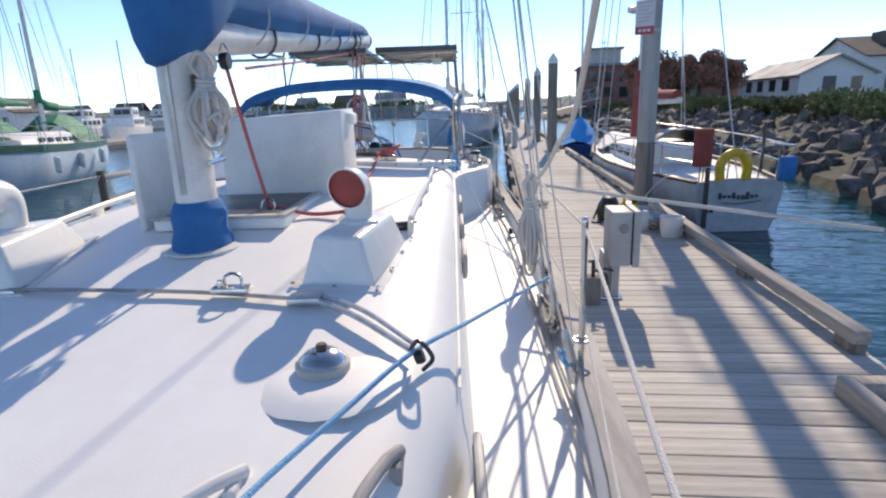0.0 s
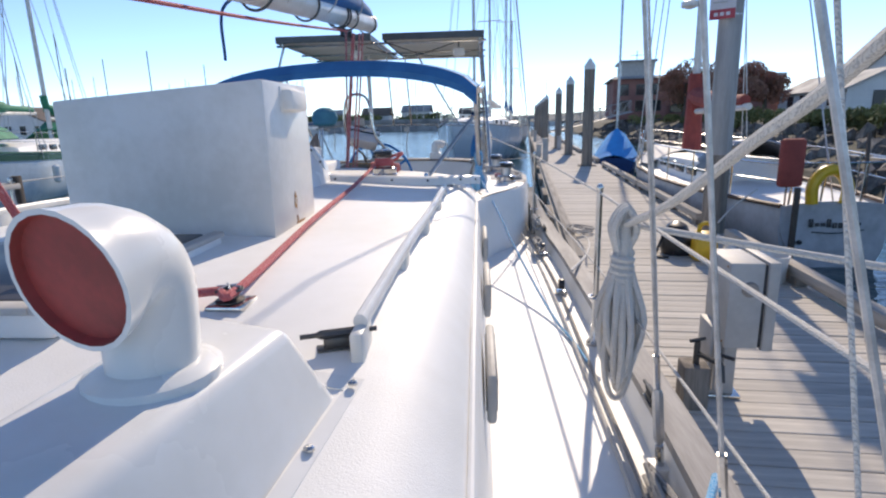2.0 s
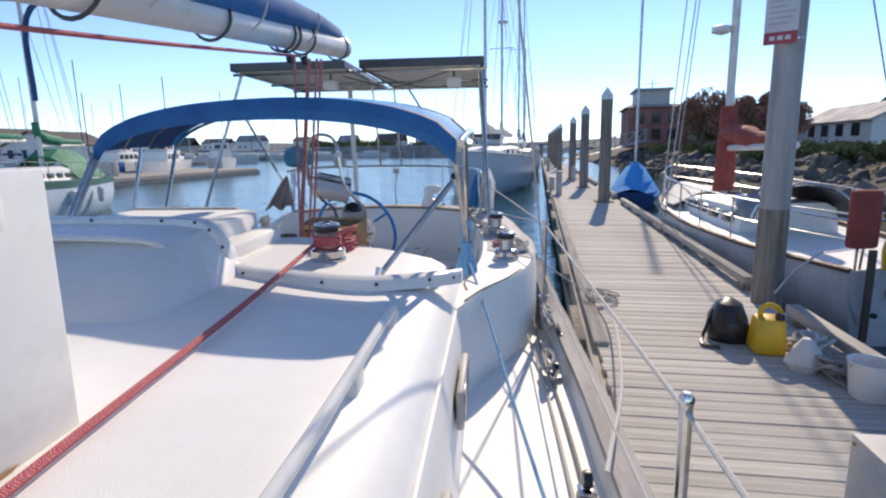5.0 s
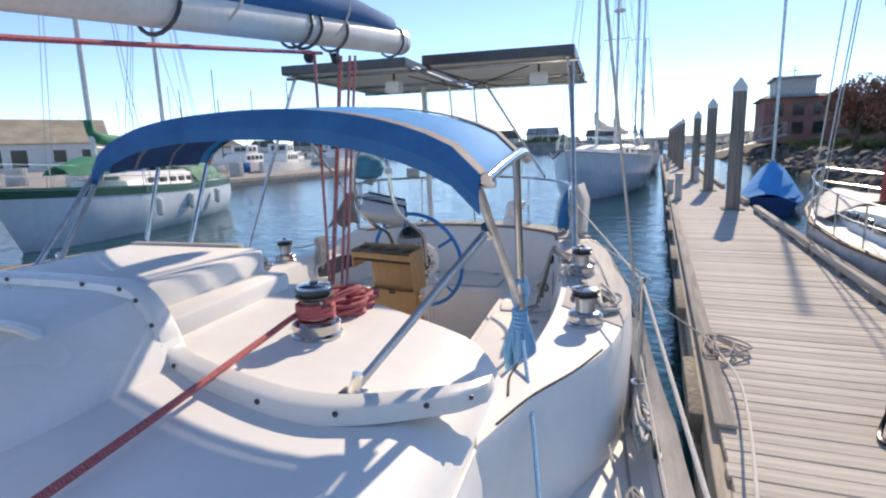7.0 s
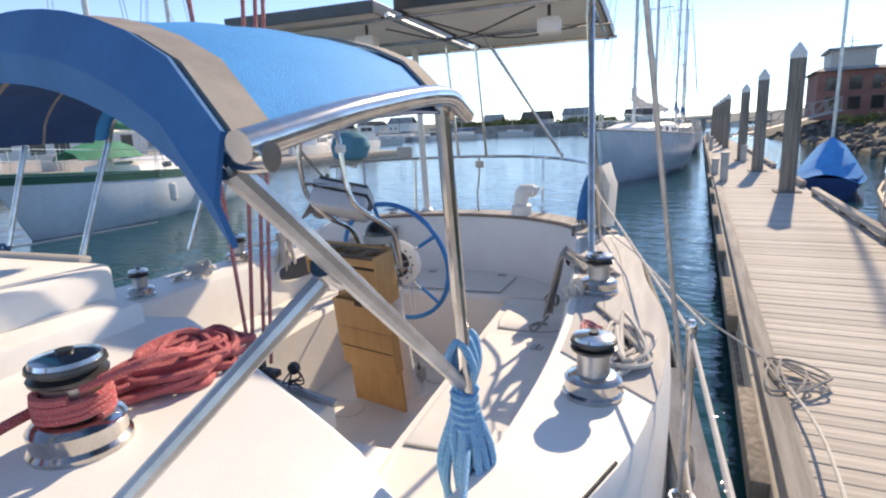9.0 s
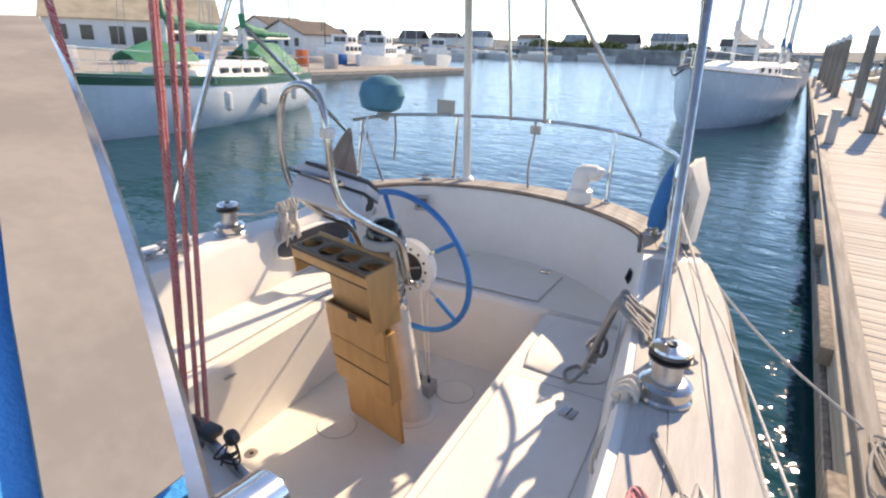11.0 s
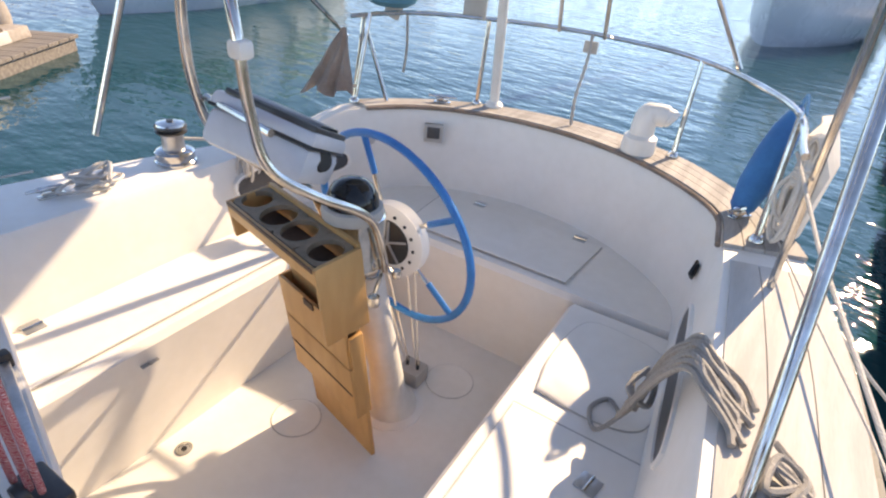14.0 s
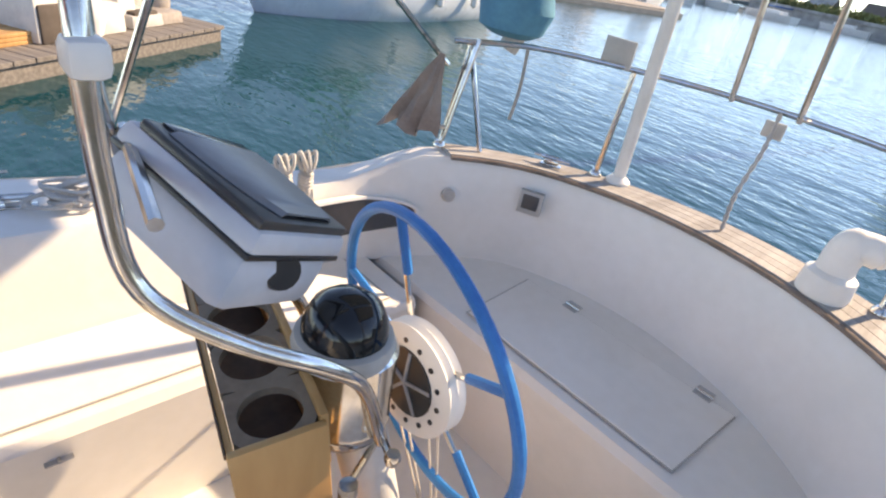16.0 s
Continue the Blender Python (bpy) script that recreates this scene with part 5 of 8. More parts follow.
def teak_caps():
    """Teak planks laid along the stern and side coamings."""
    ob = thing("teak_cap", (0, 7.3, COAM_Z), "weathered silver-brown teak planks on the stern coaming", "trim", kind="structure")
    inner = curve([(a[0], a[1], 0) for a, b in COAM], 5)
    outer = curve([(b[0], b[1], 0) for a, b in COAM], 5)
    lo, hi = 35, 62
    for k in range(4):
        for s0, s1 in ((lo, lo + 9), (lo + 9, lo + 18), (lo + 18, hi)):
            f0, f1 = 0.04 + k * 0.235, 0.04 + k * 0.235 + 0.222
            rows = []
            for i in range(s0, s1 + 1):
                p, q = inner[i], outer[i]
                a, b = p.lerp(q, f0), p.lerp(q, f1)
                rows.append([(a.x, a.y, COAM_Z), (a.x, a.y, COAM_Z + 0.018), (b.x, b.y, COAM_Z + 0.018), (b.x, b.y, COAM_Z)])
            part("plank", loft(rows, closed=True, caps=True), TEAK, ob)
    edge_line = [inner[i] + (inner[i] - outer[i]).normalized() * 0.006 + Vector((0, 0, COAM_Z + 0.004)) for i in range(35, 63)]
    part("edge_trim", tube(edge_line, 0.011, 8), material("edge_trim_wood", (0.27, 0.2, 0.165), 0.7, col2=(0.18, 0.13, 0.1), scale=8), ob, "brown wooden edge trim")
    for s0, s1, n in ((16, 34, 3),):
        for k in range(n):
            f0, f1 = 0.12 + k * 0.29, 0.12 + k * 0.29 + 0.28
            rows = []
            for i in range(s0, s1 + 1):
                p, q = inner[i], outer[i]
                a, b = p.lerp(q, f0), p.lerp(q, f1)
                rows.append([(a.x, a.y, COAM_Z), (a.x, a.y, COAM_Z + 0.006), (b.x, b.y, COAM_Z + 0.006), (b.x, b.y, COAM_Z)])
            part("plank", loft(rows, closed=True, caps=True), TEAKPALE, ob)


teak_caps()

# ---- steering pedestal ----
ped = thing("steering_pedestal", (0.03, 5.86, SOLE_Z), "white steering pedestal with a steel top and a black dome compass", "pedestal")
part("column", tube([(0.015, 5.94, SOLE_Z), (0.015, 5.935, SOLE_Z + 0.03), (0.017, 5.92, SOLE_Z + 0.1), (0.02, 5.88, SOLE_Z + 0.3), (0.035, 5.68, 1.9)], [0.13, 0.12, 0.085, 0.072, 0.066], 22), PAINT, ped)
part("base_plate", lathe([(0.16, 0), (0.16, 0.008), (0.13, 0.012)], (0.015, 5.94, SOLE_Z), 24), GEL, ped)
part("binnacle", lathe([(0.07, 0), (0.092, 0.015), (0.1, 0.035), (0.1, 0.04), (0.103, 0.045), (0.103, 0.06), (0.1, 0.065), (0.1, 0.235), (0.092, 0.245)], (0.035, 5.66, 1.815), 26), STEEL, ped, "polished steel binnacle")
part("compass_ring", lathe([(0.1, 0), (0.105, 0.02), (0.1, 0.04), (0.088, 0.045)], (0.035, 5.64, 2.05), 26), GREYBOX, ped)
part("compass", lathe([(0.088, 0), (0.086, 0.03), (0.07, 0.065), (0.045, 0.085), (0.015, 0.093)], (0.035, 5.64, 2.09), 26), material("compass_dome", (0.012, 0.013, 0.014), 0.06, scale=9), ped, "black glass compass dome")
part("lever", join(rod((0.1, 5.7, 1.86), (0.2, 5.66, 1.88), 0.009), lathe([(0.014, -0.014), (0.018, 0), (0.014, 0.014)], (0.21, 5.66, 1.88), 10)), STEEL, ped)
part("lever", join(rod((0.1, 5.72, 1.8), (0.16, 5.6, 1.79), 0.009), lathe([(0.02, -0.018), (0.022, 0), (0.02, 0.018)], (0.17, 5.59, 1.79), 10)), STEEL, ped)
HUB = Vector((0.04, 5.87, 1.86))
part("brake_drum", lathe([(0.02, -0.03), (0.13, -0.03), (0.15, -0.024), (0.142, -0.008), (0.15, 0.0), (0.142, 0.016), (0.15, 0.026), (0.13, 0.03), (0.03, 0.03)], HUB, 32, Matrix.Rotation(radians(90), 4, "X")), CREAM, ped, "cream drilled sheave")
part("drum_face", lathe([(0.0, 0), (0.092, 0), (0.092, 0.004), (0, 0.004)], HUB + Vector((0, -0.031, 0)), 24, Matrix.Rotation(radians(90), 4, "X")), DARKMETAL, ped)
for k in range(14):
    a = 2 * math.pi * k / 14
    part("hole", lathe([(0.007, 0), (0.007, 0.003), (0, 0.003)], HUB + Vector((0.113 * math.cos(a), -0.031, 0.113 * math.sin(a))), 8, Matrix.Rotation(radians(90), 4, "X")), BLACK, ped)
for k in range(5):
    a = 2 * math.pi * k / 5 + 0.3
    part("rib", rod(HUB + Vector((0, -0.038, 0)), HUB + Vector((0.088 * math.cos(a), -0.036, 0.088 * math.sin(a))), 0.005, 6), GREYPOLE, ped)
for dx in (-0.1, -0.05, 0.06, 0.1):
    part("steering_cord", rod(HUB + Vector((dx, 0, -0.06)), (0.0 + dx * 0.4, 6.13, 1.03), 0.004, 5), ROPEWHITE, ped)
stool = thing("rope_clutch", (0.0, 6.15, SOLE_Z), "small grey block for the steering cords on the cockpit floor", "block")
part("body", box((-0.06, 6.09, SOLE_Z), (0.06, 6.2, SOLE_Z + 0.09), 0.008), GREYBOX, stool)
for dx in (-0.03, 0.03):
    part("eye", rod((dx, 6.14, SOLE_Z + 0.085), (dx, 6.14, SOLE_Z + 0.14), 0.009, 6), BLACK, stool)

C = Vector((-0.015, 5.93, 1.845))
WX = Vector((math.cos(radians(-9.4)), math.sin(radians(-9.4)), 0))
WZ = Vector((-math.sin(radians(9.4)) * math.sin(radians(9.5)), -math.cos(radians(9.4)) * math.sin(radians(9.5)), math.cos(radians(9.5))))
ring = [C + WX * 0.408 * math.cos(a) + WZ * 0.408 * math.sin(a) for a in (2 * math.pi * k / 56 for k in range(57))]
wheel = part("wheel", tube(ring, 0.0155, 10), WHEELBLUE, ped, "wheel rim wrapped in bright blue cord")
for k in range(5):
    a = math.pi * 2 * k / 5 + 0.55
    d = WX * math.cos(a) + WZ * math.sin(a)
    part("spoke", rod(C + d * 0.02 + Vector((0, -0.01, 0)), C + d * 0.395, 0.0085), STEEL, wheel)
    part("spoke_wrap", rod(C + d * 0.25, C + d * 0.4, 0.0125), WHEELBLUE, wheel, "blue cord wrapping")
part("hub", lathe([(0.03, -0.05), (0.035, -0.01), (0.03, 0.02), (0.012, 0.026)], C, 14, Matrix.Rotation(radians(90), 4, "X")), STEEL, wheel)

# tan board and drink holder in front of the column
board = thing("drink_holder", (-0.1, 5.62, SOLE_Z), "tan plywood panel with pockets and a four-hole drink holder", "drink holder")
tilt = Matrix.Translation((-0.07, 5.7, SOLE_Z + 0.012)) @ Matrix.Rotation(radians(-14), 4, "Z") @ Matrix.Rotation(radians(7), 4, "X") @ Matrix.Diagonal((1, 1, 1.05, 1))


def tb(lo, hi, bevel=0.004, top=None):
    b = box(lo, hi, bevel, top=top)
    b.transform(tilt)
    return b


part("panel", tb((-0.215, 0.0, 0.005), (0.215, 0.02, 0.98)), VARNISH, board)
part("pocket", tb((-0.222, -0.05, 0.42), (0.222, -0.036, 0.74)), VARNISH, board)
part("pocket", tb((-0.205, -0.055, 0.3), (0.232, -0.037, 0.56)), VARNISH, board)
part("pocket_side", tb((-0.222, -0.04, 0.3), (-0.205, 0.005, 0.74)), VARNISH, board)
part("pocket_side", tb((0.215, -0.04, 0.3), (0.232, 0.02, 0.7)), VARNISH, board)
part("seam_line", tb((-0.2, -0.0585, 0.43), (0.228, -0.0555, 0.436), 0), DARKWOOD, board)
part("notch", tb((-0.03, -0.0565, 0.715), (0.03, -0.0505, 0.742), 0), DARKWOOD, board)


def holed(lo, hi, holes, z0, z1):
    """A shelf with round holes: quads between each hole and its cell, and the hole's wall."""
    b = bmesh.new()
    n = 24
    for (x0, x1, cx, r) in holes:
        cy = (lo + hi) / 2
        prev = None
        for k in range(n + 1):
            a = 2 * math.pi * k / n
            c, s = math.cos(a), math.sin(a)
            m = min((x1 - cx if c > 0 else cx - x0) / max(abs(c), 1e-6), (hi - lo) / 2 / max(abs(s), 1e-6))
            ring4 = [(cx + r * c, cy + r * s, z0), (cx + r * c, cy + r * s, z1), (cx + m * c, cy + m * s, z1), (cx + m * c, cy + m * s, z0)]
            vs = [b.verts.new(p) for p in ring4]
            if prev:
                for j in range(4):
                    b.faces.new((prev[j], prev[(j + 1) % 4], vs[(j + 1) % 4], vs[j]))
            prev = vs
    b.transform(tilt)
    return b


WORNPLY = material("worn_ply", (0.26, 0.2, 0.145), 0.7, col2=(0.18, 0.13, 0.09), scale=6)
for cell in ((-0.27, -0.145, -0.215, 0.056), (-0.145, 0.0, -0.07, 0.064), (0.0, 0.14, 0.06, 0.062), (0.14, 0.27, 0.21, 0.058)):
    part("shelf", holed(-0.135, 0.01, (cell,), 1.052, 1.07), WORNPLY, board, "worn brown shelf with a round hole")
# Dark board under the holes; its colour gives the shade inside them.
part("lower_shelf", tb((-0.265, -0.13, 0.985), (0.265, 0.0, 0.997)), DARKWOOD, board)
part("front", tb((-0.27, -0.15, 1.012), (0.27, -0.137, 1.07)), VARNISH, board)
part("front_lip", tb((-0.27, -0.154, 1.058), (0.27, -0.15, 1.073), 0.001), DARKWOOD, board)
part("side", tb((-0.283, -0.15, 0.93), (-0.268, 0.02, 1.07)), VARNISH, board)
part("side", tb((0.268, -0.15, 0.78), (0.284, 0.02, 1.075)), VARNISH, board)
part("back", tb((-0.27, 0.01, 0.95), (0.27, 0.026, 1.085)), VARNISH, board)

# guard hoop, handles and instrument pod
guard = thing("pedestal_guard", (0.0, 5.6, 1.9), "polished steel pedestal guard hoop carrying an instrument pod", "guard rail")
R1 = [(0.15, 5.68, 1.86), (0.165, 5.6, 2.06), (0.165, 5.52, 2.15), (0.13, 5.38, 2.24), (0.08, 5.27, 2.34), (0.05, 5.25, 2.48), (0.03, 5.25, 2.66), (-0.02, 5.27, 2.76), (-0.12, 5.29, 2.79), (-0.22, 5.31, 2.75), (-0.26, 5.32, 2.64), (-0.27, 5.33, 2.48), (-0.25, 5.36, 2.34), (-0.19, 5.46, 2.22), (-0.13, 5.6, 2.12), (-0.11, 5.7, 1.9)]
part("hoop", tube(curve(R1, 6), 0.0145, 12), STEEL, guard)
part("clamp", box((0.01, 5.23, 2.6), (0.06, 5.275, 2.645), 0.012), PAINT, guard, "white plastic clamp")
part("cross_tube", rod((0.06, 5.3, 2.42), (-0.26, 5.36, 2.43), 0.011), STEEL, guard)
pod = thing("instrument_pod", (-0.05, 5.42, 2.3), "grey plastic instrument pod with a dark bezel", "instrument")
pm = Matrix.Translation((-0.1, 5.475, 2.344)) @ Matrix.Rotation(radians(14), 4, "Z") @ Matrix.Rotation(radians(13), 4, "Y") @ Matrix.Rotation(radians(-25), 4, "X") @ Matrix.Scale(0.93, 4)


def pb(lo, hi, bevel, top=None):
    b = box(lo, hi, bevel, top=top)
    b.transform(pm)
    return b


GREYPOD = material("pod_grey", (0.56, 0.58, 0.62), 0.4, col2=(0.5, 0.52, 0.56), scale=5)
part("shell_front", pb((-0.17, -0.135, -0.115), (0.175, 0.12, 0.0), 0.028), GREYPOD, pod)
part("shell_back", pb((-0.175, -0.14, 0.003), (0.18, 0.13, 0.048), 0.014, top=(0.97, 0.95)), GREYPOD, pod)
part("gasket", pb((-0.1725, -0.1375, -0.004), (0.1775, 0.1255, 0.006), 0.001), BLACK, pod, "thin black gasket line")
part("bezel", pb((-0.14, -0.132, 0.044), (0.165, 0.122, 0.064), 0.006), DARKMETAL, pod, "dark grey instrument bezel")
part("cover", loft([[pm @ Vector((-0.09 + 0.24 * k / 10, y, 0.066 + dz)) for k in range(11) for y in (yy * (1 - 0.35 * (k / 10) ** 3),)] for yy, dz in ((-0.115, 0.0), (-0.1, 0.008), (0.1, 0.008), (0.115, 0.0))], thick=0.004), material("pod_cover", (0.2, 0.215, 0.235), 0.35, col2=(0.16, 0.17, 0.19), scale=6), pod, "smooth grey display cover")
part("screen", pb((-0.13, -0.1, 0.063), (-0.098, 0.1, 0.069), 0.002), material("pod_glass", (0.02, 0.022, 0.024), 0.15, scale=6), pod, "narrow black display")
part("ear", lathe([(0.03, -0.012), (0.034, 0), (0.03, 0.012)], pm @ Vector((0.17, -0.02, -0.03)), 14, Matrix.Rotation(radians(80), 4, "Y")), BLACK, pod, "black clamp knob")

# ---- cockpit fittings ----


def lid(name, pts, z, label, inset=0.0):
    """A moulded locker lid: a rounded raised panel with a dark joint round it."""
    ob = thing(name, (*pts[0], z), label, "locker lid")
    c = Vector((sum(p[0] for p in pts) / len(pts), sum(p[1] for p in pts) / len(pts), 0))
    base = [Vector((x, y, 0)) for x, y in pts]
    ring = curve(base + [base[0]], 8)[:-1] if inset else [b for i in range(len(base)) for b in (base[i].lerp(base[(i + 1) % len(base)], k / 6) for k in range(6))]
    part("joint", loft([[p + Vector((0, 0, z)) for p in ring], [p + Vector((0, 0, z + 0.006)) for p in ring]], closed=True, caps=True), GREYBOX, ob)
    part("panel", loft([[c.lerp(p, 0.99) + Vector((0, 0, z)) for p in ring], [c.lerp(p, 0.988) + Vector((0, 0, z + 0.007)) for p in ring], [c.lerp(p, 0.965) + Vector((0, 0, z + 0.011)) for p in ring]], closed=True, caps=True), CREAM, ob)
    return ob


lid("locker_lid", [(0.66, 4.5), (1.12, 4.5), (1.14, 5.78), (0.66, 5.78)], SEAT_Z + 0.004, "cream starboard bench locker lid")
lid("access_lid", [(0.7, 5.88), (0.92, 5.86), (1.08, 5.92), (1.1, 6.12), (1.06, 6.36), (0.86, 6.42), (0.71, 6.38), (0.67, 6.1)], SEAT_Z + 0.004, "rounded cream inspection lid in the bench", 1)
lid("locker_lid", [(-0.66, 4.7), (-0.98, 4.7), (-1.0, 6.4), (-0.66, 6.4)], SEAT_Z + 0.004, "cream port bench locker lid")
lid("aft_lid", [(-0.42, 6.62), (0.53, 6.62), (0.56, 7.08), (-0.46, 7.08)], SEAT_Z + 0.006, "cream aft bench locker lid")


def hinge(c, turn=0):
    ob = thing("hinge", c, "small stainless hinge on a locker lid", "hinge", group="locker hinges")
    m = Matrix.Translation(c) @ Matrix.Rotation(radians(turn), 4, "Z")
    for y0, y1 in ((-0.035, -0.004), (0.004, 0.035)):
        b = box((-0.035, y0, 0), (0.035, y1, 0.005), 0.002)
        b.transform(m)
        part("leaf", b, ALU, ob)
    b = rod((-0.035, 0, 0.005), (0.035, 0, 0.005), 0.006, 8)
    b.transform(m)
    part("pin", b, STEEL, ob)


for c, a in (((0.43, 7.085, SEAT_Z + 0.014), 0), ((-0.2, 7.085, SEAT_Z + 0.014), 0), ((1.0, 5.6, SEAT_Z + 0.016), 80), ((1.12, 5.0, SEAT_Z + 0.016), 90), ((-0.62, 5.2, SEAT_Z - 0.1), 0), ((-0.97, 5.0, SEAT_Z + 0.016), 90)):
    hinge(c, a)
for x, y, r in ((-0.28, 5.62, 0.11), (0.16, 6.25, 0.12)):
    pl = thing("deck_plate", (x, y, SOLE_Z), "round cream inspection plate flush in the cockpit floor", "deck plate", group="deck plates")
    part("rim", lathe([(r, 0), (r, 0.003), (r - 0.006, 0.004), (r - 0.007, 0.002), (0, 0.002)], (x, y, SOLE_Z), 28), CREAM, pl)
    part("joint", tube([(x + (r + 0.001) * math.cos(a), y + (r + 0.001) * math.sin(a), SOLE_Z + 0.001) for a in (2 * math.pi * k / 28 for k in range(29))], 0.0025, 4), GREYBOX, pl)
drain = thing("cockpit_drain", (-0.53, 5.22, SOLE_Z), "small round metal drain in the cockpit floor", "drain")
part("rim", lathe([(0.035, 0), (0.035, 0.004), (0.024, 0.005), (0.022, 0.001), (0, 0.001)], (-0.53, 5.22, SOLE_Z + 0.001), 20), STEEL, drain)
part("hole", lathe([(0.012, 0.004), (0.0, 0.005)], (-0.53, 5.22, SOLE_Z), 10), BLACK, drain)
gauge = thing("depth_gauge", (-0.58, 7.1, 1.82), "square grey instrument dial on the aft coaming", "instrument")
gm = Matrix.Translation((-0.575, 7.095, 1.82)) @ Matrix.Rotation(radians(28), 4, "Z")
for nm, lo, hi, mt in (("bezel", (-0.055, -0.012, -0.055), (0.055, 0.02, 0.055), GREYBOX), ("face", (-0.038, -0.016, -0.03), (0.038, -0.01, 0.04), SMOKE)):
    b = box(lo, hi, 0.004)
    b.transform(gm)
    part(nm, b, mt, gauge)
outlet = thing("socket_cover", (-0.835, 6.82, 1.78), "small hinged grey socket cover on the coaming", "socket")
part("plate", lathe([(0.032, 0), (0.032, 0.012), (0.026, 0.02), (0, 0.022)], (-0.85, 6.835, 1.78), 16, aim((0, 0, 0), (0.89, -0.46, 0.1))), GREYBOX, outlet)
def inner_face(s, y, z):
    """x of the coaming's inner face at a height, on one side of the boat."""
    if s < 0:
        x = lerp([(5.4, 1.2), (5.9, 1.15), (6.5, 1.09), (6.85, 1.0)], y)
    else:
        x = -lerp([(5.3, 1.05), (5.9, 1.05), (6.5, 1.02), (7.02, 0.75)], y)
    return x + s * 0.05 * (1.92 - z) / 0.47


for y, zc, half, s in ((6.35, 1.68, 0.34, 1), (6.02, 1.68, 0.4, -1)):
    cut = thing("coaming_pocket", (inner_face(s, y, zc), y, zc), "long dark recessed pocket in the coaming side", "pocket", kind="structure")

    def outline(dx, g):
        out = []
        for k in range(32):
            a = 2 * math.pi * k / 32
            yy, zz = y + (half + g) * math.cos(a), zc + (0.075 + g) * abs(math.sin(a)) ** 0.6 * (1 if math.sin(a) >= 0 else -1)
            out.append((inner_face(s, yy, zz) + s * dx, yy, zz))
        return out
    part("rim", loft([outline(-0.02, 0.016), outline(0.01, 0.016), outline(0.012, 0.004), outline(0.004, 0.0)], closed=True), GEL, cut)
    # Flat plate without a recess; its dark colour is the pocket's shade.
    part("hollow", loft([outline(0.005, 0.001), outline(-0.01, 0.001)], closed=True, caps=True), SMOKE, cut, "flat dark plate for the shade in the pocket")
diamond = thing("engine_panel", (1.03, 6.66, 1.7), "small black diamond-shaped switch plate", "switch")
part("plate", box((-0.035, -0.006, -0.035), (0.035, 0.006, 0.035), 0.003, m=Matrix.Translation((1.035, 6.66, 1.74)) @ Matrix.Rotation(radians(75), 4, "Z") @ Matrix.Rotation(radians(45), 4, "Y")), BLACK, diamond)

# rope on the coamings
cr = thing("coaming_rope", (1.2, 5.7, COAM_Z), "grey flecked rope coil draped over the coaming", "rope")
rr = random.Random(31)
for k in range(9):
    g = 0.016 * (k - 4)
    q = [rr.uniform(-0.02, 0.02) for _ in range(6)]
    part("loop", tube(curve([(1.02 + q[0], 5.88 + g, 1.6 + q[1]), (1.08 + q[2] * 0.5, 5.8 + g, 1.86), (1.13, 5.7 + g, 2.0 + 0.01 * (k % 3)), (1.18, 5.66 + g * 1.2, 1.995 + 0.012 * (k % 2)), (1.24 + q[3], 5.61 + g * 1.4, 1.975), (1.28 + q[4], 5.55 + g + q[5], 1.968)], 5), 0.0095, 6), ROPEGREY, cr)
part("wrap", tube(curve([(1.02, 5.84, 1.64), (1.0, 5.95, 1.66), (1.06, 5.95, 1.68), (1.07, 5.83, 1.66), (1.0, 5.84, 1.69), (1.03, 5.96, 1.7)]), 0.0095, 6), ROPEGREY, cr)
part("tail", tube(curve([(1.02, 5.86, 1.58), (0.95, 5.8, 1.5), (0.9, 5.9, 1.485), (0.94, 5.98, 1.485), (1.0, 5.92, 1.5)]), 0.0085, 6), ROPEGREY, cr)
heap("loose_sheet", (1.36, 5.42, COAM_Z + 0.01), (0.08, 0.12), 14, 0.009, ROPEGREY, "grey rope loops lying on the teak coaming", 14, 0.3)
coil("white_rope_bundle", (1.26, 5.1, 2.0), 0.3, 0.06, 8, 0.008, ROPEWHITE, "small bundle of pale rope beside the winch", 33, (-0.02, -0.05))
heap("winch_sheet", (1.5, 4.5, COAM_Z - 0.01), (0.09, 0.34), 30, 0.009, ROPEWHITE, "pale sheets led in loops along the coaming", 16, 0.6)
heap("pink_cord", (1.36, 4.62, COAM_Z + 0.006), (0.06, 0.1), 12, 0.006, twisted("pink_cord", (0.6, 0.2, 0.22), (0.7, 0.5, 0.48)), "thin pink cord on the coaming", 17, 0.4)
rope("sheet_tail", [(1.36, 4.95, 1.965), (1.45, 4.75, 1.965), (1.52, 4.5, 1.965), (1.5, 4.3, 1.97)], 0.008, ROPEGREY, "dark rope tail on the coaming")
for i, (x, y, L) in enumerate(((-1.04, 6.2, 0.32), (-1.03, 6.1, 0.26))):
    coil("port_rope_coil", (x, y, 1.97), L, 0.05, 6, 0.008, ROPEWHITE, "white rope coil hung over the port coaming", 50 + i)
heap("port_lashing", (-1.2, 5.45, COAM_Z - 0.12), (0.09, 0.16), 26, 0.007, ROPEWHITE, "frayed white lashing round a rail foot", 19, 0.8)
rope("port_sheet", [(-1.2, 5.88, 1.93), (-1.12, 6.0, 1.92), (-1.04, 6.12, 1.94)], 0.008, ROPEWHITE, "white sheet from the port winch")
horn_cleat((-0.62, 7.24, COAM_Z + 0.018), 25, "stainless cleat on the stern coaming", 1.0)
horn_cleat((1.12, 6.8, COAM_Z + 0.018), 60, "stainless cleat on the stern quarter", 1.1)
horn_cleat((-1.25, 5.3, COAM_Z - 0.13), 80, "stainless cleat on the port coaming", 1.0)
edge = thing("coaming_trim", (1.3, 3.5, COAM_Z), "dark rubber strip along the coaming's outer edge", "trim")
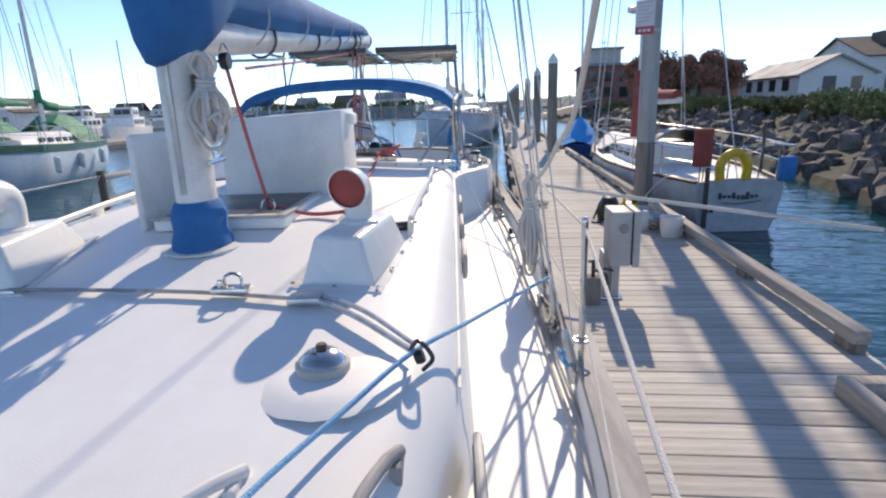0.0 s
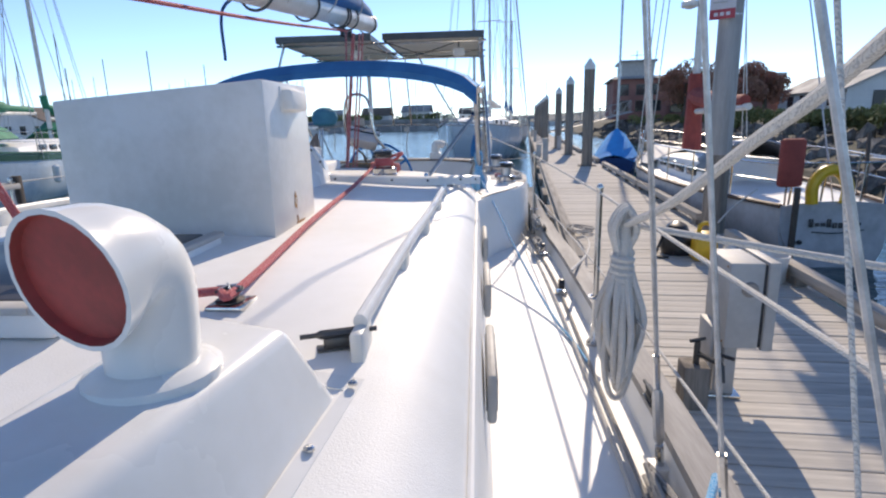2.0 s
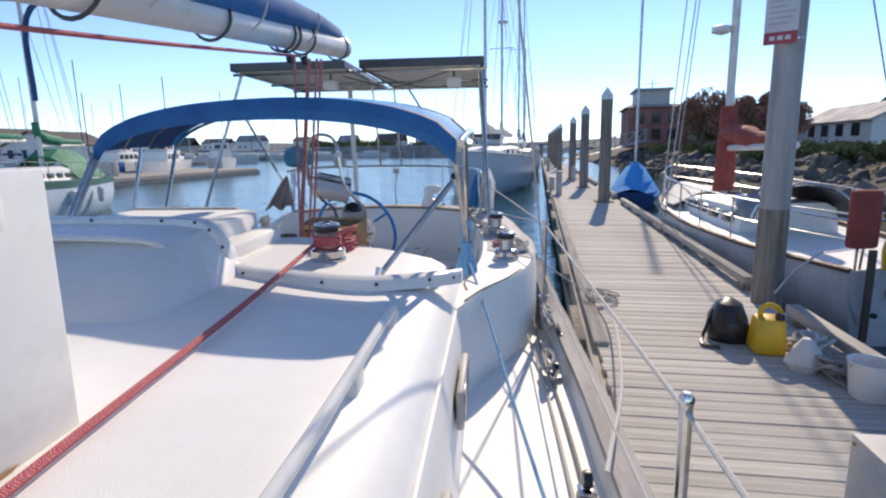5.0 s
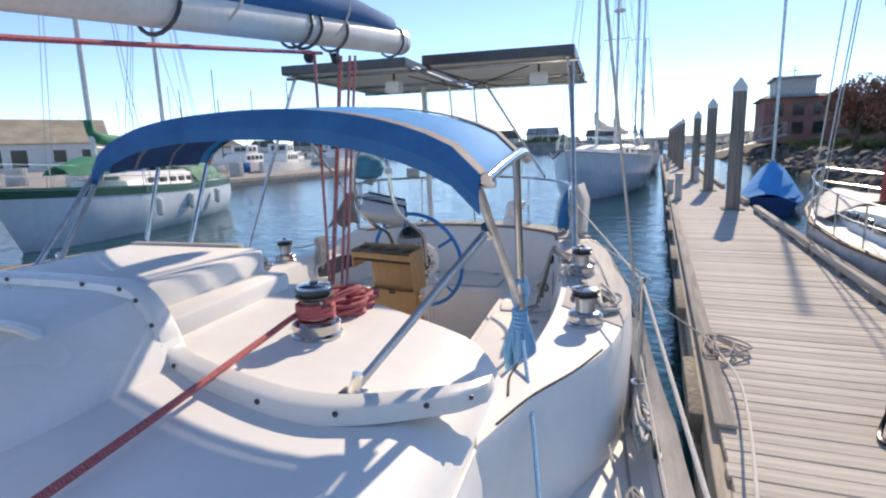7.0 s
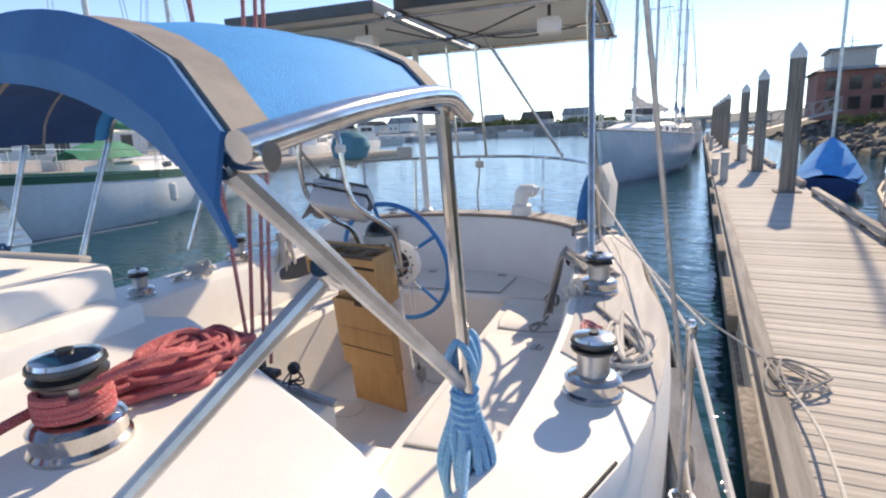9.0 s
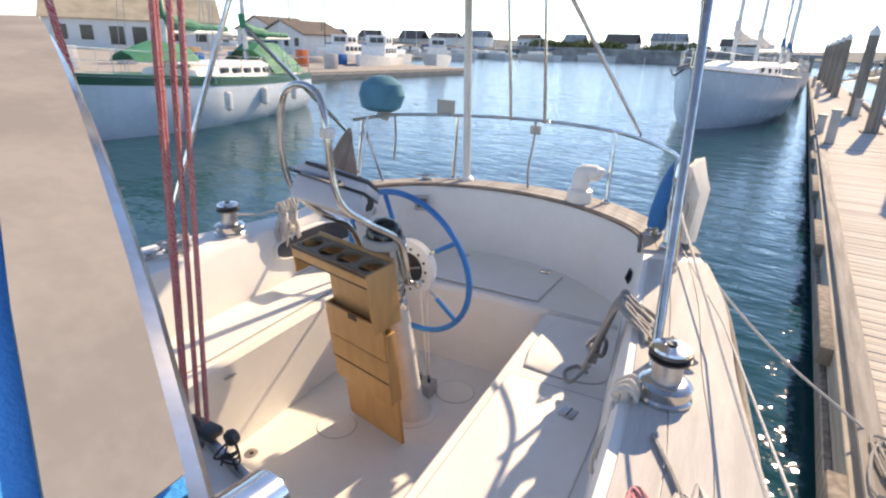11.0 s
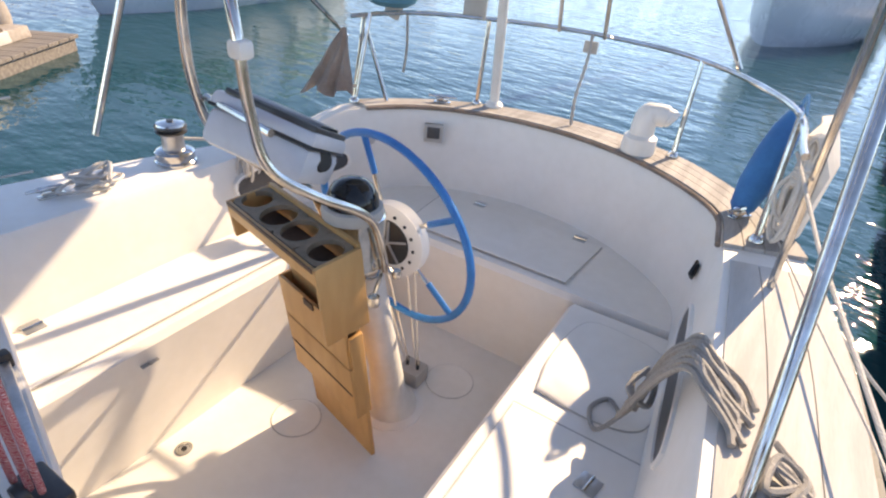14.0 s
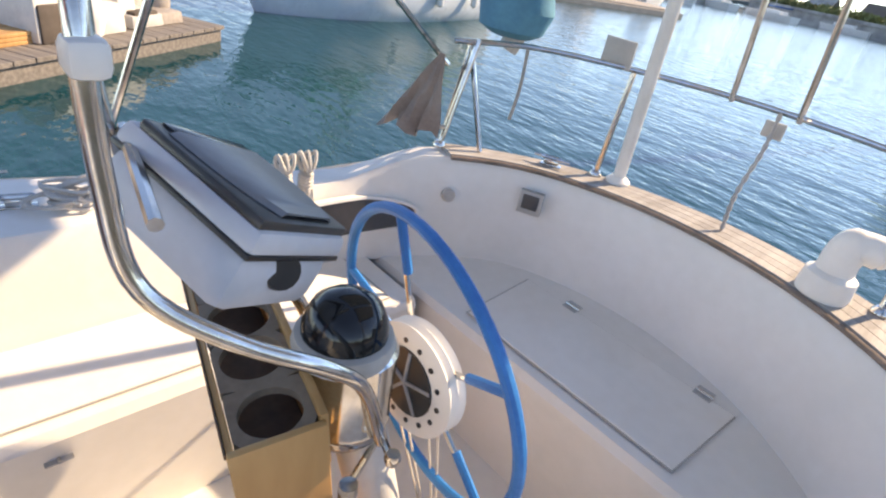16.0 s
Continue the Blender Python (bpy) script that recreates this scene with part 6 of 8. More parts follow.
part("strip", tube(curve([(1.2, 3.15, 1.952), (1.28, 3.37, 1.952), (1.405, 3.61, 1.952), (1.5, 3.85, 1.952)]), 0.0045, 6), RUBBER, edge)
part("strip", tube(curve([(1.19, 3.62, 1.952), (1.18, 3.5, 1.952), (1.2, 3.35, 1.952)]), 0.0045, 6), RUBBER, edge)

# ---- stanchions, lifelines and shrouds ----


def stanchion(x, y, s=1):
    ob = thing("stanchion", (x, y, DECK_Z), "stainless lifeline stanchion on the deck edge", "stanchion", group="stanchions")
    part("tube", rod((x, y, 1.5), (x, y, 2.2), 0.0125, 10), STEEL, ob)
    part("cap", lathe([(0.014, 0), (0.015, 0.01), (0.008, 0.022)], (x, y, 2.195), 10), STEEL, ob)
    part("foot", lathe([(0.035, 0), (0.035, 0.01), (0.02, 0.03), (0.017, 0.09)], (x, y, DECK_Z), 12), STEEL, ob)
    part("ring", tube([(x + 0.03 * math.cos(a), y + 0.03 * math.sin(a), 1.72) for a in (2 * math.pi * k / 12 for k in range(13))], 0.006, 6), STEEL, ob)


ST = [(-2.2, 1.36), (-0.35, 1.655), (1.62, 1.69), (4.1, 1.66)]
for v, u in ST:
    stanchion(u, v)
for v, u in ((-1.4, -1.5), (0.5, -1.69), (2.5, -1.7), (4.1, -1.66)):
    stanchion(u, v)
rope("lifeline", [(1.36, -2.2, 2.18), (1.655, -0.35, 2.18), (1.69, 1.62, 2.18), (1.66, 4.1, 2.18), (1.3, 5.9, 2.3), (1.2, 6.4, 2.38)], 0.0055, ROPEWHITE, "thin white lifeline through the stanchions", raw=True)
rope("lifeline", [(1.36, -2.2, 1.86), (1.655, -0.35, 1.86), (1.69, 1.62, 1.86), (1.66, 4.1, 1.86)], 0.004, ROPEWHITE, "thin white lifeline through the stanchions", raw=True)
for z in (2.18, 1.88):
    rope("lifeline", [(-1.5, -1.4, z), (-1.69, 0.5, z), (-1.7, 2.5, z), (-1.66, 4.1, z), (-1.35, 5.3, z + 0.02)], 0.005, ROPEWHITE, "thin white lifeline through the stanchions", raw=True)


def shroud(foot, head, r, label):
    """A wire shroud with its chainplate, turnbuckle and toggle."""
    f, h = Vector(foot), Vector(head)
    d = (h - f).normalized()
    ob = thing("shroud", foot, label, "rigging", group="shrouds")
    part("chainplate", box((f.x - 0.035, f.y - 0.03, f.z - 0.01), (f.x + 0.035, f.y + 0.03, f.z + 0.03), 0.006), PAINT, ob)
    part("toggle", rod(f + d * 0.02, f + d * 0.1, 0.012, 8), STEEL, ob)
    part("turnbuckle", tube([f + d * 0.1, f + d * 0.12, f + d * 0.26, f + d * 0.28], [0.008, 0.015, 0.015, 0.008], 8), ALU, ob)
    part("terminal", rod(f + d * 0.28, f + d * 0.38, 0.009, 8), STEEL, ob)
    part("wire", rod(f + d * 0.38, h, r, 7), WIRE, ob)


MAST_TOP = (0.02, 0.07, 14.5)
shroud((1.64, -0.42, 1.52), (0.1, 0.02, 8.0), 0.0032, "steel wire shroud with a corroded turnbuckle")
shroud((1.66, 0.18, 1.52), MAST_TOP, 0.005, "steel wire shroud with a corroded turnbuckle")
shroud((1.68, 0.66, 1.52), (0.7, -0.32, 9.0), 0.005, "steel wire shroud with a corroded turnbuckle")
shroud((-1.64, 0.0, 1.52), MAST_TOP, 0.006, "steel wire shroud with a corroded turnbuckle")
shroud((-1.655, 0.6, 1.52), (-0.1, 0.12, 8.0), 0.0055, "steel wire shroud with a corroded turnbuckle")
shroud((1.71, 4.3, 1.55), (0.06, 0.2, 14.0), 0.006, "running backstay wire from the deck edge to the masthead")
rope("preventer", [(1.63, 0.95, 2.17), (1.66, 0.68, 2.27), (1.66, 0.3, 2.43), (1.66, -0.14, 2.64), (1.45, -1.6, 3.35), (1.3, -3.0, 4.2)], 0.012, ROPEWHITE, "white flecked rope led forward and up from the lifeline")
rope("flag_halyard", [(1.69, 0.71, 1.6), (0.75, -0.3, 9.0)], 0.003, ROPEWHITE, "thin pale signal line beside the shrouds", raw=True)
rope("flag_halyard", [(1.66, -0.2, 1.62), (0.9, 0.1, 7.0)], 0.003, ROPEWHITE, "thin pale signal line beside the shrouds", raw=True)
coil("shroud_rope_coil", (1.63, 0.98, 2.2), 0.58, 0.06, 14, 0.011, ROPEWHITE, "thick white rope coil tied to the lifeline", 61)
rope("spring_line", [(1.63, 1.1, 2.15), (2.2, 0.7, 2.1), (3.2, 0.2, 2.0)], 0.011, ROPEWHITE, "white flecked mooring line running out over the dock")
rope("dock_line", [(1.68, 2.2, 1.68), (2.0, 3.4, 1.5), (2.4, 5.5, 1.15), (2.42, 6.6, 1.03)], 0.009, ROPEWHITE, "white mooring line from the rail to the dock")
rope("stern_line", [(1.24, 6.75, 2.0), (1.8, 6.8, 1.45), (2.36, 6.9, 1.03)], 0.008, ROPEWHITE, "thin white stern line from the boat to the dock")
rope("stern_spring", [(1.2, 6.9, 1.98), (1.5, 5.6, 2.05), (1.7, 4.2, 2.17)], 0.004, ROPEWHITE, "thin white line led forward from the quarter", raw=True)
rope("side_deck_line", [(1.55, -1.5, 1.52), (1.58, 0.3, 1.515), (1.6, 2.0, 1.515), (1.58, 3.4, 1.515), (1.5, 4.0, 1.6)], 0.007, ROPEWHITE, "pale sheet lying along the side deck")
rope("side_deck_line", [(1.6, -0.8, 1.53), (1.62, 1.0, 1.515), (1.645, 2.6, 1.515), (1.6, 3.8, 1.54), (1.55, 4.3, 1.8)], 0.007, ROPEGREY, "grey sheet lying along the bulwark")
heap("deck_rope_tangle", (1.64, 0.35, DECK_Z), (0.05, 0.3), 34, 0.007, ROPEGREY, "tangle of thin lines at the chainplates", 70, 1.6)
heap("blue_knot", (1.6, -0.35, 1.62), (0.04, 0.08), 16, 0.006, ROPEBLUE, "light blue lashing knotted at a shroud", 71, 0.8)
heap("quarter_tangle", (1.66, 3.9, 1.6), (0.04, 0.22), 34, 0.007, ROPEWHITE, "tangle of pale rope at the stanchion foot", 72, 2.2)
heap("quarter_tangle", (1.62, 3.35, 1.54), (0.05, 0.2), 20, 0.008, ROPEGREY, "tangle of grey rope at the bulwark", 73, 1.2)
for v, u in ((0.9, 1.74), (3.7, 1.73)):
    horn_cleat((u - 0.02, v, 1.61), 90, "dark mooring cleat on the cap rail", 0.9, mat=DARKMETAL)
for v in (2.35, 3.3):
    ob = thing("lead_block", (1.65, v, DECK_Z), "black sheet lead block at the deck edge", "block")
    part("cheek", lathe([(0, -0.015), (0.028, -0.015), (0.032, 0), (0.028, 0.015), (0, 0.015)], (1.65, v, 1.56), 12, Matrix.Rotation(1.57, 4, "Y")), BLACK, ob)
    part("base", box((1.62, v - 0.03, 1.5), (1.68, v + 0.03, 1.525), 0.004), STEEL, ob)


def port_light(v, s):
    """A framed window in the cabin side."""
    ob = thing("port_light", (s * 1.19, v, 1.75), "framed dark window in the cabin side", "window", group="cabin windows")
    z = 1.74 - 0.06 * max(0, 0.6 - v)
    part("frame", box((s * 1.215 - 0.014, v - 0.2, z - 0.075), (s * 1.215 + 0.014, v + 0.2, z + 0.075), 0.012), GREYBOX, ob)
    part("pane", box((s * 1.215 - 0.017, v - 0.17, z - 0.05), (s * 1.215 + 0.017, v + 0.17, z + 0.05), 0.004), GLASSDARK, ob)


for v in (-1.15, 0.85, 1.7, 2.65):
    port_light(v, 1)
ladder = thing("boarding_ladder", (-1.66, 2.3, DECK_Z), "folded wooden boarding ladder lashed to the port lifelines", "ladder")
for y in (2.05, 2.55):
    part("rail", box((-1.73, y - 0.02, 1.6), (-1.68, y + 0.02, 2.22), 0.006), BARK, ladder)
for z in (1.78, 1.96, 2.14):
    part("rung", box((-1.74, 2.06, z), (-1.67, 2.54, z + 0.035), 0.006), TEAK, ladder)
part("lashing", tube(curve([(-1.7, 2.05, 2.2), (-1.72, 1.9, 2.0), (-1.66, 1.85, 1.6)]), 0.007, 6), ROPEGREY, ladder)

# fenders and boards on the stern quarter
fender = thing("fender", (1.2, 6.75, 2.0), "blue cloth-covered fender hung inside the stern rail", "fender")
part("body", tube([(1.18, 7.1, 2.38), (1.175, 7.08, 2.35), (1.165, 7.04, 2.29), (1.15, 6.98, 2.2), (1.13, 6.9, 2.08), (1.115, 6.84, 2.0), (1.11, 6.81, 1.965)], [0.015, 0.035, 0.055, 0.066, 0.066, 0.05, 0.02], 16), BLUEPAD, fender)
part("lanyard", tube(curve([(1.18, 7.1, 2.37), (1.19, 7.1, 2.43), (1.21, 7.06, 2.36)]), 0.008, 6), ROPEBLUE, fender)
buoy = thing("life_ring_bag", (1.25, 6.7, 2.0), "pale canvas lifebuoy bag hung on the quarter rail", "bag")
part("bag", loft([[(1.26, 6.55, 2.42), (1.3, 6.75, 2.43), (1.3, 6.9, 2.42)], [(1.32, 6.5, 2.3), (1.36, 6.75, 2.28), (1.33, 7.0, 2.3)], [(1.3, 6.55, 2.02), (1.34, 6.75, 1.98), (1.31, 6.9, 2.04)]], thick=0.05), SAIL, buoy)
coil("quarter_rope", (1.24, 6.5, 2.4), 0.36, 0.04, 8, 0.008, ROPEWHITE, "pale rope hung on the quarter rail", 77)

# ---- on the dock ----
def pile(a, s, h, r, mat=PILE, label="round timber mooring pile with a pale pointed cap", cap=True):
    ob = thing("mooring_pile", (a, s, WATER_Z), label, "pile", DOCK, group="mooring piles")
    part("shaft", lathe([(r * 1.06, -0.8), (r * 1.03, 0.6), (r, h - WATER_Z)], (a, s, WATER_Z), 16), mat, ob)
    if cap:
        part("cap", lathe([(r * 1.04, 0), (r * 1.04, 0.12), (0.02, 0.34)], (a, s, h), 8), PAINT if mat is PILE else GREYBOX, ob, "pale pointed cap")
    part("collar", box((a - r - 0.1, s - r - 0.12, DOCK_Z + 0.002), (a + r + 0.1, s + r + 0.12, DOCK_Z + 0.03), 0.005), PILE, ob)


for a, s, h, r in ((1.42, 20.0, 3.93, 0.165), (1.28, 25.7, 3.83, 0.165), (1.15, 31.2, 3.7, 0.165), (0.95, 42, 3.8, 0.165), (0.9, 47, 3.8, 0.165), (0.85, 53, 3.8, 0.165), (0.8, 60, 3.8, 0.165), (0.7, 68, 3.8, 0.165)):
    pile(a, s, h, r)
for a, s, h in ((0.2, 22.3, 1.75), (0.02, 24.4, 1.45), (1.15, 30, 1.6), (0.15, 40, 1.7), (0.1, 52, 1.7)):
    ob = thing("dock_post", (a, s, DOCK_Z), "short grey service post on the dock", "post", DOCK, group="dock posts")
    part("post", box((a - 0.1, s - 0.08, DOCK_Z), (a + 0.1, s + 0.08, h), 0.015), GREYBOX, ob)
    part("cap", box((a - 0.12, s - 0.1, h), (a + 0.12, s + 0.1, h + 0.06), 0.015), GREYBOX, ob)

signpost = thing("sign_post", (1.88, 9.25, DOCK_Z), "tall round grey pile with a notice fixed to it", "post", DOCK)
part("shaft", lathe([(0.14, -1), (0.14, 0), (0.125, 8)], (1.88, 9.25, DOCK_Z), 20), GREYPOLE, signpost)
part("weathered_foot", lathe([(0.143, 0), (0.141, 0.9), (0.138, 1.0)], (1.88, 9.25, DOCK_Z), 20), PILE, signpost)
notice = thing("notice", (1.72, 9.1, 3.8), "faded white notice board with a red strip", "sign", DOCK)
nm = Matrix.Translation((1.73, 9.09, 3.82)) @ Matrix.Rotation(radians(-28), 4, "Z")
for nme, lo, hi, mt in (("board", (-0.14, -0.012, -0.24), (0.14, 0.0, 0.24), SIGNWHITE), ("red_strip", (-0.138, -0.014, -0.24), (0.138, -0.0115, -0.13), SIGNRED)):
    b = box(lo, hi, 0.002)
    b.transform(nm)
    part(nme, b, mt, notice)
for k in range(6):
    b = box((-0.11, -0.0145, 0.19 - k * 0.05), (0.11 - 0.03 * (k % 3), -0.012, 0.205 - k * 0.05), 0)
    b.transform(nm)
    part("text_bar", b, GREYBOX, notice)
for k in range(3):
    b = box((-0.09 + k * 0.065, -0.016, -0.205), (-0.045 + k * 0.065, -0.0135, -0.165), 0)
    b.transform(nm)
    part("text_bar", b, SIGNWHITE, notice)
part("strap", lathe([(0.131, 0), (0.133, 0.02), (0.131, 0.04)], (1.88, 9.25, 4.0), 18), STEEL, signpost)
part("strap", lathe([(0.133, 0), (0.135, 0.02), (0.133, 0.04)], (1.88, 9.25, 3.62), 18), STEEL, signpost)

power = thing("power_pedestal", (0.5, 4.75, DOCK_Z), "dented grey metal shore-power pedestal on the dock", "power pedestal", DOCK)
part("post", box((0.43, 4.68, DOCK_Z), (0.57, 4.88, 1.4), 0.008), GREYBOX, power)
part("cabinet", box((0.47, 4.6, 1.31), (0.635, 4.93, 1.765), 0.01), GREYBOX, power)
part("gasket", box((0.634, 4.61, 1.32), (0.65, 4.92, 1.755), 0.002), RUBBER, power, "black door gasket")
part("cabinet_door", box((0.649, 4.595, 1.3), (0.705, 4.935, 1.77), 0.01), GREYBOX, power)
part("meter", lathe([(0.04, 0), (0.04, 0.01), (0.034, 0.016), (0, 0.017)], (0.57, 4.601, 1.63), 18, Matrix.Rotation(radians(90), 4, "X")), TAUPE, power)
part("conduit", join(rod((0.46, 4.66, 1.33), (0.46, 4.66, 1.05), 0.013), rod((0.5, 4.66, 1.33), (0.5, 4.66, 1.05), 0.011)), ALU, power)
part("foot", box((0.4, 4.65, DOCK_Z), (0.6, 4.92, DOCK_Z + 0.02), 0.006), STEEL, power)
for y, z in ((4.63, 1.74), (4.9, 1.74), (4.63, 1.34), (4.9, 1.34)):
    part("screw", lathe([(0.007, 0), (0.007, 0.004)], (0.469, y, z), 8, Matrix.Rotation(radians(-90), 4, "Y")), RUST, power)
tap = thing("hose_bib", (0.36, 4.5, DOCK_Z), "brown timber post with brass hose taps", "tap", DOCK)
part("post", box((0.26, 4.5, DOCK_Z), (0.39, 4.64, 1.24), 0.012), PILE, tap)
part("pipe", join(rod((0.33, 4.56, 1.22), (0.33, 4.56, 1.36), 0.016), rod((0.33, 4.56, 1.3), (0.42, 4.46, 1.28), 0.014), rod((0.42, 4.46, 1.28), (0.42, 4.43, 1.2), 0.014)), DARKMETAL, tap)
part("handle", rod((0.29, 4.54, 1.37), (0.37, 4.58, 1.37), 0.01), BLACK, tap)
part("handle", rod((0.4, 4.48, 1.33), (0.46, 4.42, 1.33), 0.01), BLACK, tap)

# raised timber along the far edge, on blocks
for s0, s1 in ((3.6, 8.6), (9.7, 13.9), (14.0, 19.4), (20.8, 25.0), (26.6, 31.0), (32, 38), (38.2, 46)):
    rail = thing("bull_rail", (1.86, s0, DOCK_Z), "weathered timber bull rail raised on blocks", "rail", DOCK, group="bull rails")
    part("timber", box((1.8, s0, DOCK_Z + 0.075), (1.92, s1, DOCK_Z + 0.17), 0.012), BEAM, rail)
    n = max(2, int((s1 - s0) / 1.3))
    for k in range(n + 1):
        y = s0 + 0.12 + (s1 - s0 - 0.24) * k / n
        part("block", box((1.81, y - 0.1, DOCK_Z), (1.91, y + 0.1, DOCK_Z + 0.077), 0.008), PILE, rail)
for s0, s1 in ((8.0, 9.1), (10.6, 12.0), (13.4, 14.6), (16.5, 18), (20, 21.2), (24, 25.5)):
    ob = thing("edge_fender", (-0.1, s0, DOCK_Z - 0.2), "dark timber fender bolted to the dock edge", "fender", DOCK, group="edge fenders")
    part("timber", box((-0.16, s0, DOCK_Z - 0.2), (-0.06, s1, DOCK_Z - 0.05), 0.015), PILE, ob)
edge_board = thing("edge_board", (0.05, 7.7, DOCK_Z), "pale raised board along the near dock edge", "timber", DOCK)
part("board", box((-0.03, 7.72, DOCK_Z + 0.002), (0.1, 40, DOCK_Z + 0.035), 0.01), BEAM, edge_board)
frame_w = thing("timber_frame", (1.5, 2.7, DOCK_Z), "low wooden frame lying at the dock edge", "timber", DOCK)
part("side", box((1.42, 1.2, DOCK_Z), (1.5, 3.1, DOCK_Z + 0.12), 0.01), BEAM, frame_w)
part("end", box((1.5, 3.0, DOCK_Z), (1.84, 3.1, DOCK_Z + 0.12), 0.01), BEAM, frame_w)
part("cross", box((1.5, 2.2, DOCK_Z + 0.02), (1.84, 2.32, DOCK_Z + 0.1), 0.01), PILE, frame_w)

jug = thing("fuel_can", (1.32, 7.75, DOCK_Z), "yellow plastic fuel can on the dock", "fuel can", DOCK)
part("body", box((1.2, 7.62, DOCK_Z), (1.45, 7.88, DOCK_Z + 0.3), 0.045, top=(0.82, 0.82)), YELLOW, jug)
part("handle", tube(curve([(1.26, 7.75, 1.28), (1.27, 7.75, 1.36), (1.33, 7.75, 1.39), (1.4, 7.75, 1.35), (1.41, 7.75, 1.28)]), 0.022, 8), YELLOW, jug)
part("cap", lathe([(0.035, 0), (0.035, 0.04), (0.02, 0.05)], (1.38, 7.68, 1.29), 12), BLACK, jug)
bag = thing("duffel_bag", (1.12, 8.1, DOCK_Z), "black soft bag slumped on the dock", "bag", DOCK)
bag_rows = [[(1.12 + a * math.cos(t) * (1 + 0.15 * noise.noise(Vector((3 * math.cos(t), 3 * math.sin(t), z * 5)))), 8.05 + a * 1.2 * math.sin(t), z) for t in (2 * math.pi * k / 14 for k in range(14))] for a, z in ((0.15, 1.0), (0.17, 1.08), (0.15, 1.2), (0.1, 1.32), (0.03, 1.36))]
part("body", loft(bag_rows, closed=True, caps=True), BLACK, bag)
part("strap", tube(curve([(1.0, 8.05, 1.25), (0.9, 7.95, 1.05), (0.86, 7.8, 1.02), (0.98, 7.75, 1.02)]), 0.015, 6), BLACK, bag)
crate2 = thing("tool_bag", (1.2, 7.98, DOCK_Z), "black tool bag beside the fuel can", "bag", DOCK)
part("body", box((1.05, 7.86, DOCK_Z), (1.24, 8.06, DOCK_Z + 0.2), 0.03), BLACK, crate2)
heap("hose_heap", (1.62, 7.7, DOCK_Z), (0.16, 0.22), 46, 0.014, ROPEWHITE, "heap of white hose and rope on the dock", 81, 0.9, DOCK)
heap("tangled_cable", (1.6, 7.25, DOCK_Z), (0.16, 0.2), 40, 0.011, ROPEGREY, "tangle of dark cable on the dock", 82, 0.9, DOCK)
sack = thing("plastic_sack", (1.46, 7.4, DOCK_Z), "crumpled pale plastic sack on the dock", "sack", DOCK)
part("body", loft([[(1.46 + a * math.cos(t) * (1 + 0.3 * noise.noise(Vector((4 * math.cos(t), 4 * math.sin(t), z * 8)))), 7.4 + a * math.sin(t), z) for t in (2 * math.pi * k / 14 for k in range(14))] for a, z in ((0.1, 1.0), (0.13, 1.06), (0.1, 1.15), (0.03, 1.24))], closed=True, caps=True), SAIL, sack)
bucket = thing("bucket", (1.66, 6.95, DOCK_Z), "white plastic bucket on the dock", "bucket", DOCK)
part("body", lathe([(0.11, 0), (0.115, 0.01), (0.14, 0.24), (0.146, 0.25), (0.13, 0.25), (0.105, 0.02)], (1.66, 6.95, DOCK_Z), 20), PAINT, bucket)
part("bail", tube([(1.66 + 0.14 * math.cos(a), 6.95 - 0.02, DOCK_Z + 0.23 - 0.05 * math.sin(a)) for a in (math.pi * k / 12 for k in range(13))], 0.005, 5), STEEL, bucket)
heap("dock_rope", (0.16, 9.15, DOCK_Z + 0.036), (0.22, 0.44), 16, 0.009, ROPEGREY, "grey mooring rope lying in loops on the dock", 83, 0.12, DOCK)
heap("dock_rope", (0.02, 4.9, DOCK_Z + 0.01), (0.12, 0.2), 24, 0.013, ROPEWHITE, "white mooring rope lying in loops on the dock", 84, 0.5, DOCK)
rope("neighbour_line", [(1.85, 9.4, 1.17), (2.05, 9.8, 1.3), (2.25, 10.4, 1.5)], 0.012, ROPEWHITE, "white mooring line to the neighbouring boat", frame_m=DOCK)
rope("neighbour_line", [(1.86, 9.0, 1.17), (2.1, 9.2, 1.35), (2.4, 9.3, 1.55)], 0.012, ROPEWHITE, "white mooring line to the neighbouring boat", frame_m=DOCK)

# ---- other boats ----


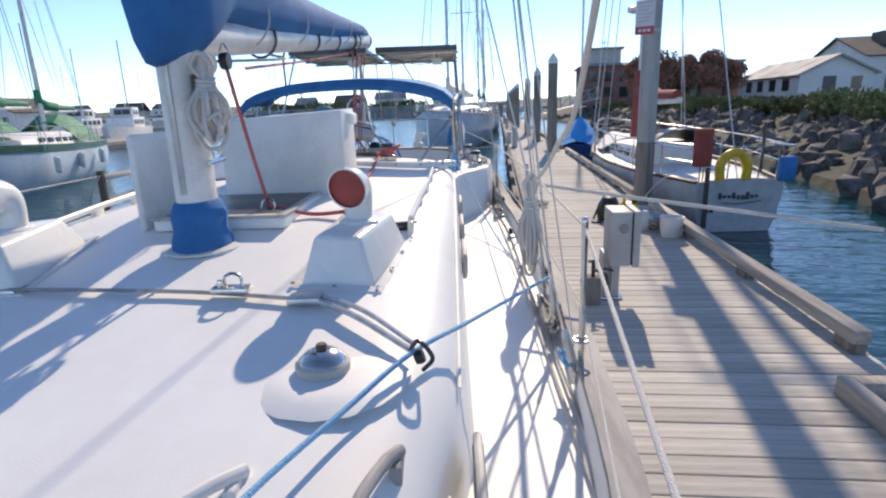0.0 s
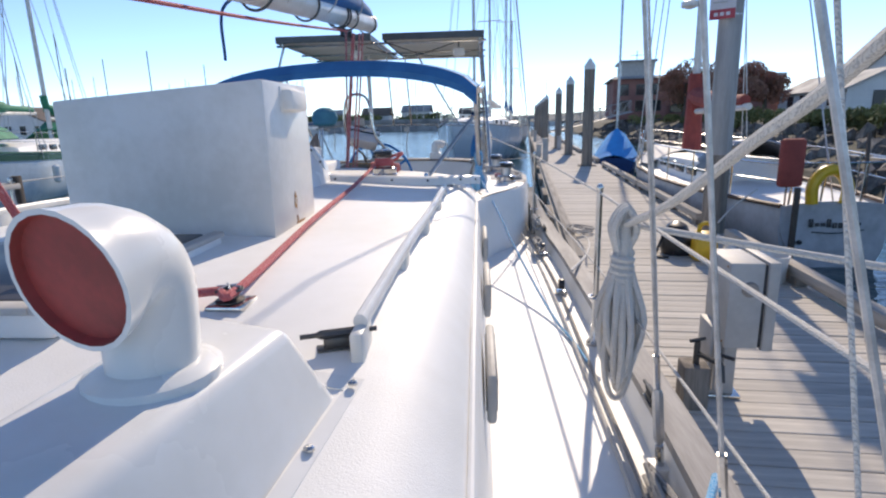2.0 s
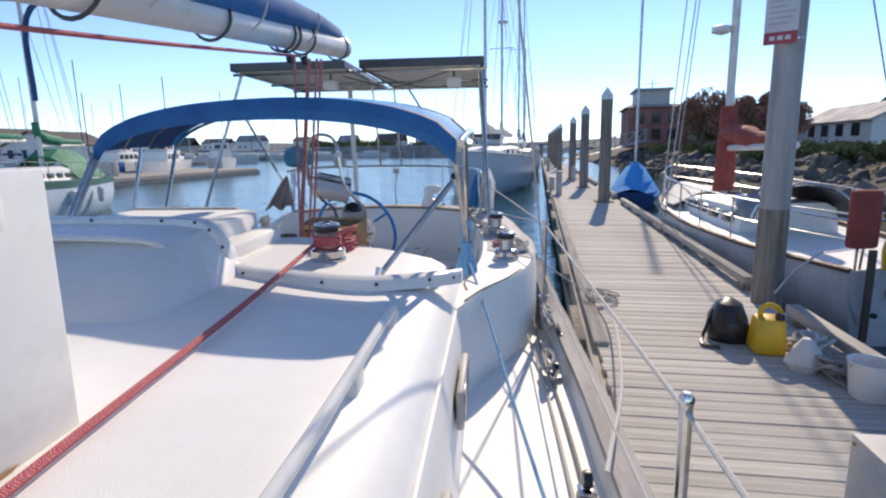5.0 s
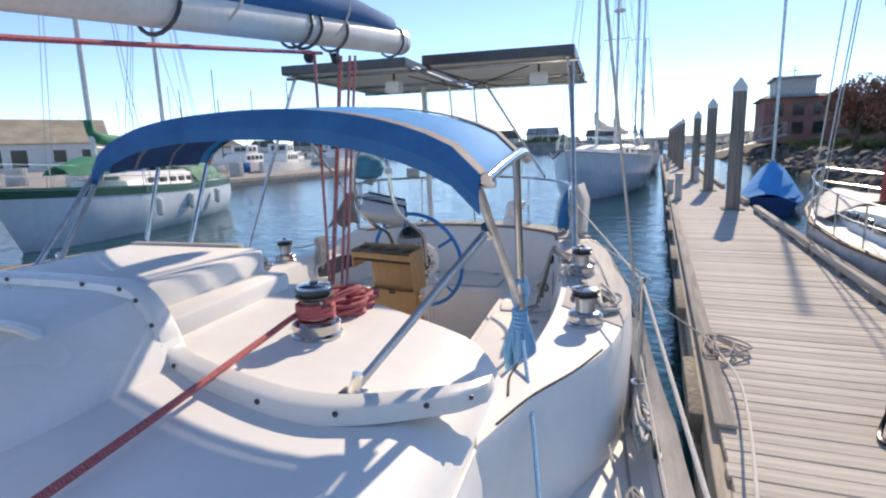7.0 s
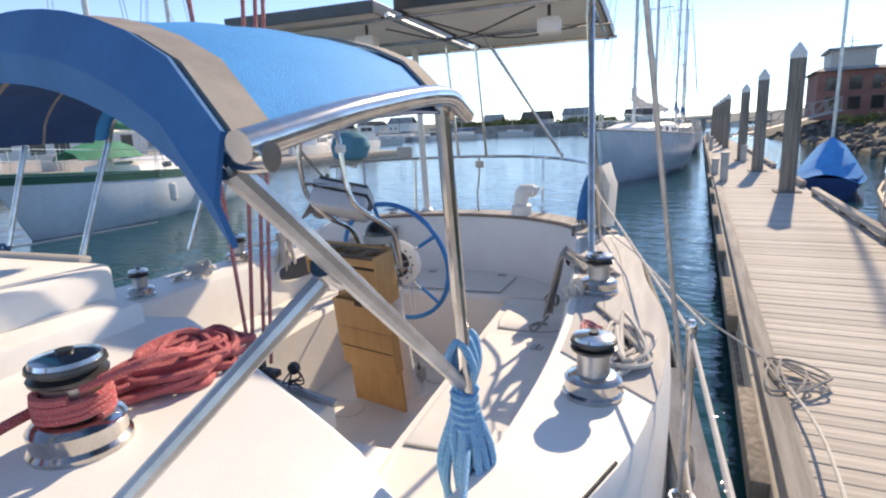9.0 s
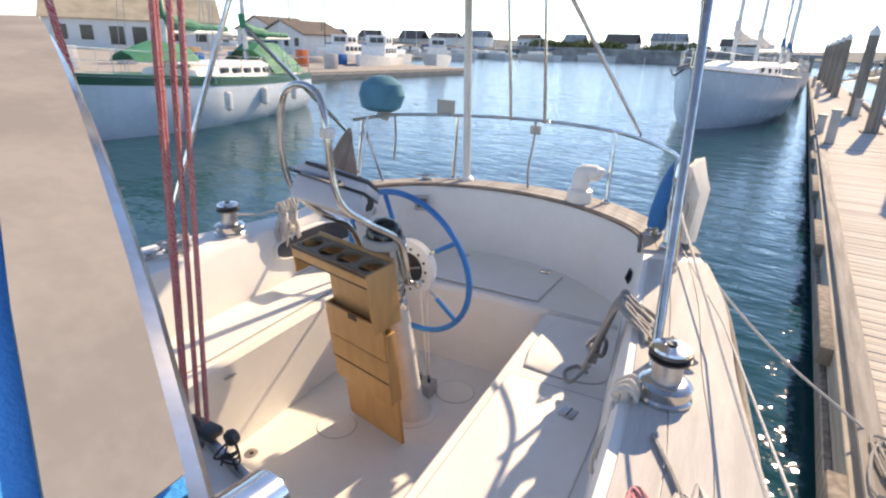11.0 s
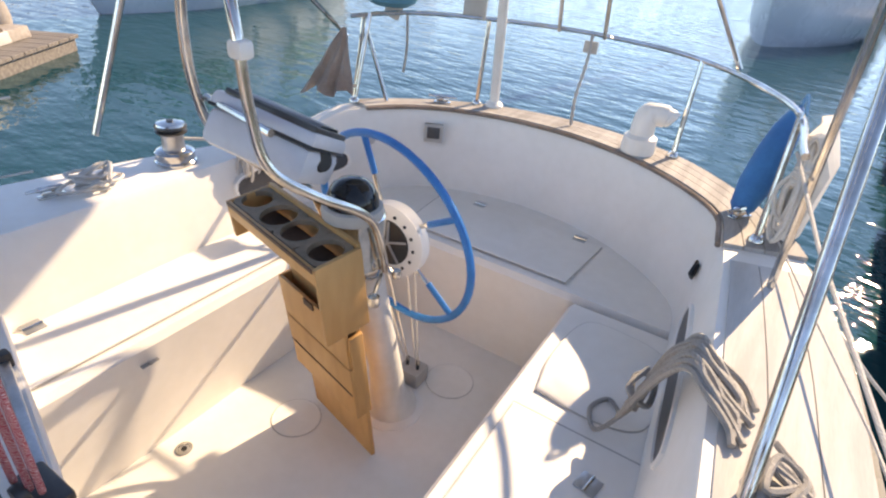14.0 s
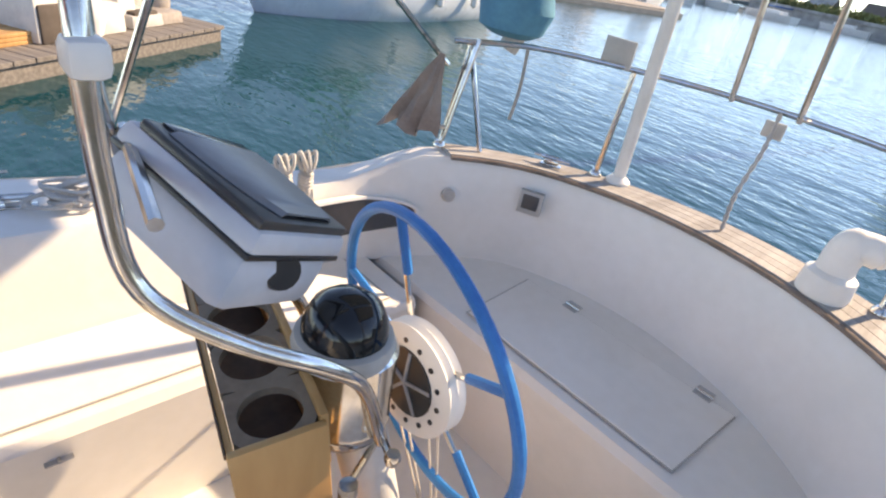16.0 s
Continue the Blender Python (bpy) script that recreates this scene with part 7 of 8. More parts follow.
def yacht(name, m, length, beam, free, hull_mat, label, deck_mat=None, mast_h=12.0, cabin=(0.32, 0.66, 0.45), transom=0.7, stripe=None, masts=(0.42,), boom_mat=None, draft_rake=0.9, windows=4, rails=True):
    """A sailing boat in its own frame: y from stern to bow, z from the water."""
    ob = new(name)
    ob.matrix_world = m
    BASE[ob] = Vector((0, 0, 0))
    tagged(ob, label, "sailboat")
    half = [(0, transom), (0.2, 0.9), (0.42, 1.0), (0.62, 0.9), (0.8, 0.6), (0.92, 0.28), (1.0, 0.02)]
    rows, srows = [], []
    for i in range(25):
        f = i / 24
        h, z = beam / 2 * lerp(half, f), free * (1 + 0.3 * f * f)
        row = [(h * a, f * length - draft_rake * (1 - g) * f ** 6, z * g) for a, g in ((1, 1), (1.0, 0.6), (0.93, 0.25), (0.8, 0.0), (0.6, -0.25))]
        rows.append(row + [(-x, y, zz) for x, y, zz in row[::-1]])
        srows.append((h, f * length, z))
    part("hull", loft(rows, caps=True), hull_mat, ob)
    part("deck", loft([[(h * 0.985, y, z - 0.03), (0, y, z + 0.05 * beam / 3), (-h * 0.985, y, z - 0.03)] for h, y, z in srows]), deck_mat or GEL, ob)
    for s in (1, -1):
        part("toe_rail", tube([(s * h, y, z + 0.02) for h, y, z in srows], 0.035, 5), stripe or TEAK, ob)
    c0, c1, ch = cabin
    rows = []
    for f in [c0 + (c1 - c0) * k / 8 for k in range(9)]:
        h, z = beam / 2 * lerp(half, f) * 0.62, free * (1 + 0.3 * f * f)
        k = 1 - max(0, (f - c0) / (c1 - c0)) ** 3 * 0.55
        rows.append([(h, f * length, z - 0.05), (h * 0.92, f * length, z + ch * k * 0.8), (h * 0.7, f * length, z + ch * k), (-h * 0.7, f * length, z + ch * k), (-h * 0.92, f * length, z + ch * k * 0.8), (-h, f * length, z - 0.05)])
    part("cabin", loft(rows, caps=True), deck_mat or GEL, ob)
    for s in (1, -1):
        for k in range(windows):
            f = c0 + (c1 - c0) * (0.15 + 0.6 * k / max(1, windows - 1))
            h, z = beam / 2 * lerp(half, f) * 0.62, free * (1 + 0.3 * f * f)
            w = part("window", box((s * h * 0.955 - 0.03, f * length - 0.22, z + ch * 0.22), (s * h * 0.955 + 0.03, f * length + 0.22, z + ch * 0.58), 0.03), GLASSDARK, ob)
    for j, f in enumerate(masts):
        z = free * (1 + 0.3 * f * f)
        hgt = mast_h * (1 if j == 0 else 0.72)
        part("mast", tube([(0, f * length, z), (0, f * length, z + hgt)], [0.085, 0.06], 8), BOOMWHITE, ob)
        part("spreader", rod((-0.7, f * length, z + hgt * 0.55), (0.7, f * length, z + hgt * 0.55), 0.03, 5), ALU, ob)
        part("boom", tube([(0, f * length - 0.1, z + 1.2), (0, f * length - length * 0.3, z + 1.25)], 0.06, 8), BOOMWHITE, ob)
        part("sail_cover", tube(curve([(0, f * length + 0.1, z + 2.0), (0, f * length - 0.1, z + 1.55), (0, f * length - length * 0.12, z + 1.4), (0, f * length - length * 0.28, z + 1.36)]), [0.12] * 6 + [0.18] * 7 + [0.1] * 6, 10), boom_mat or CANVAS, ob)
        for s in (1, -1):
            part("stay", rod((s * beam * 0.46, f * length - 0.2, free), (0, f * length, z + hgt), 0.012, 4), WIRE, ob)
            part("stay", rod((s * beam * 0.46, f * length + 0.1, free), (s * 0.7, f * length, z + hgt * 0.55), 0.012, 4), WIRE, ob)
        part("stay", rod((0, length * (0.98 if j == 0 else 0.5), free * 1.3), (0, f * length, z + hgt), 0.014, 4), WIRE, ob)
        part("stay", rod((0, 0.05, free), (0, f * length, z + hgt), 0.012, 4), WIRE, ob)
    if rails:
        pts = [(h * 0.94, y, z) for h, y, z in srows]
        for s in (1, -1):
            for k in range(0, 25, 3):
                h, y, z = pts[k]
                part("rail_post", rod((s * h, y, z), (s * h, y, z + 0.62), 0.014, 5), STEEL, ob)
            part("rail", join(tube([(s * h, y, z + 0.62) for h, y, z in pts], 0.011, 5), tube([(s * h, y, z + 0.34) for h, y, z in pts], 0.009, 5)), STEEL, ob)
    return ob


def at_water(x, y, turn):
    return pose(x, y, WATER_Z, 0, 0, turn)


# the neighbour across the dock, stern towards the bow of our boat
nb_m = DOCK @ pose(3.5, 9.6, WATER_Z, 0, 0, 4.5)
nb = yacht("neighbour_sailboat", nb_m, 8.4, 2.5, 0.82, GREYHULL, "grey-hulled sloop with a brown rail and red sail covers", GEL, 12.5, transom=0.56, stripe=DARKWOOD, masts=(0.62,), boom_mat=REDPAD)
part("transom", loft([[(0.71 * x * (1.0 if k < 2 else 0.94 if k == 2 else 0.8), -0.03, 0.84 - 0.2 * k + (0.06 - 0.06 * x * x) * (k == 0)) for x in [-1.0 + 0.125 * j for j in range(17)]] for k in range(4)], thick=0.02), GREYHULL, nb, "pale grey transom")
for k in range(9):
    part("name_bar", box((-0.34 + k * 0.075, -0.062, 0.56 + 0.015 * math.sin(k)), (-0.34 + k * 0.075 + 0.05, -0.044, 0.62 + (0.05 if k in (0, 3, 6) else 0.0)), 0.006), DARKMETAL, nb)
part("name_bar", tube(curve([(-0.3, -0.055, 0.5), (0.0, -0.06, 0.48), (0.36, -0.055, 0.52)]), 0.008, 5), DARKMETAL, nb)
for x in (-0.52, -0.44):
    part("exhaust", lathe([(0.03, 0), (0.03, 0.03), (0.02, 0.03)], (x, -0.04, 0.36), 12, Matrix.Rotation(radians(90), 4, "X")), BLACK, nb)
part("foredeck_tarp", loft([[(x * w, y, 0.98 + (0.34 - 0.3 * abs(x) ** 2) + 0.06 * noise.noise(Vector((x * 3, y * 3, 0)))) for x in (-1, -0.5, 0, 0.5, 1)] for y, w in ((5.3, 0.9), (5.9, 0.85), (6.5, 0.7), (7.2, 0.5), (7.7, 0.3))], thick=0.02), SAIL, nb, "crumpled white tarp over the foredeck")
part("mast_boot", tube([(0, 5.2, 1.3), (0, 5.2, 2.9)], [0.2, 0.15], 10), REDPAD, nb, "faded red canvas round the mast")
part("dodger", loft([[(0.72 * math.cos(a), y, 1.05 + 0.55 * math.sin(a) * k) for a in (math.pi * j / 10 for j in range(11))] for y, k in ((2.3, 1.0), (2.9, 1.0), (3.3, 0.6))], thick=0.02), SMOKE, nb, "folded dark spray hood")
part("dodger_hoop", tube([(0.74 * math.cos(a), 2.28, 1.05 + 0.57 * math.sin(a)) for a in (math.pi * j / 14 for j in range(15))], 0.015, 6), STEEL, nb)
part("radar", lathe([(0.05, -0.09), (0.17, -0.05), (0.17, 0.05), (0.05, 0.09)], (-0.25, 5.2, 4.3), 16), PAINT, nb)
for x, w, z0, z1, mt, lb in ((-0.66, 0.15, 1.1, 1.72, REDPAD, "red cushion"), (0.72, 0.14, 0.84, 1.24, BLUEPAD, "blue cushion")):
    part("rail_cushion", box((x - w, -0.12, z0), (x + w, 0.0, z1), 0.045), mt, nb, lb)
part("horseshoe_buoy", tube(curve([(-0.36, -0.08, 0.88), (-0.37, -0.08, 1.12), (-0.26, -0.08, 1.28), (-0.08, -0.08, 1.3), (0.06, -0.08, 1.12), (0.06, -0.08, 0.88)], 5), 0.075, 10), YELLOW, nb, "yellow horseshoe buoy")
part("stern_rail", join(tube(curve([(-0.95, 1.4, 1.4), (-0.85, 0.1, 1.4), (-0.6, -0.06, 1.4), (0.6, -0.06, 1.4), (0.85, 0.1, 1.4), (0.95, 1.4, 1.4)], 5), 0.014, 6), *[rod((x, 0.02, 0.8), (x, -0.04, 1.4), 0.014, 6) for x in (-0.6, -0.2, 0.3, 0.6)]), STEEL, nb)
part("rudder_blade", box((-0.63, -0.18, 0.1), (-0.56, -0.13, 1.1), 0.01), BARK, nb, "brown wooden blade")
part("self_steering", rod((0.3, -0.05, 1.0), (0.55, 0.4, 1.75), 0.025, 6), BARK, nb)

# bow-on ketches moored further along the dock
big = yacht("moored_ketch", pose(-3.6, 39.5, WATER_Z, 0, 0, 176.6), 13.5, 4.2, 1.55, HULLBLUE, "large white ketch moored bow-on along the dock", GEL, 15.5, (0.25, 0.7, 0.6), masts=(0.6, 0.25), boom_mat=SAIL)
part("anchor", join(rod((0.35, 12.6, 2.12), (0.5, 13.3, 2.0), 0.04, 6), tube(curve([(0.32, 13.2, 1.98), (0.55, 13.35, 1.78), (0.75, 13.1, 1.95)]), 0.035, 6)), DARKMETAL, big)
part("radar", lathe([(0.1, -0.1), (0.28, -0.06), (0.28, 0.06), (0.1, 0.1)], (0.0, 3.0, 9.2), 14), PAINT, big)
yacht("moored_sloop", pose(-4.2, 56, WATER_Z, 0, 0, 182), 12, 3.6, 1.4, PAINT, "white sloop moored further along the dock", GEL, 15, masts=(0.55,))
yacht("moored_sloop", pose(-5.0, 71, WATER_Z, 0, 0, 182), 12, 3.6, 1.4, PAINT, "white sloop moored further along the dock", GEL, 16, masts=(0.55, 0.22))

# blue tarp dinghy
dg = new("covered_dinghy")
dg.matrix_world = DOCK @ pose(2.75, 23.3, WATER_Z, 0, 0, -12)
BASE[dg] = Vector((0, 0, 0))
tagged(dg, "small blue boat under a bright blue tarp beside the dock", "dinghy")
part("hull", loft([[(w * a, y, z) for a, z in ((1, 0.55), (0.95, 0.25), (0.7, -0.1), (-0.7, -0.1), (-0.95, 0.25), (-1, 0.55))] for y, w in ((0, 0.7), (1.5, 0.85), (3, 0.75), (4.0, 0.35), (4.4, 0.03))], caps=True), CANVASDARK, dg)
part("tarp", loft([[(w * 1.08 * x, y, 0.42 + h * (1 - abs(x) ** 1.5) + 0.06 * noise.noise(Vector((x * 3, y * 2, 3)))) for x in (-1, -0.7, -0.35, 0, 0.35, 0.7, 1)] for y, w, h in ((-0.05, 0.7, 0.25), (0.5, 0.8, 0.5), (1.3, 0.85, 1.2), (1.7, 0.85, 1.05), (2.2, 0.83, 0.75), (3.2, 0.65, 0.4), (4.45, 0.06, 0.15))], thick=0.02), SKYCANVAS, dg, "bright blue tarp")
part("mast", rod((0, 1.4, 0.5), (0, 1.4, 9.5), 0.05, 6), ALU, dg)

# green-covered ketch across the fairway
gk = yacht("green_ketch", pose(-18.8, 21.4, WATER_Z, 0, 0, 202.0), 10.8, 3.4, 1.25, HULLBLUE, "long white ketch with dark green rails and green covers", GEL, 15, (0.15, 0.62, 0.5), masts=(0.62, 0.24), stripe=material("green_stripe", (0.02, 0.14, 0.09), 0.5), boom_mat=GREENTARP, windows=6)
GREENPAINT = material("green_paint", (0.012, 0.075, 0.05), 0.4, col2=(0.016, 0.1, 0.065), scale=0.5)
for s in (1, -1):
    rows = []
    for f in [k / 24 for k in range(25)]:
        h, z = 1.7 * lerp([(0, 0.7), (0.2, 0.9), (0.42, 1.0), (0.62, 0.9), (0.8, 0.6), (0.92, 0.28), (1.0, 0.02)], f) + 0.02, 1.25 * (1 + 0.3 * f * f)
        rows.append([(s * h, f * 10.8 - 0.9 * (1 - g) * f ** 6, z * g) for g in (0.985, 0.93, 0.86)])
    part("green_band", loft(rows, thick=0.012), GREENPAINT, gk, "dark green sheer band")
part("cockpit_cover", loft([[(1.15 * x, y, 1.35 + h * (1 - abs(x) ** 2.2)) for x in (-1, -0.7, -0.3, 0.3, 0.7, 1)] for y, h in ((0.5, 0.7), (1.0, 1.05), (2.1, 1.1), (2.7, 0.8))], thick=0.03), GREENTARP, gk, "green cockpit cover")
part("dinghy_cover", loft([[(0.8 * x * w, y, 1.85 + 0.5 * w * (1 - x * x)) for x in (-1, -0.6, 0, 0.6, 1)] for y, w in ((5.6, 0.2), (6.2, 0.9), (7.4, 1.0), (8.4, 0.5))], thick=0.03), GREENTARP, gk, "green dinghy cover")
for y in (2.6, 4.6, 6.6):
    for s in (1, -1):
        part("fender", lathe([(0.02, 0), (0.11, 0.06), (0.11, 0.5), (0.02, 0.56)], (s * 1.76, y, 0.5), 10), PAINT, gk)
part("dinghy_engine", box((-0.2, -0.3, 1.3), (0.2, 0.05, 1.9), 0.05), PAINT, gk)

# the quay behind it with sheds, clutter and boats
quay = solid("quay", join(box((-140, 2.0, 0.0), (-29.5, 52, 0.95), 0.05), box((-140, 52, 0.0), (-58, 92, 0.95), 0.05), box((-29.6, 2, 0.2), (-29.2, 52, 0.8), 0.02)), BEAM, "weathered timber quay across the fairway", "quay", kind="structure", smooth=False)
FLOATWOOD = material("float_wood", (0.25, 0.225, 0.2), 0.9, col2=(0.14, 0.125, 0.11), scale=2.0, bump=0.003, bscale=14, stretch=(9, 0.5, 9))
FLOAT = pose(-12.6, 11.4, 0, 0, 0, -48)
solid("float_dock", join(box((1.2, -9.0, 0.2), (13.0, 0.0, 0.66), 0.03), *[box((1.2 + 0.3 * k, -9.0, 0.66), (1.485 + 0.3 * k, 0.06, 0.72), 0.008) for k in range(39)]), FLOATWOOD, "low wooden float with clutter beside the ketch", "dock", FLOAT, kind="structure", smooth=False)
rq = random.Random(3)
for i in range(130):
    x, y = rq.uniform(1.3, 4.5) if i < 45 else rq.uniform(1.5, 11.0), -rq.uniform(0.25, 2.2) if i < 90 else -rq.uniform(2.2, 8.2)
    w, d, h = rq.uniform(0.2, 0.8), rq.uniform(0.2, 0.8), rq.uniform(0.15, 0.6)
    kind = rq.choice(("crate", "plank_stack", "barrel", "crate", "crate", "crate", "crate"))
    if kind == "barrel":
        solid("barrel", lathe([(0.18, 0), (0.22, 0.2), (0.22, 0.3), (0.18, 0.5), (0.15, 0.51)], (x, y - 0.2, 0.722), 14), rq.choice((GREYBOX, TAUPE, PAINT)), "plastic barrel on the float", "barrel", FLOAT, base=(x, y, 0.722))
    elif kind == "crate":
        solid("crate", box((x, y - d, 0.722), (x + w, y, 0.722 + h), 0.03, top=(0.94, 0.94)), rq.choice((SAIL, GREYBOX, TEAK, PAINT, BARK, BARK, DARKWOOD, TAUPE, VARNISH)), "storage crate on the cluttered float", "crate", FLOAT, base=(x, y, 0.722))
    else:
        stack = thing("plank_stack", (x, y, 0.722), "stack of pale planks on the float", "planks", FLOAT)
        wood = rq.choice((TEAK, VARNISH))
        for k in range(4):
            for n in range(3):
                part("plank", box((x, y - 0.5 + 0.16 * k, 0.722 + 0.05 * n), (x + 2.0, y - 0.36 + 0.16 * k, 0.767 + 0.05 * n), 0.004), wood, stack)
for i in range(26):
    x, y = rq.uniform(-44, -31.5), rq.uniform(6, 44)
    w, d, h = rq.uniform(0.5, 1.8), rq.uniform(0.5, 1.8), rq.uniform(0.4, 1.3)
    solid("crate", box((x, y, 0.952), (x + w, y + d, 0.952 + h), 0.04), rq.choice((ORANGE, BLUEPAD, SAIL, GREYBOX, PAINT, VARNISH)), "gear and crates stacked on the quay", "crate", base=(x, y, 0.952))
gable_house("boat_shed", (-12, 0, 0.95), (10, 11, 4.9), 8.3, "x", CLAD, TANROOF, "long quayside shed with a tan roof and white walls",
            [((-10, 0, 3.0), 1.5, 1.9, "y-"), ((-7, 0, 3.0), 1.5, 1.9, "y-"), ((-3.4, 0, 2.7), 1.8, 2.4, "y-"), ((-0.6, 0, 2.7), 1.8, 2.4, "y-"), ((4, 0, 3.0), 1.5, 1.7, "y-"), ((7.4, 0, 3.0), 1.5, 1.7, "y-")], pose(-83, 50.5, 0, 0, 0, 61))
gable_house("quay_house", (-72, 62, 0.95), (-63, 70, 3.8), 5.6, "y", CLAD, BROWNROOF, "white two-storey quayside house with a dark roof", [((-71 + 2.2 * k, 62, 2.6), 0.9, 1.1, "y-") for k in range(4)])
gable_house("quay_house", (-100, 78, 0.95), (-88, 88, 4.6), 7.0, "y", CLAD, BROWNROOF, "white two-storey quayside house with a dark roof", [((-98 + 2.6 * k, 78, 3.0), 1.0, 1.2, "y-") for k in range(4)])


def motor_boat(m, L, label):
    ob = new("motor_boat")
    ob.matrix_world = m
    BASE[ob] = Vector((0, 0, 0))
    tagged(ob, label, "motor boat")
    part("hull", loft([[(w * a, y, z * (1 + 0.25 * (y / L) ** 2)) for a, z in ((1, 1.2), (0.97, 0.6), (0.75, -0.2), (-0.75, -0.2), (-0.97, 0.6), (-1, 1.2))] for y, w in ((0, 1.5), (L * 0.4, 1.7), (L * 0.7, 1.35), (L * 0.9, 0.6), (L, 0.05))], caps=True), PAINT, ob)
    part("deck", loft([[(w * 0.97, y, 1.15 * (1 + 0.25 * (y / L) ** 2)), (-w * 0.97, y, 1.15 * (1 + 0.25 * (y / L) ** 2))] for y, w in ((0, 1.5), (L * 0.4, 1.7), (L * 0.7, 1.35), (L * 0.9, 0.6))]), GEL, ob)
    part("cabin", box((-1.15, L * 0.15, 1.15), (1.15, L * 0.6, 2.2), 0.08), PAINT, ob)
    part("wheelhouse", box((-0.95, L * 0.25, 2.2), (0.95, L * 0.5, 3.1), 0.06), PAINT, ob)
    for k in range(4):
        for s in (1, -1):
            y = L * (0.2 + 0.1 * k)
            part("window", box((s * 1.15 - 0.02, y, 1.55), (s * 1.15 + 0.02, y + 0.7, 2.0), 0.02), GLASSDARK, ob)
    for s in (1, -1):
        for y in (0.3, 0.4):
            part("window", box((s * 0.95 - 0.02, L * y, 2.45), (s * 0.95 + 0.02, L * y + 0.7, 2.9), 0.02), GLASSDARK, ob)
    for x in (-0.75, -0.05):
        part("window", box((x, L * 0.5 - 0.02, 2.45), (x + 0.65, L * 0.5 + 0.02, 2.9), 0.02), GLASSDARK, ob)
    part("mast", rod((0, L * 0.3, 3.0), (0, L * 0.3, 5.0), 0.04, 6), ALU, ob)
    return ob


motor_boat(at_water(-39, 52, 205), 10, "white motor cruiser moored at the quay")
motor_boat(at_water(-45, 54, 195), 9, "white motor cruiser moored at the quay")
motor_boat(at_water(-43, 66, 215), 11, "white motor cruiser moored at the quay")

# far marina: floats, masts and hulls
rf = random.Random(11)
far = [(rf.uniform(-150, -40), rf.uniform(85, 150)) for _ in range(26)] + [(rf.uniform(-45, -6), rf.uniform(150, 215)) for _ in range(20)] + [(rf.uniform(-75, -52), rf.uniform(55, 90)) for _ in range(8)]
for i, (x, y) in enumerate(far):
    L, H = rf.uniform(8, 12), rf.uniform(9, 15)
    ob = new("far_sailboat")
    ob.matrix_world = at_water(x, y, rf.uniform(0, 360))
    BASE[ob] = Vector((0, 0, 0))
    tagged(ob, "distant white sailboat with a bare mast in the marina", "sailboat", "distant sailboats")
    part("hull", loft([[(w, yy, 1.1), (w * 0.8, yy, -0.1), (-w * 0.8, yy, -0.1), (-w, yy, 1.1)] for yy, w in ((0, 1.1), (L * 0.4, 1.5), (L * 0.75, 0.9), (L, 0.05))], caps=True), PAINT, ob)
    part("cabin", box((-0.9, L * 0.25, 1.05), (0.9, L * 0.6, 1.6), 0.05), GEL, ob)
    part("mast", rod((0, L * 0.5, 1.2), (0, L * 0.5, H), 0.07, 5), rf.choice((ALU, BOOMWHITE, BARK)), ob)
    part("boom", rod((0, L * 0.5, 2.1), (0, L * 0.12, 2.2), 0.14, 5), rf.choice((CANVAS, CANVASDARK, SAIL)), ob)
for x0, x1, y in ((-160, -60, 118), (-150, -40, 150), (-60, -5, 178)):
    solid("far_float", box((x0, y, 0.2), (x1, y + 2, 0.9), 0), BEAM, "distant low marina float", "dock", kind="structure", smooth=False)
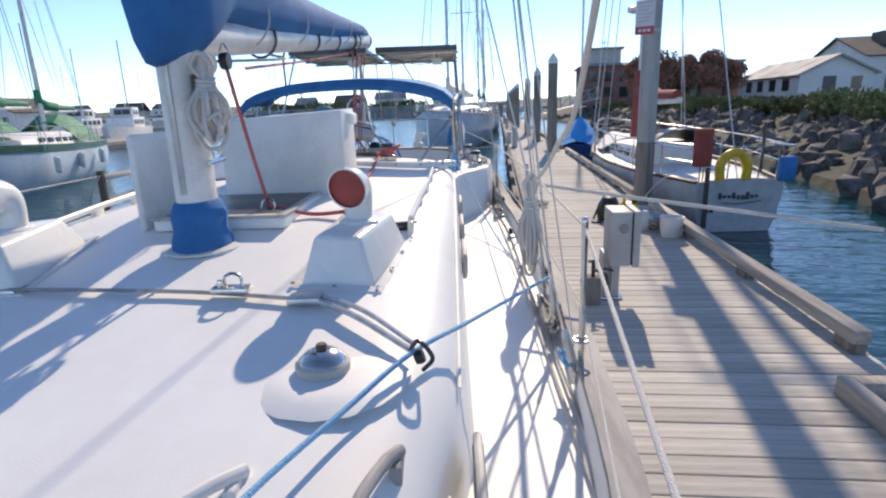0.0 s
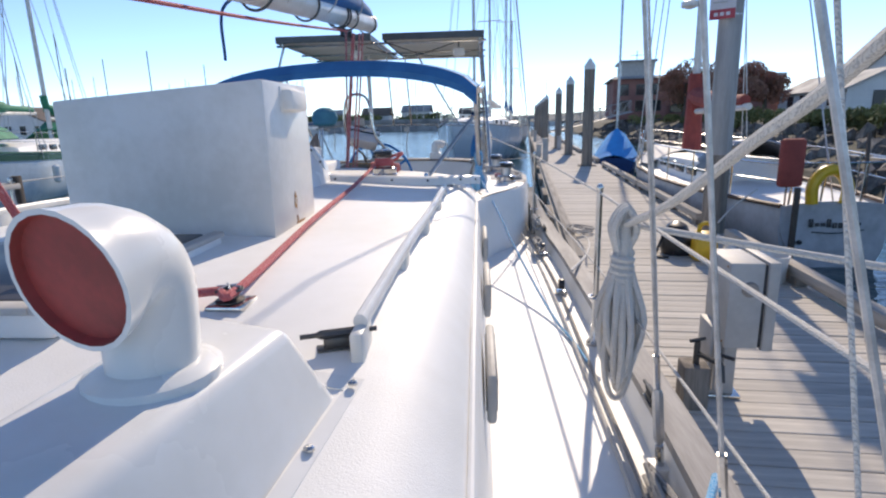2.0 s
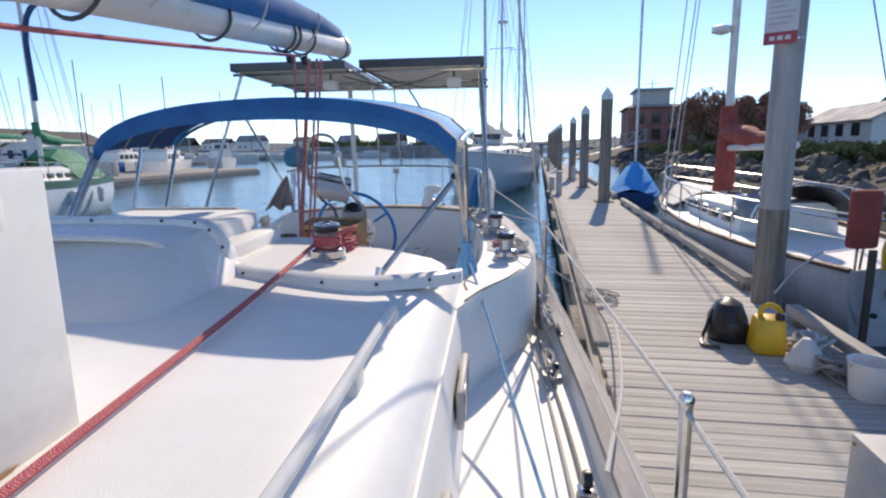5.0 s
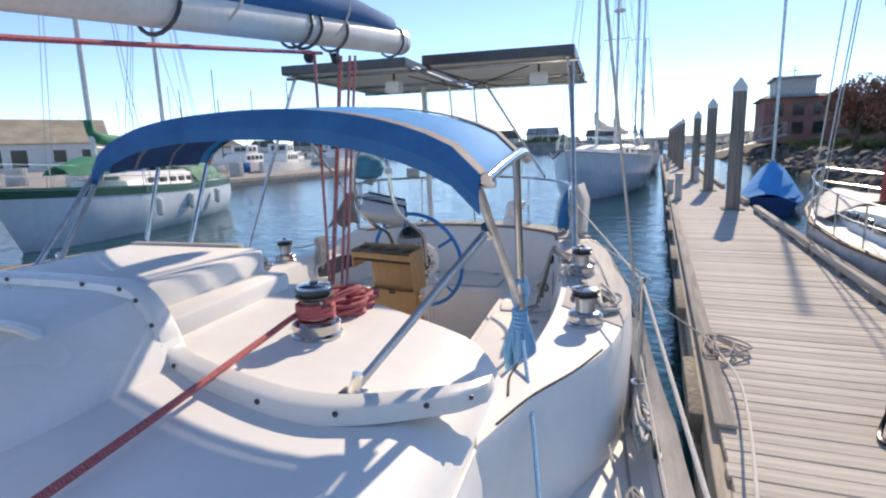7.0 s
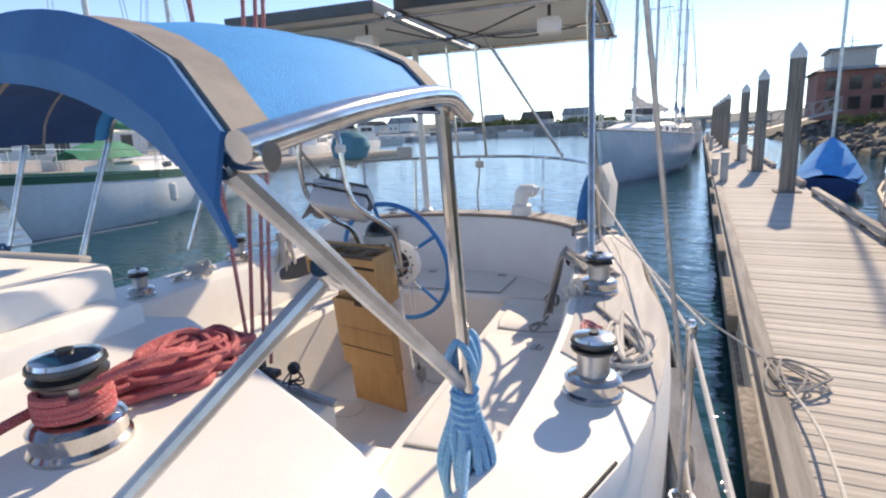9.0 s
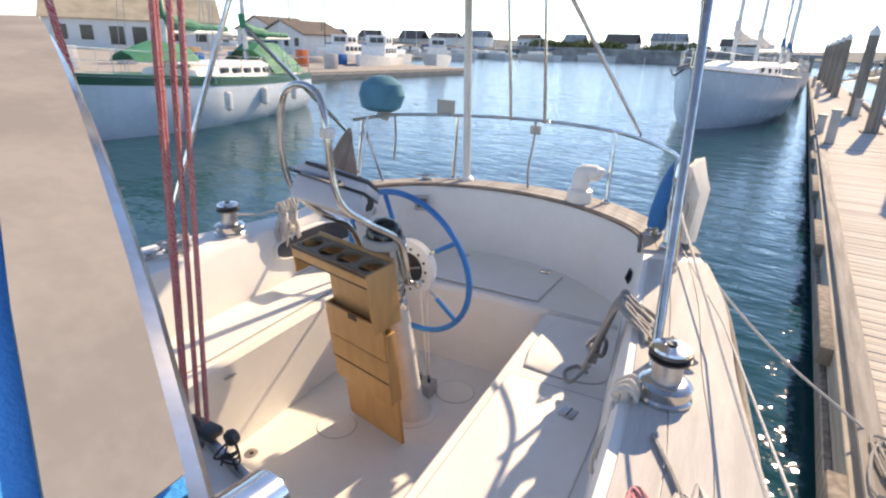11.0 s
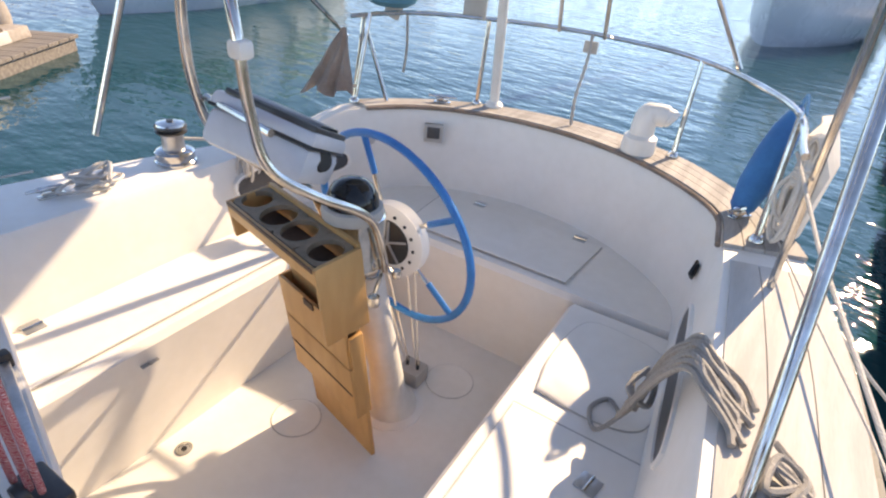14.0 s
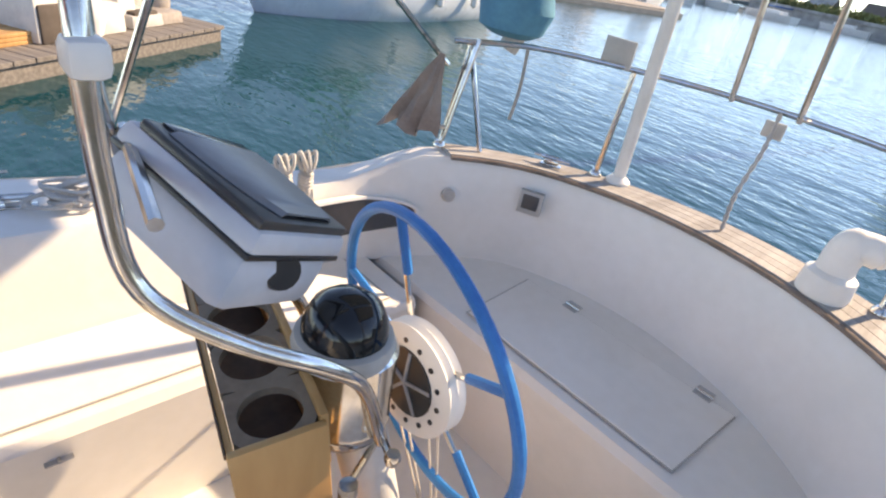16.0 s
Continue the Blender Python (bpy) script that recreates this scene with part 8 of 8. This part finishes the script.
for i in range(18):
    x, y = rf.uniform(-120, -50), rf.uniform(200, 235)
    leafy("far_tree", (x, y + 40, 4.0), (7, 4, 2.4), LEAF, "distant dark trees on the far shore", "trees", 260, 0.9, 200 + i, "stuff")
for i in range(10):
    x = -260 + 24 * i + rf.uniform(-6, 6)
    w = rf.uniform(8, 16)
    gable_house("far_house", (x, 262, 2.5), (x + w, 270, 2.5 + rf.uniform(3, 5)), 2.5 + rf.uniform(6, 8), "x", rf.choice((CLAD, PAINT, GREYBOX)), rf.choice((BROWNROOF, GREYROOF)), "distant pale building on the far shore", [((x + 2 + 3 * k, 262, 4.4), 1.0, 1.2, "y-") for k in range(2)])

# ---- dock planks ----
def planks():
    rng = random.Random(2)
    protos = []
    for k in range(6):
        bm = box((0.0, -0.0675, -0.045), (DOCK_W, 0.0675, 0.0), 0.006)
        for v in bm.verts:
            v.co.y += 0.004 * noise.noise(Vector((v.co.x * 1.4, k * 3.1, 0)))
        me = bpy.data.meshes.new("plank")
        bm.to_mesh(me)
        bm.free()
        me.materials.append(PLANK)
        protos.append(me)
    step = 0.1425
    for i in range(300):
        y = -2.0 + i * step
        ob = new("plank", rng.choice(protos))
        ob.parent = dock
        ob.matrix_basis = Matrix.LocRotScale((rng.uniform(-0.012, 0.012), y, rng.uniform(-0.003, 0.003)), Euler((0, rng.uniform(-0.002, 0.002), rng.uniform(-0.003, 0.003))), None)
    verts, faces = [], []
    y = -2.0 + 300 * step
    while y < 74.8:
        b, dz = len(verts), rng.uniform(-0.004, 0.003)
        for z in (-0.045 + dz, dz):
            verts += [(0, y - 0.066, z), (DOCK_W, y - 0.066, z), (DOCK_W, y + 0.066, z), (0, y + 0.066, z)]
        faces += [(b + 4, b + 5, b + 6, b + 7), (b, b + 1, b + 5, b + 4), (b + 2, b + 3, b + 7, b + 6), (b + 1, b + 2, b + 6, b + 5), (b + 3, b, b + 4, b + 7)]
        y += step
    me = bpy.data.meshes.new("far_planks")
    me.from_pydata(verts, [], faces)
    me.materials.append(PLANK)
    ob = new("far_planks", me)
    ob.parent = dock
    tagged(ob, kind="stuff")


planks()
